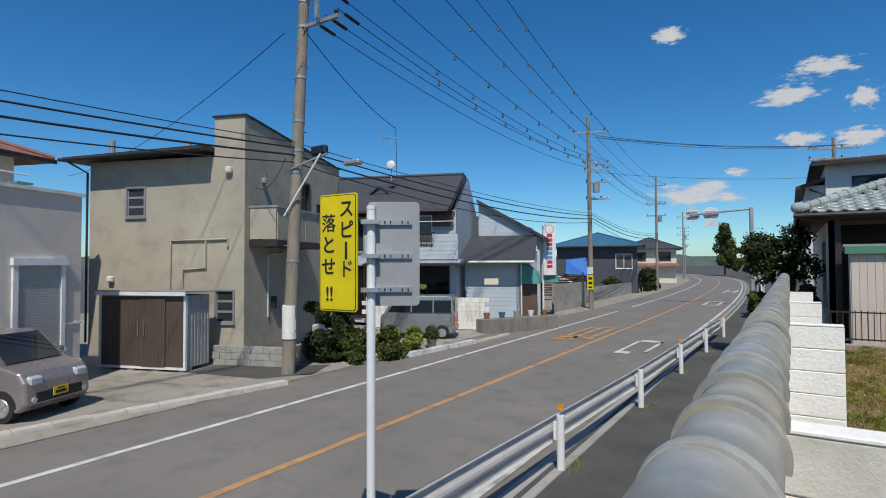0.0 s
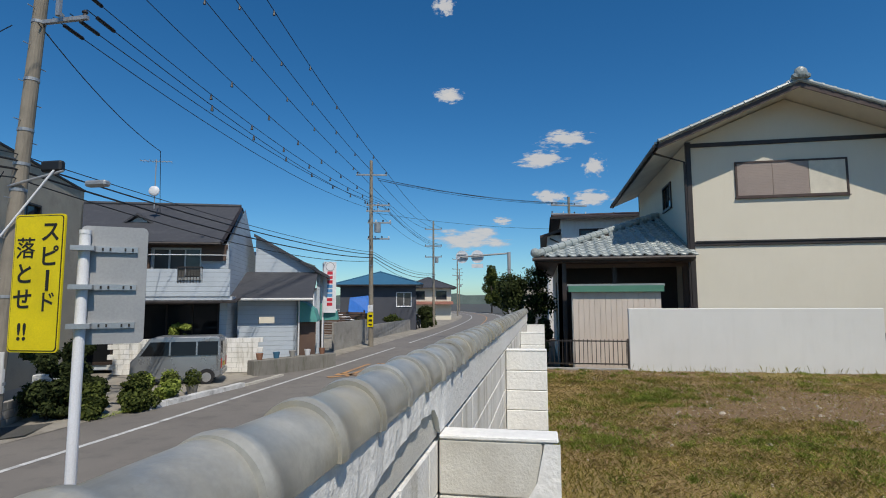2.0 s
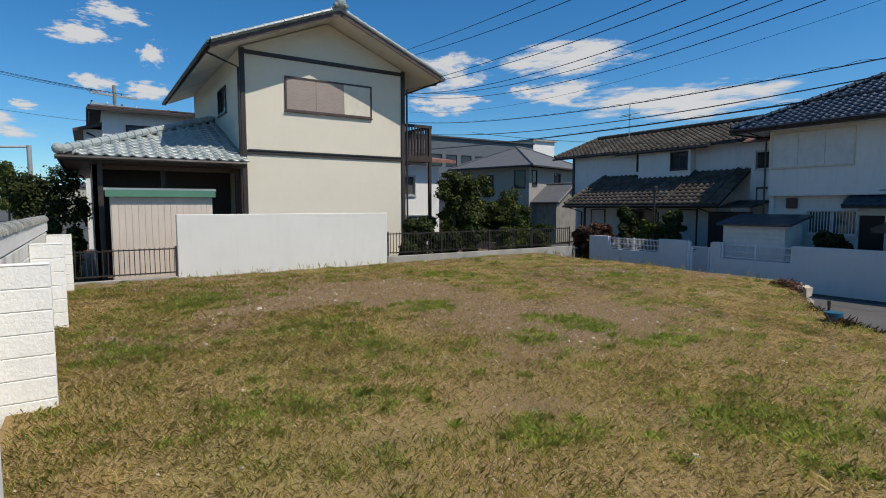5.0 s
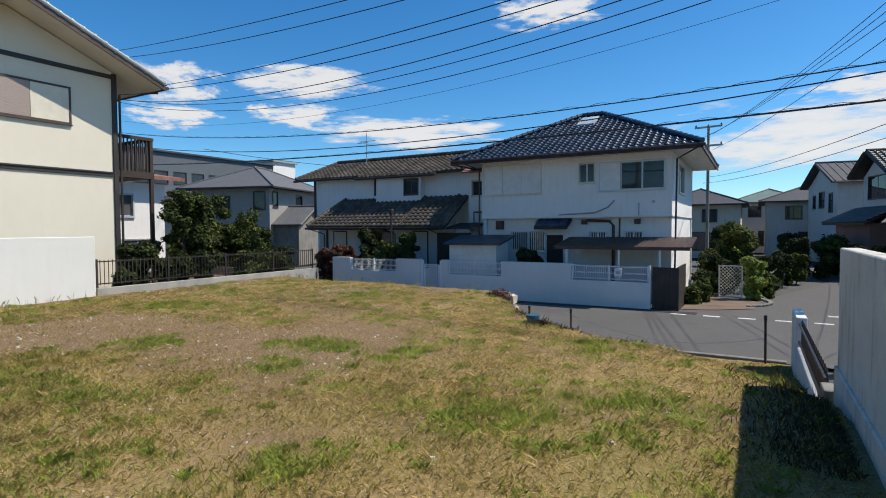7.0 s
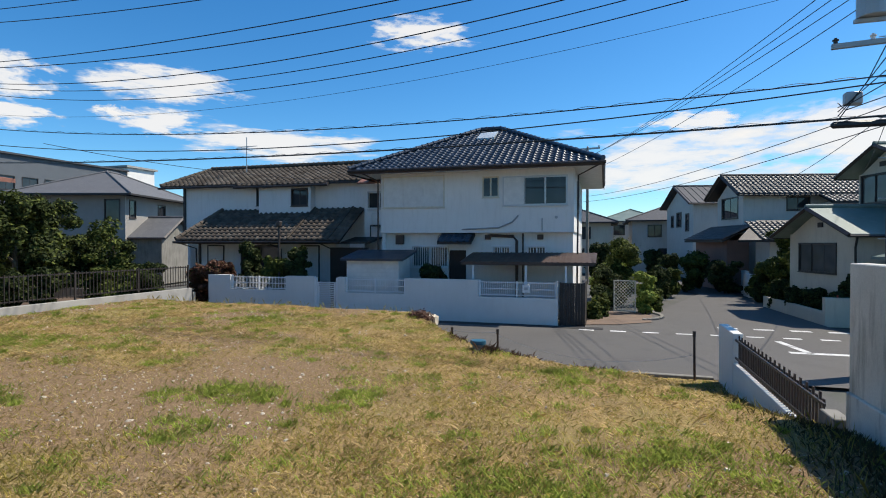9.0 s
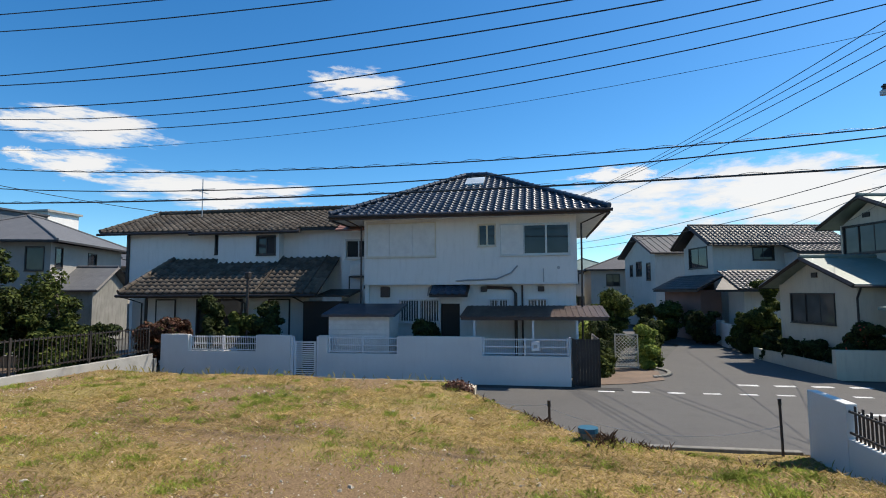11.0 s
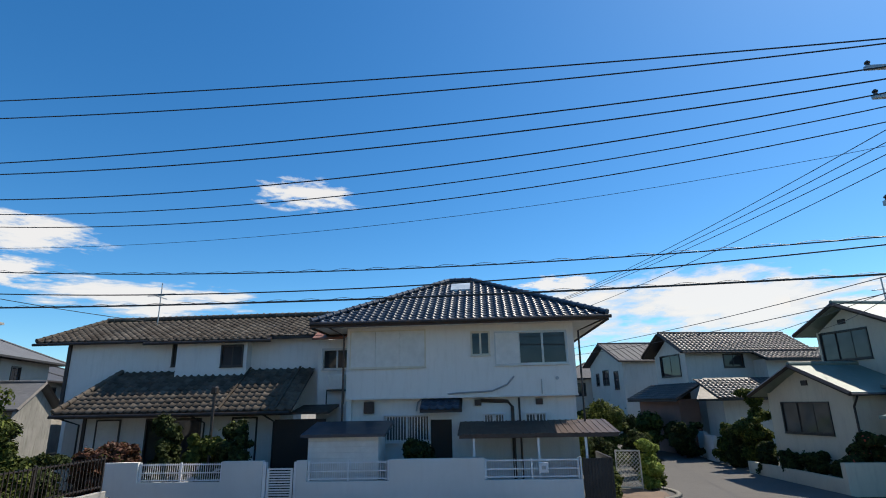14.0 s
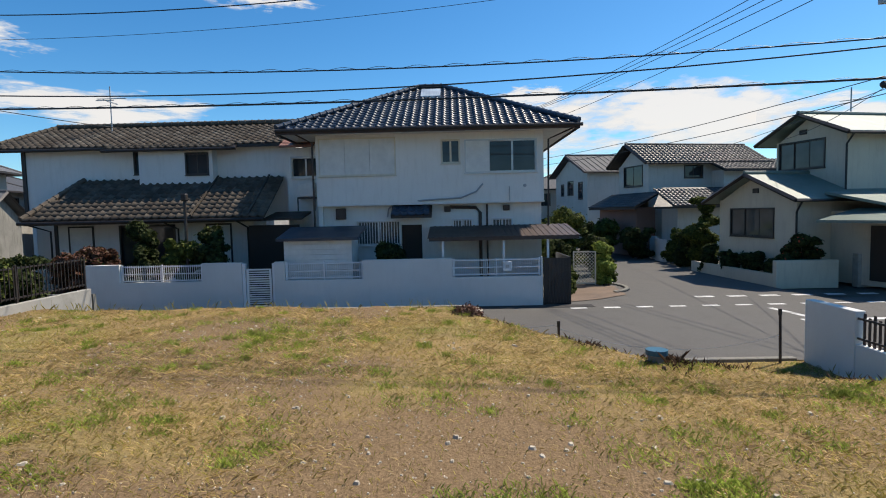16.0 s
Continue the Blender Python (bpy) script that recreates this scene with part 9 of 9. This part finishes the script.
cy = np.concatenate([b + rs.normal(0, 0.6 * r_, len(b)) for _, b, r_ in fields])
sx_, sy_ = scatter(700)
few = bare(sx_, sy_) < 0.75
cx, cy = np.concatenate([cx, sx_[few]]), np.concatenate([cy, sy_[few]])
per = 90
tight = np.repeat(rs.uniform(0.03, 0.15, len(cx)), per)
bx = np.repeat(cx, per) + rs.normal(0, 1, len(cx) * per) * tight
by = np.repeat(cy, per) + rs.normal(0, 1, len(cx) * per) * tight
k = (bx > 0.06) & (bx < 14.38) & (by > -0.82) & (by < 14.36)
bx, by = bx[k], by[k]
blades("weeds", bx, by, rs.uniform(0.02, 0.085, len(bx)), rs.uniform(0.0016, 0.0034, len(bx)), 0.74, M["grass_green"], "patches of short green weeds and grass", 31)
# thin olive grass over most of the ground
bx, by = scatter(190000)
k = rs.rand(len(bx)) < (0.35 + 0.65 * value_field(23, 30, 30, bx, by)) * (1 - 0.95 * bare(bx, by)) * near(bx, by)
bx, by = bx[k], by[k]
blades("thin_grass", bx, by, rs.uniform(0.02, 0.07, len(bx)), rs.uniform(0.0012, 0.0026, len(bx)), 0.82, M["grass_olive"], "thin olive grass between straw and earth", 35)
# a denser, upright sward over the western half, thinning out to the bare middle
bx, by = rs.uniform(0.1, 8.0, 90000), rs.uniform(-0.2, 13.5, 90000)
k = rs.rand(len(bx)) < np.clip(1.7 * value_field(24, 16, 16, bx, by) - 0.2, 0.05, 1) * (1 - 0.92 * bare(bx, by)) * np.clip((8.6 - bx) / 4.0, 0, 1)
bx, by = bx[k], by[k]
blades("sward", bx, by, rs.uniform(0.025, 0.085, len(bx)), rs.uniform(0.0014, 0.0028, len(bx)), 0.62, M["grass_olive"], "olive and yellow-green mown grass", 39)
# short dry grass, thicker in swathes
bx, by = scatter(260000)
k = rs.rand(len(bx)) < np.clip(1.9 * value_field(43, 11, 11, bx, by) - 0.35, 0.08, 1) * (1 - 0.9 * bare(bx, by)) * near(bx, by)
bx, by = bx[k], by[k]
blades("dry_grass", bx, by, rs.uniform(0.025, 0.09, len(bx)), rs.uniform(0.0009, 0.002, len(bx)), 0.965, M["grass_dry"], "short dry straw-coloured grass", 32)
# mown straw lying flat in heaps
cx, cy = scatter(2600)
g = 0.5 * value_field(41, 8, 8, cx, cy) + 0.5 * value_field(42, 20, 20, cx, cy)
ok = (g > 0.52) & (bare(cx, cy) < 0.8)
cx, cy = cx[ok], cy[ok]
per = 26
bx = np.repeat(cx, per) + rs.normal(0, 0.13, len(cx) * per)
by = np.repeat(cy, per) + rs.normal(0, 0.13, len(cx) * per)
k = (bx > 0.06) & (bx < 14.38) & (by > -0.82) & (by < 14.36)
bx, by = bx[k], by[k]
blades("straw", bx, by, rs.uniform(0.05, 0.16, len(bx)), rs.uniform(0.0012, 0.0025, len(bx)), 0.99, M["grass_dry"], "loose mown straw lying on the ground", 33)
# tall feathery weeds along the south wall and the north curb
bx = np.concatenate([rs.uniform(6.0, 13.8, 260), rs.uniform(2.5, 8.2, 110), rs.uniform(14.0, 14.35, 160)])
by = np.concatenate([rs.normal(-0.45, 0.2, 260), rs.uniform(14.25, 14.36, 110), rs.uniform(6.0, 14.3, 160)])
k = by > -0.8
bx, by = bx[k], by[k]
blades("tall_weeds", bx, by, rs.uniform(0.06, 0.24, len(bx)), rs.uniform(0.0015, 0.003, len(bx)), 0.4, M["grass_olive"], "taller seed-bearing weeds along the walls", 34)


# stones and rubble
def rubble(n, seed, lo, hi, label, inside, mat="stone"):
    rs2 = np.random.RandomState(seed)
    x, y = rs2.uniform(0.2, 14.2, n * 3), rs2.uniform(-0.6, 14.2, n * 3)
    keep = rs2.rand(n * 3) < inside(x, y)
    x, y = x[keep][:n], y[keep][:n]
    z = lot_heights(x, y)
    vs, fs = [], []
    ring = np.array([(1, 0, 0), (0.5, 0.8, 0.1), (-0.5, 0.85, 0), (-1, 0.05, 0.1), (-0.45, -0.9, 0), (0.55, -0.8, 0.05)])
    for i in range(len(x)):
        s = rs2.uniform(lo, hi) * (1 + 1.2 * (rs2.rand() > 0.93))
        a = rs2.uniform(0, 6.28)
        c, sn = math.cos(a), math.sin(a)
        jit = rs2.uniform(0.75, 1.2, 6)
        sx, sy, sz = s * rs2.uniform(0.8, 1.4), s * rs2.uniform(0.6, 1.0), s * rs2.uniform(0.35, 0.8)
        base = len(vs)
        for q in range(6):
            u, v = ring[q, 0] * sx * jit[q], ring[q, 1] * sy * jit[q]
            vs.append((x[i] + u * c - v * sn, y[i] + u * sn + v * c, z[i] - 0.005))
        for q in range(6):
            u, v = ring[q, 0] * sx * jit[q] * 0.62, ring[q, 1] * sy * jit[q] * 0.62
            vs.append((x[i] + u * c - v * sn, y[i] + u * sn + v * c, z[i] + sz * rs2.uniform(0.8, 1.1)))
        fs += [(base + q, base + (q + 1) % 6, base + 6 + (q + 1) % 6, base + 6 + q) for q in range(6)]
        fs.append(tuple(base + 6 + q for q in range(6)))
    me = quad_strip("stones", vs, fs)
    me.materials.append(M[mat])
    return tagged(new("stones", me), label, "stones", kind="stuff")


rubble(5000, 51, 0.005, 0.018, "small pale stones scattered on bare earth", lambda x, y: 0.15 + 0.85 * bare(x, y))
rubble(160, 52, 0.012, 0.03, "larger broken stones on bare earth", lambda x, y: 0.1 + 0.9 * bare(x, y))
rubble(1500, 53, 0.015, 0.075, "crumbled earth clods along the bank", lambda x, y: np.exp(-((x - np.where(y > 3.5, 10.5 + (y - 3.5) * 1.5, 10.5) - 0.3) / 0.4) ** 2) * (y > 3.0) * (y < 5.9) + np.exp(-((x - 9.5 - (y - 1) * 0.46 - 0.15) / 0.3) ** 2) * (y > 1.3) * (y <= 3.0), "clod")

# dark roots, dry stalks and weeds hanging over the crumbling bank
by = rs.normal(3.3, 0.75, 5200)
bx = np.where(by > 3.5, 10.5 + (by - 3.5) * 1.5, 10.5) + rs.normal(0.35, 0.25, 5200) + 0.25 * np.sin(by * 7)
k = (bx < 14.3) & (by > 1.0) & (by < 5.6)
blades("roots", bx[k], by[k], rs.uniform(0.03, 0.13, k.sum()) * (1 + (rs.rand(k.sum()) > 0.93)), rs.uniform(0.003, 0.009, k.sum()), 0.8, M["root"], "dark dry roots and stalks along the bank", 36)
by = rs.uniform(1.4, 3.5, 2600)
bx = 9.5 + (by - 1) * 0.46 + rs.normal(0.2, 0.16, 2600) + 0.12 * np.sin(by * 6)
blades("roots", bx, by, rs.uniform(0.03, 0.14, 2600), rs.uniform(0.003, 0.008, 2600), 0.75, M["root"], "dark dry roots hanging from the broken bank", 38)
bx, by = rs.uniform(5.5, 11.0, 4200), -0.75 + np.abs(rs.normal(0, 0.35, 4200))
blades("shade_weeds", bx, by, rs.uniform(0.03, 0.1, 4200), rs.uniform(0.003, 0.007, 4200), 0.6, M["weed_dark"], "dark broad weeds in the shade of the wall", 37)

# bank corner: broken stone block, roots, pipe with a blue lid
def rock(name, at, s, seed, label, mat="stone"):
    bm = bmesh.new()
    bmesh.ops.create_cube(bm, size=1)
    bmesh.ops.bevel(bm, geom=bm.edges[:], offset=0.14, segments=2, affect="EDGES")
    for v in bm.verts:
        k = noise.noise(v.co * 2.3 + Vector((seed, seed * 2, 0))) * 0.14
        v.co = Vector((v.co.x * s[0], v.co.y * s[1], v.co.z * s[2])) * (1 + k)
    ob = mesh_object(name, bm, M[mat])
    ob.location = at
    return tagged(ob, label, "stone")


rock("stone_block", (14.2, 5.72, 1.0), (0.42, 0.5, 0.28), 1, "broken pale concrete corner block")
rock("stone_block", (14.22, 5.62, 0.7), (0.4, 0.4, 0.3), 4, "weathered stone block in the bank")
rock("stone_block", (14.2, 5.6, 0.38), (0.45, 0.45, 0.3), 7, "weathered stone block in the bank")
bush("tangle of dry brown roots by a stone block", (13.75, 5.8, 0.98), 0.35, 0.25, 0.2, 1500, M["leaf_red"], 61, 0.045, 5)
lid = turned("drain_pipe", "upright grey pipe end with a blue plastic lid", "pipe", (10.4, 3.56, 1.02), 0)
part("pipe", rod([(0, 0, -0.2), (0, 0, 0.2)], 0.1, 18), M["concrete_dark"], lid)
part("lid", rod([(0, 0, 0.2), (0, 0, 0.235), (0, 0, 0.26)], 0.13, 20), surface("blue_plastic", (0.02, 0.11, 0.17), rough=0.45), lid, "round blue plastic lid")
for k, (x, y, h) in enumerate(((14.3, 5.1, 0.85), (14.3, 3.98, 0.85), (14.32, -0.3, 1.0))):
    z0 = lot_z(x, y)
    ps = turned("fence_post", "thin rusty steel stake by the street", "post", (x, y, z0), 0, "street stakes")
    part("stake", rod([(0, 0, -0.2), (0.01 * k, 0.01, h - z0)], 0.026, 8), M["trim_brown"], ps)
    part("cap", rod([(0.01 * k, 0.01, h - z0 - 0.12), (0.01 * k, 0.01, h - z0)], 0.034, 8), M["alu_dark"], ps)
rope = [tuple(p) for p in span((14.3, 5.1, 0.78), (14.3, 3.98, 0.78), 0.04)]
tagged(mesh_object("rope", rod(rope, 0.006, 5), M["steel_grey"]), "thin rope tied between two stakes", "rope")
tagged(mesh_object("rope", rod([tuple(p) for p in span((14.3, 3.98, 0.7), (14.32, -0.3, 0.5), 0.35)], 0.005, 5), M["steel_grey"]), "slack thin rope between stakes", "rope")
struct("street_edge", boxes((14.44, 14.6, -0.7, 5.4, -0.1, 0.0), bev=0.01), M["concrete_dark"], "flat concrete edging along the street", "kerb")

# moss and grass tufts in the footway joints
rs3 = np.random.RandomState(77)


def tufts(name, centres, n, spread, length, label):
    x = np.concatenate([rs3.normal(c[0], spread, n) for c in centres])
    y = np.concatenate([rs3.normal(c[1], spread * 1.6, n) for c in centres])
    vs, fs = [], []
    for i in range(len(x)):
        a = rs3.uniform(0, 6.28)
        l = rs3.uniform(0.4, 1.0) * length
        dx, dy = math.cos(a), math.sin(a)
        b = len(vs)
        vs += [(x[i] - dy * 0.004, y[i] + dx * 0.004, 0.06), (x[i] + dy * 0.004, y[i] - dx * 0.004, 0.06), (x[i] + dx * l * 0.6, y[i] + dy * l * 0.6, 0.06 + l * 0.8)]
        fs.append((b, b + 1, b + 2))
    me = quad_strip(name, vs, fs)
    me.materials.append(M["grass_green"])
    return tagged(new(name, me), label, "grass", kind="stuff")


tufts("moss", [(rail_x(yy) + 0.12, yy + 0.2) for yy in (7.44, 11.5, 15.55, 19.7)] + [(-0.35, 3.0 + i * 0.7) for i in range(14)] + [(-10.7, 12.4 + 0.3 * i) for i in range(5)], 120, 0.09, 0.09, "grass tufts at guardrail posts and along the wall foot")


# ---- clouds: far backdrop patches ----
def cloud_material():
    m = bpy.data.materials.new("cloud")
    m.use_nodes = True
    t = m.node_tree
    for n in list(t.nodes):
        t.nodes.remove(n)
    out = t.nodes.new("ShaderNodeOutputMaterial")
    tc = t.nodes.new("ShaderNodeTexCoord")
    oi = t.nodes.new("ShaderNodeObjectInfo")
    add = t.nodes.new("ShaderNodeVectorMath")
    add.operation = "ADD"
    off = t.nodes.new("ShaderNodeVectorMath")
    off.operation = "SCALE"
    off.inputs["Scale"].default_value = 37.0
    comb = t.nodes.new("ShaderNodeCombineXYZ")
    for i in range(3):
        t.links.new(oi.outputs["Random"], comb.inputs[i])
    t.links.new(comb.outputs[0], off.inputs[0])
    t.links.new(tc.outputs["Object"], add.inputs[0])
    t.links.new(off.outputs[0], add.inputs[1])
    n1 = noise_tex(t, add.outputs[0], 1.9, 10, 0.62)
    ln = t.nodes.new("ShaderNodeVectorMath")
    ln.operation = "LENGTH"
    t.links.new(tc.outputs["Object"], ln.inputs[0])
    fall = math_node(t, "SUBTRACT", 1.0, ln.outputs["Value"])
    dens = math_node(t, "ADD", math_node(t, "MULTIPLY", fall, 0.85), math_node(t, "SUBTRACT", math_node(t, "MULTIPLY", n1, 2.5), 1.42))
    a = ramp(t, dens, [(0.0, (0, 0, 0)), (0.35, (0.9, 0.9, 0.9))])
    a = math_node(t, "MULTIPLY", a, ramp(t, fall, [(0.0, (0, 0, 0)), (0.15, (1, 1, 1))]))
    em = t.nodes.new("ShaderNodeEmission")
    t.links.new(ramp(t, dens, [(0.0, (0.72, 0.82, 0.95)), (0.5, (1.0, 1.0, 1.0))]), em.inputs[0])
    em.inputs[1].default_value = 0.7
    tr = t.nodes.new("ShaderNodeBsdfTransparent")
    ms = t.nodes.new("ShaderNodeMixShader")
    t.links.new(a, ms.inputs[0])
    t.links.new(tr.outputs[0], ms.inputs[1])
    t.links.new(em.outputs[0], ms.inputs[2])
    t.links.new(ms.outputs[0], out.inputs[0])
    return m


M["cloud"] = cloud_material()
cloud_me = quad_strip("cloud", [(-1, -1, 0), (1, -1, 0), (1, 1, 0), (-1, 1, 0)], [(0, 1, 2, 3)])
cloud_me.materials.append(M["cloud"])
for az, el, w, h in [(-9.6, 21.5, 2.9, 1.5), (0.2, 14.8, 5.2, 1.7), (2.6, 16.7, 5.6, 1.8), (5.6, 13.8, 2.5, 2.3), (1.0, 11.0, 3.5, 1.7), (5.1, 10.6, 4.7, 1.6), (-7.6, 6.6, 8.1, 2.4), (-4.1, 8.5, 2.3, 0.8), (-10.1, 29.9, 2.2, 1.8), (-9.7, 21.5, 2.9, 1.4), (34.3, 13.8, 8.5, 3.6), (33.7, 10.7, 8.1, 2.5), (71.0, 21.3, 10.6, 3.3), (46.5, 14.6, 12.4, 3.3), (45.5, 11.2, 9.9, 2.8), (41.9, 11.8, 2.8, 1.3), (56.8, 10.0, 18.7, 3.4), (95.8, 8.2, 30.0, 7.5), (112.0, 8.5, 22.0, 7.5), (98.3, 11.6, 9.0, 2.3), (125.6, 7.6, 15.1, 3.8)]:
    d = Vector((math.sin(radians(az)) * math.cos(radians(el)), math.cos(radians(az)) * math.cos(radians(el)), math.sin(radians(el))))
    ob = new("cloud", cloud_me)
    R = 3000.0
    ob.matrix_basis = look(d * R, (0, 0, 0)) @ Matrix.Diagonal((R * math.tan(radians(w * 0.62)), R * math.tan(radians(h * 0.62)), 1, 1))
    tagged(ob, "soft white fair-weather cloud in a blue sky", "cloud", "clouds", "structure")
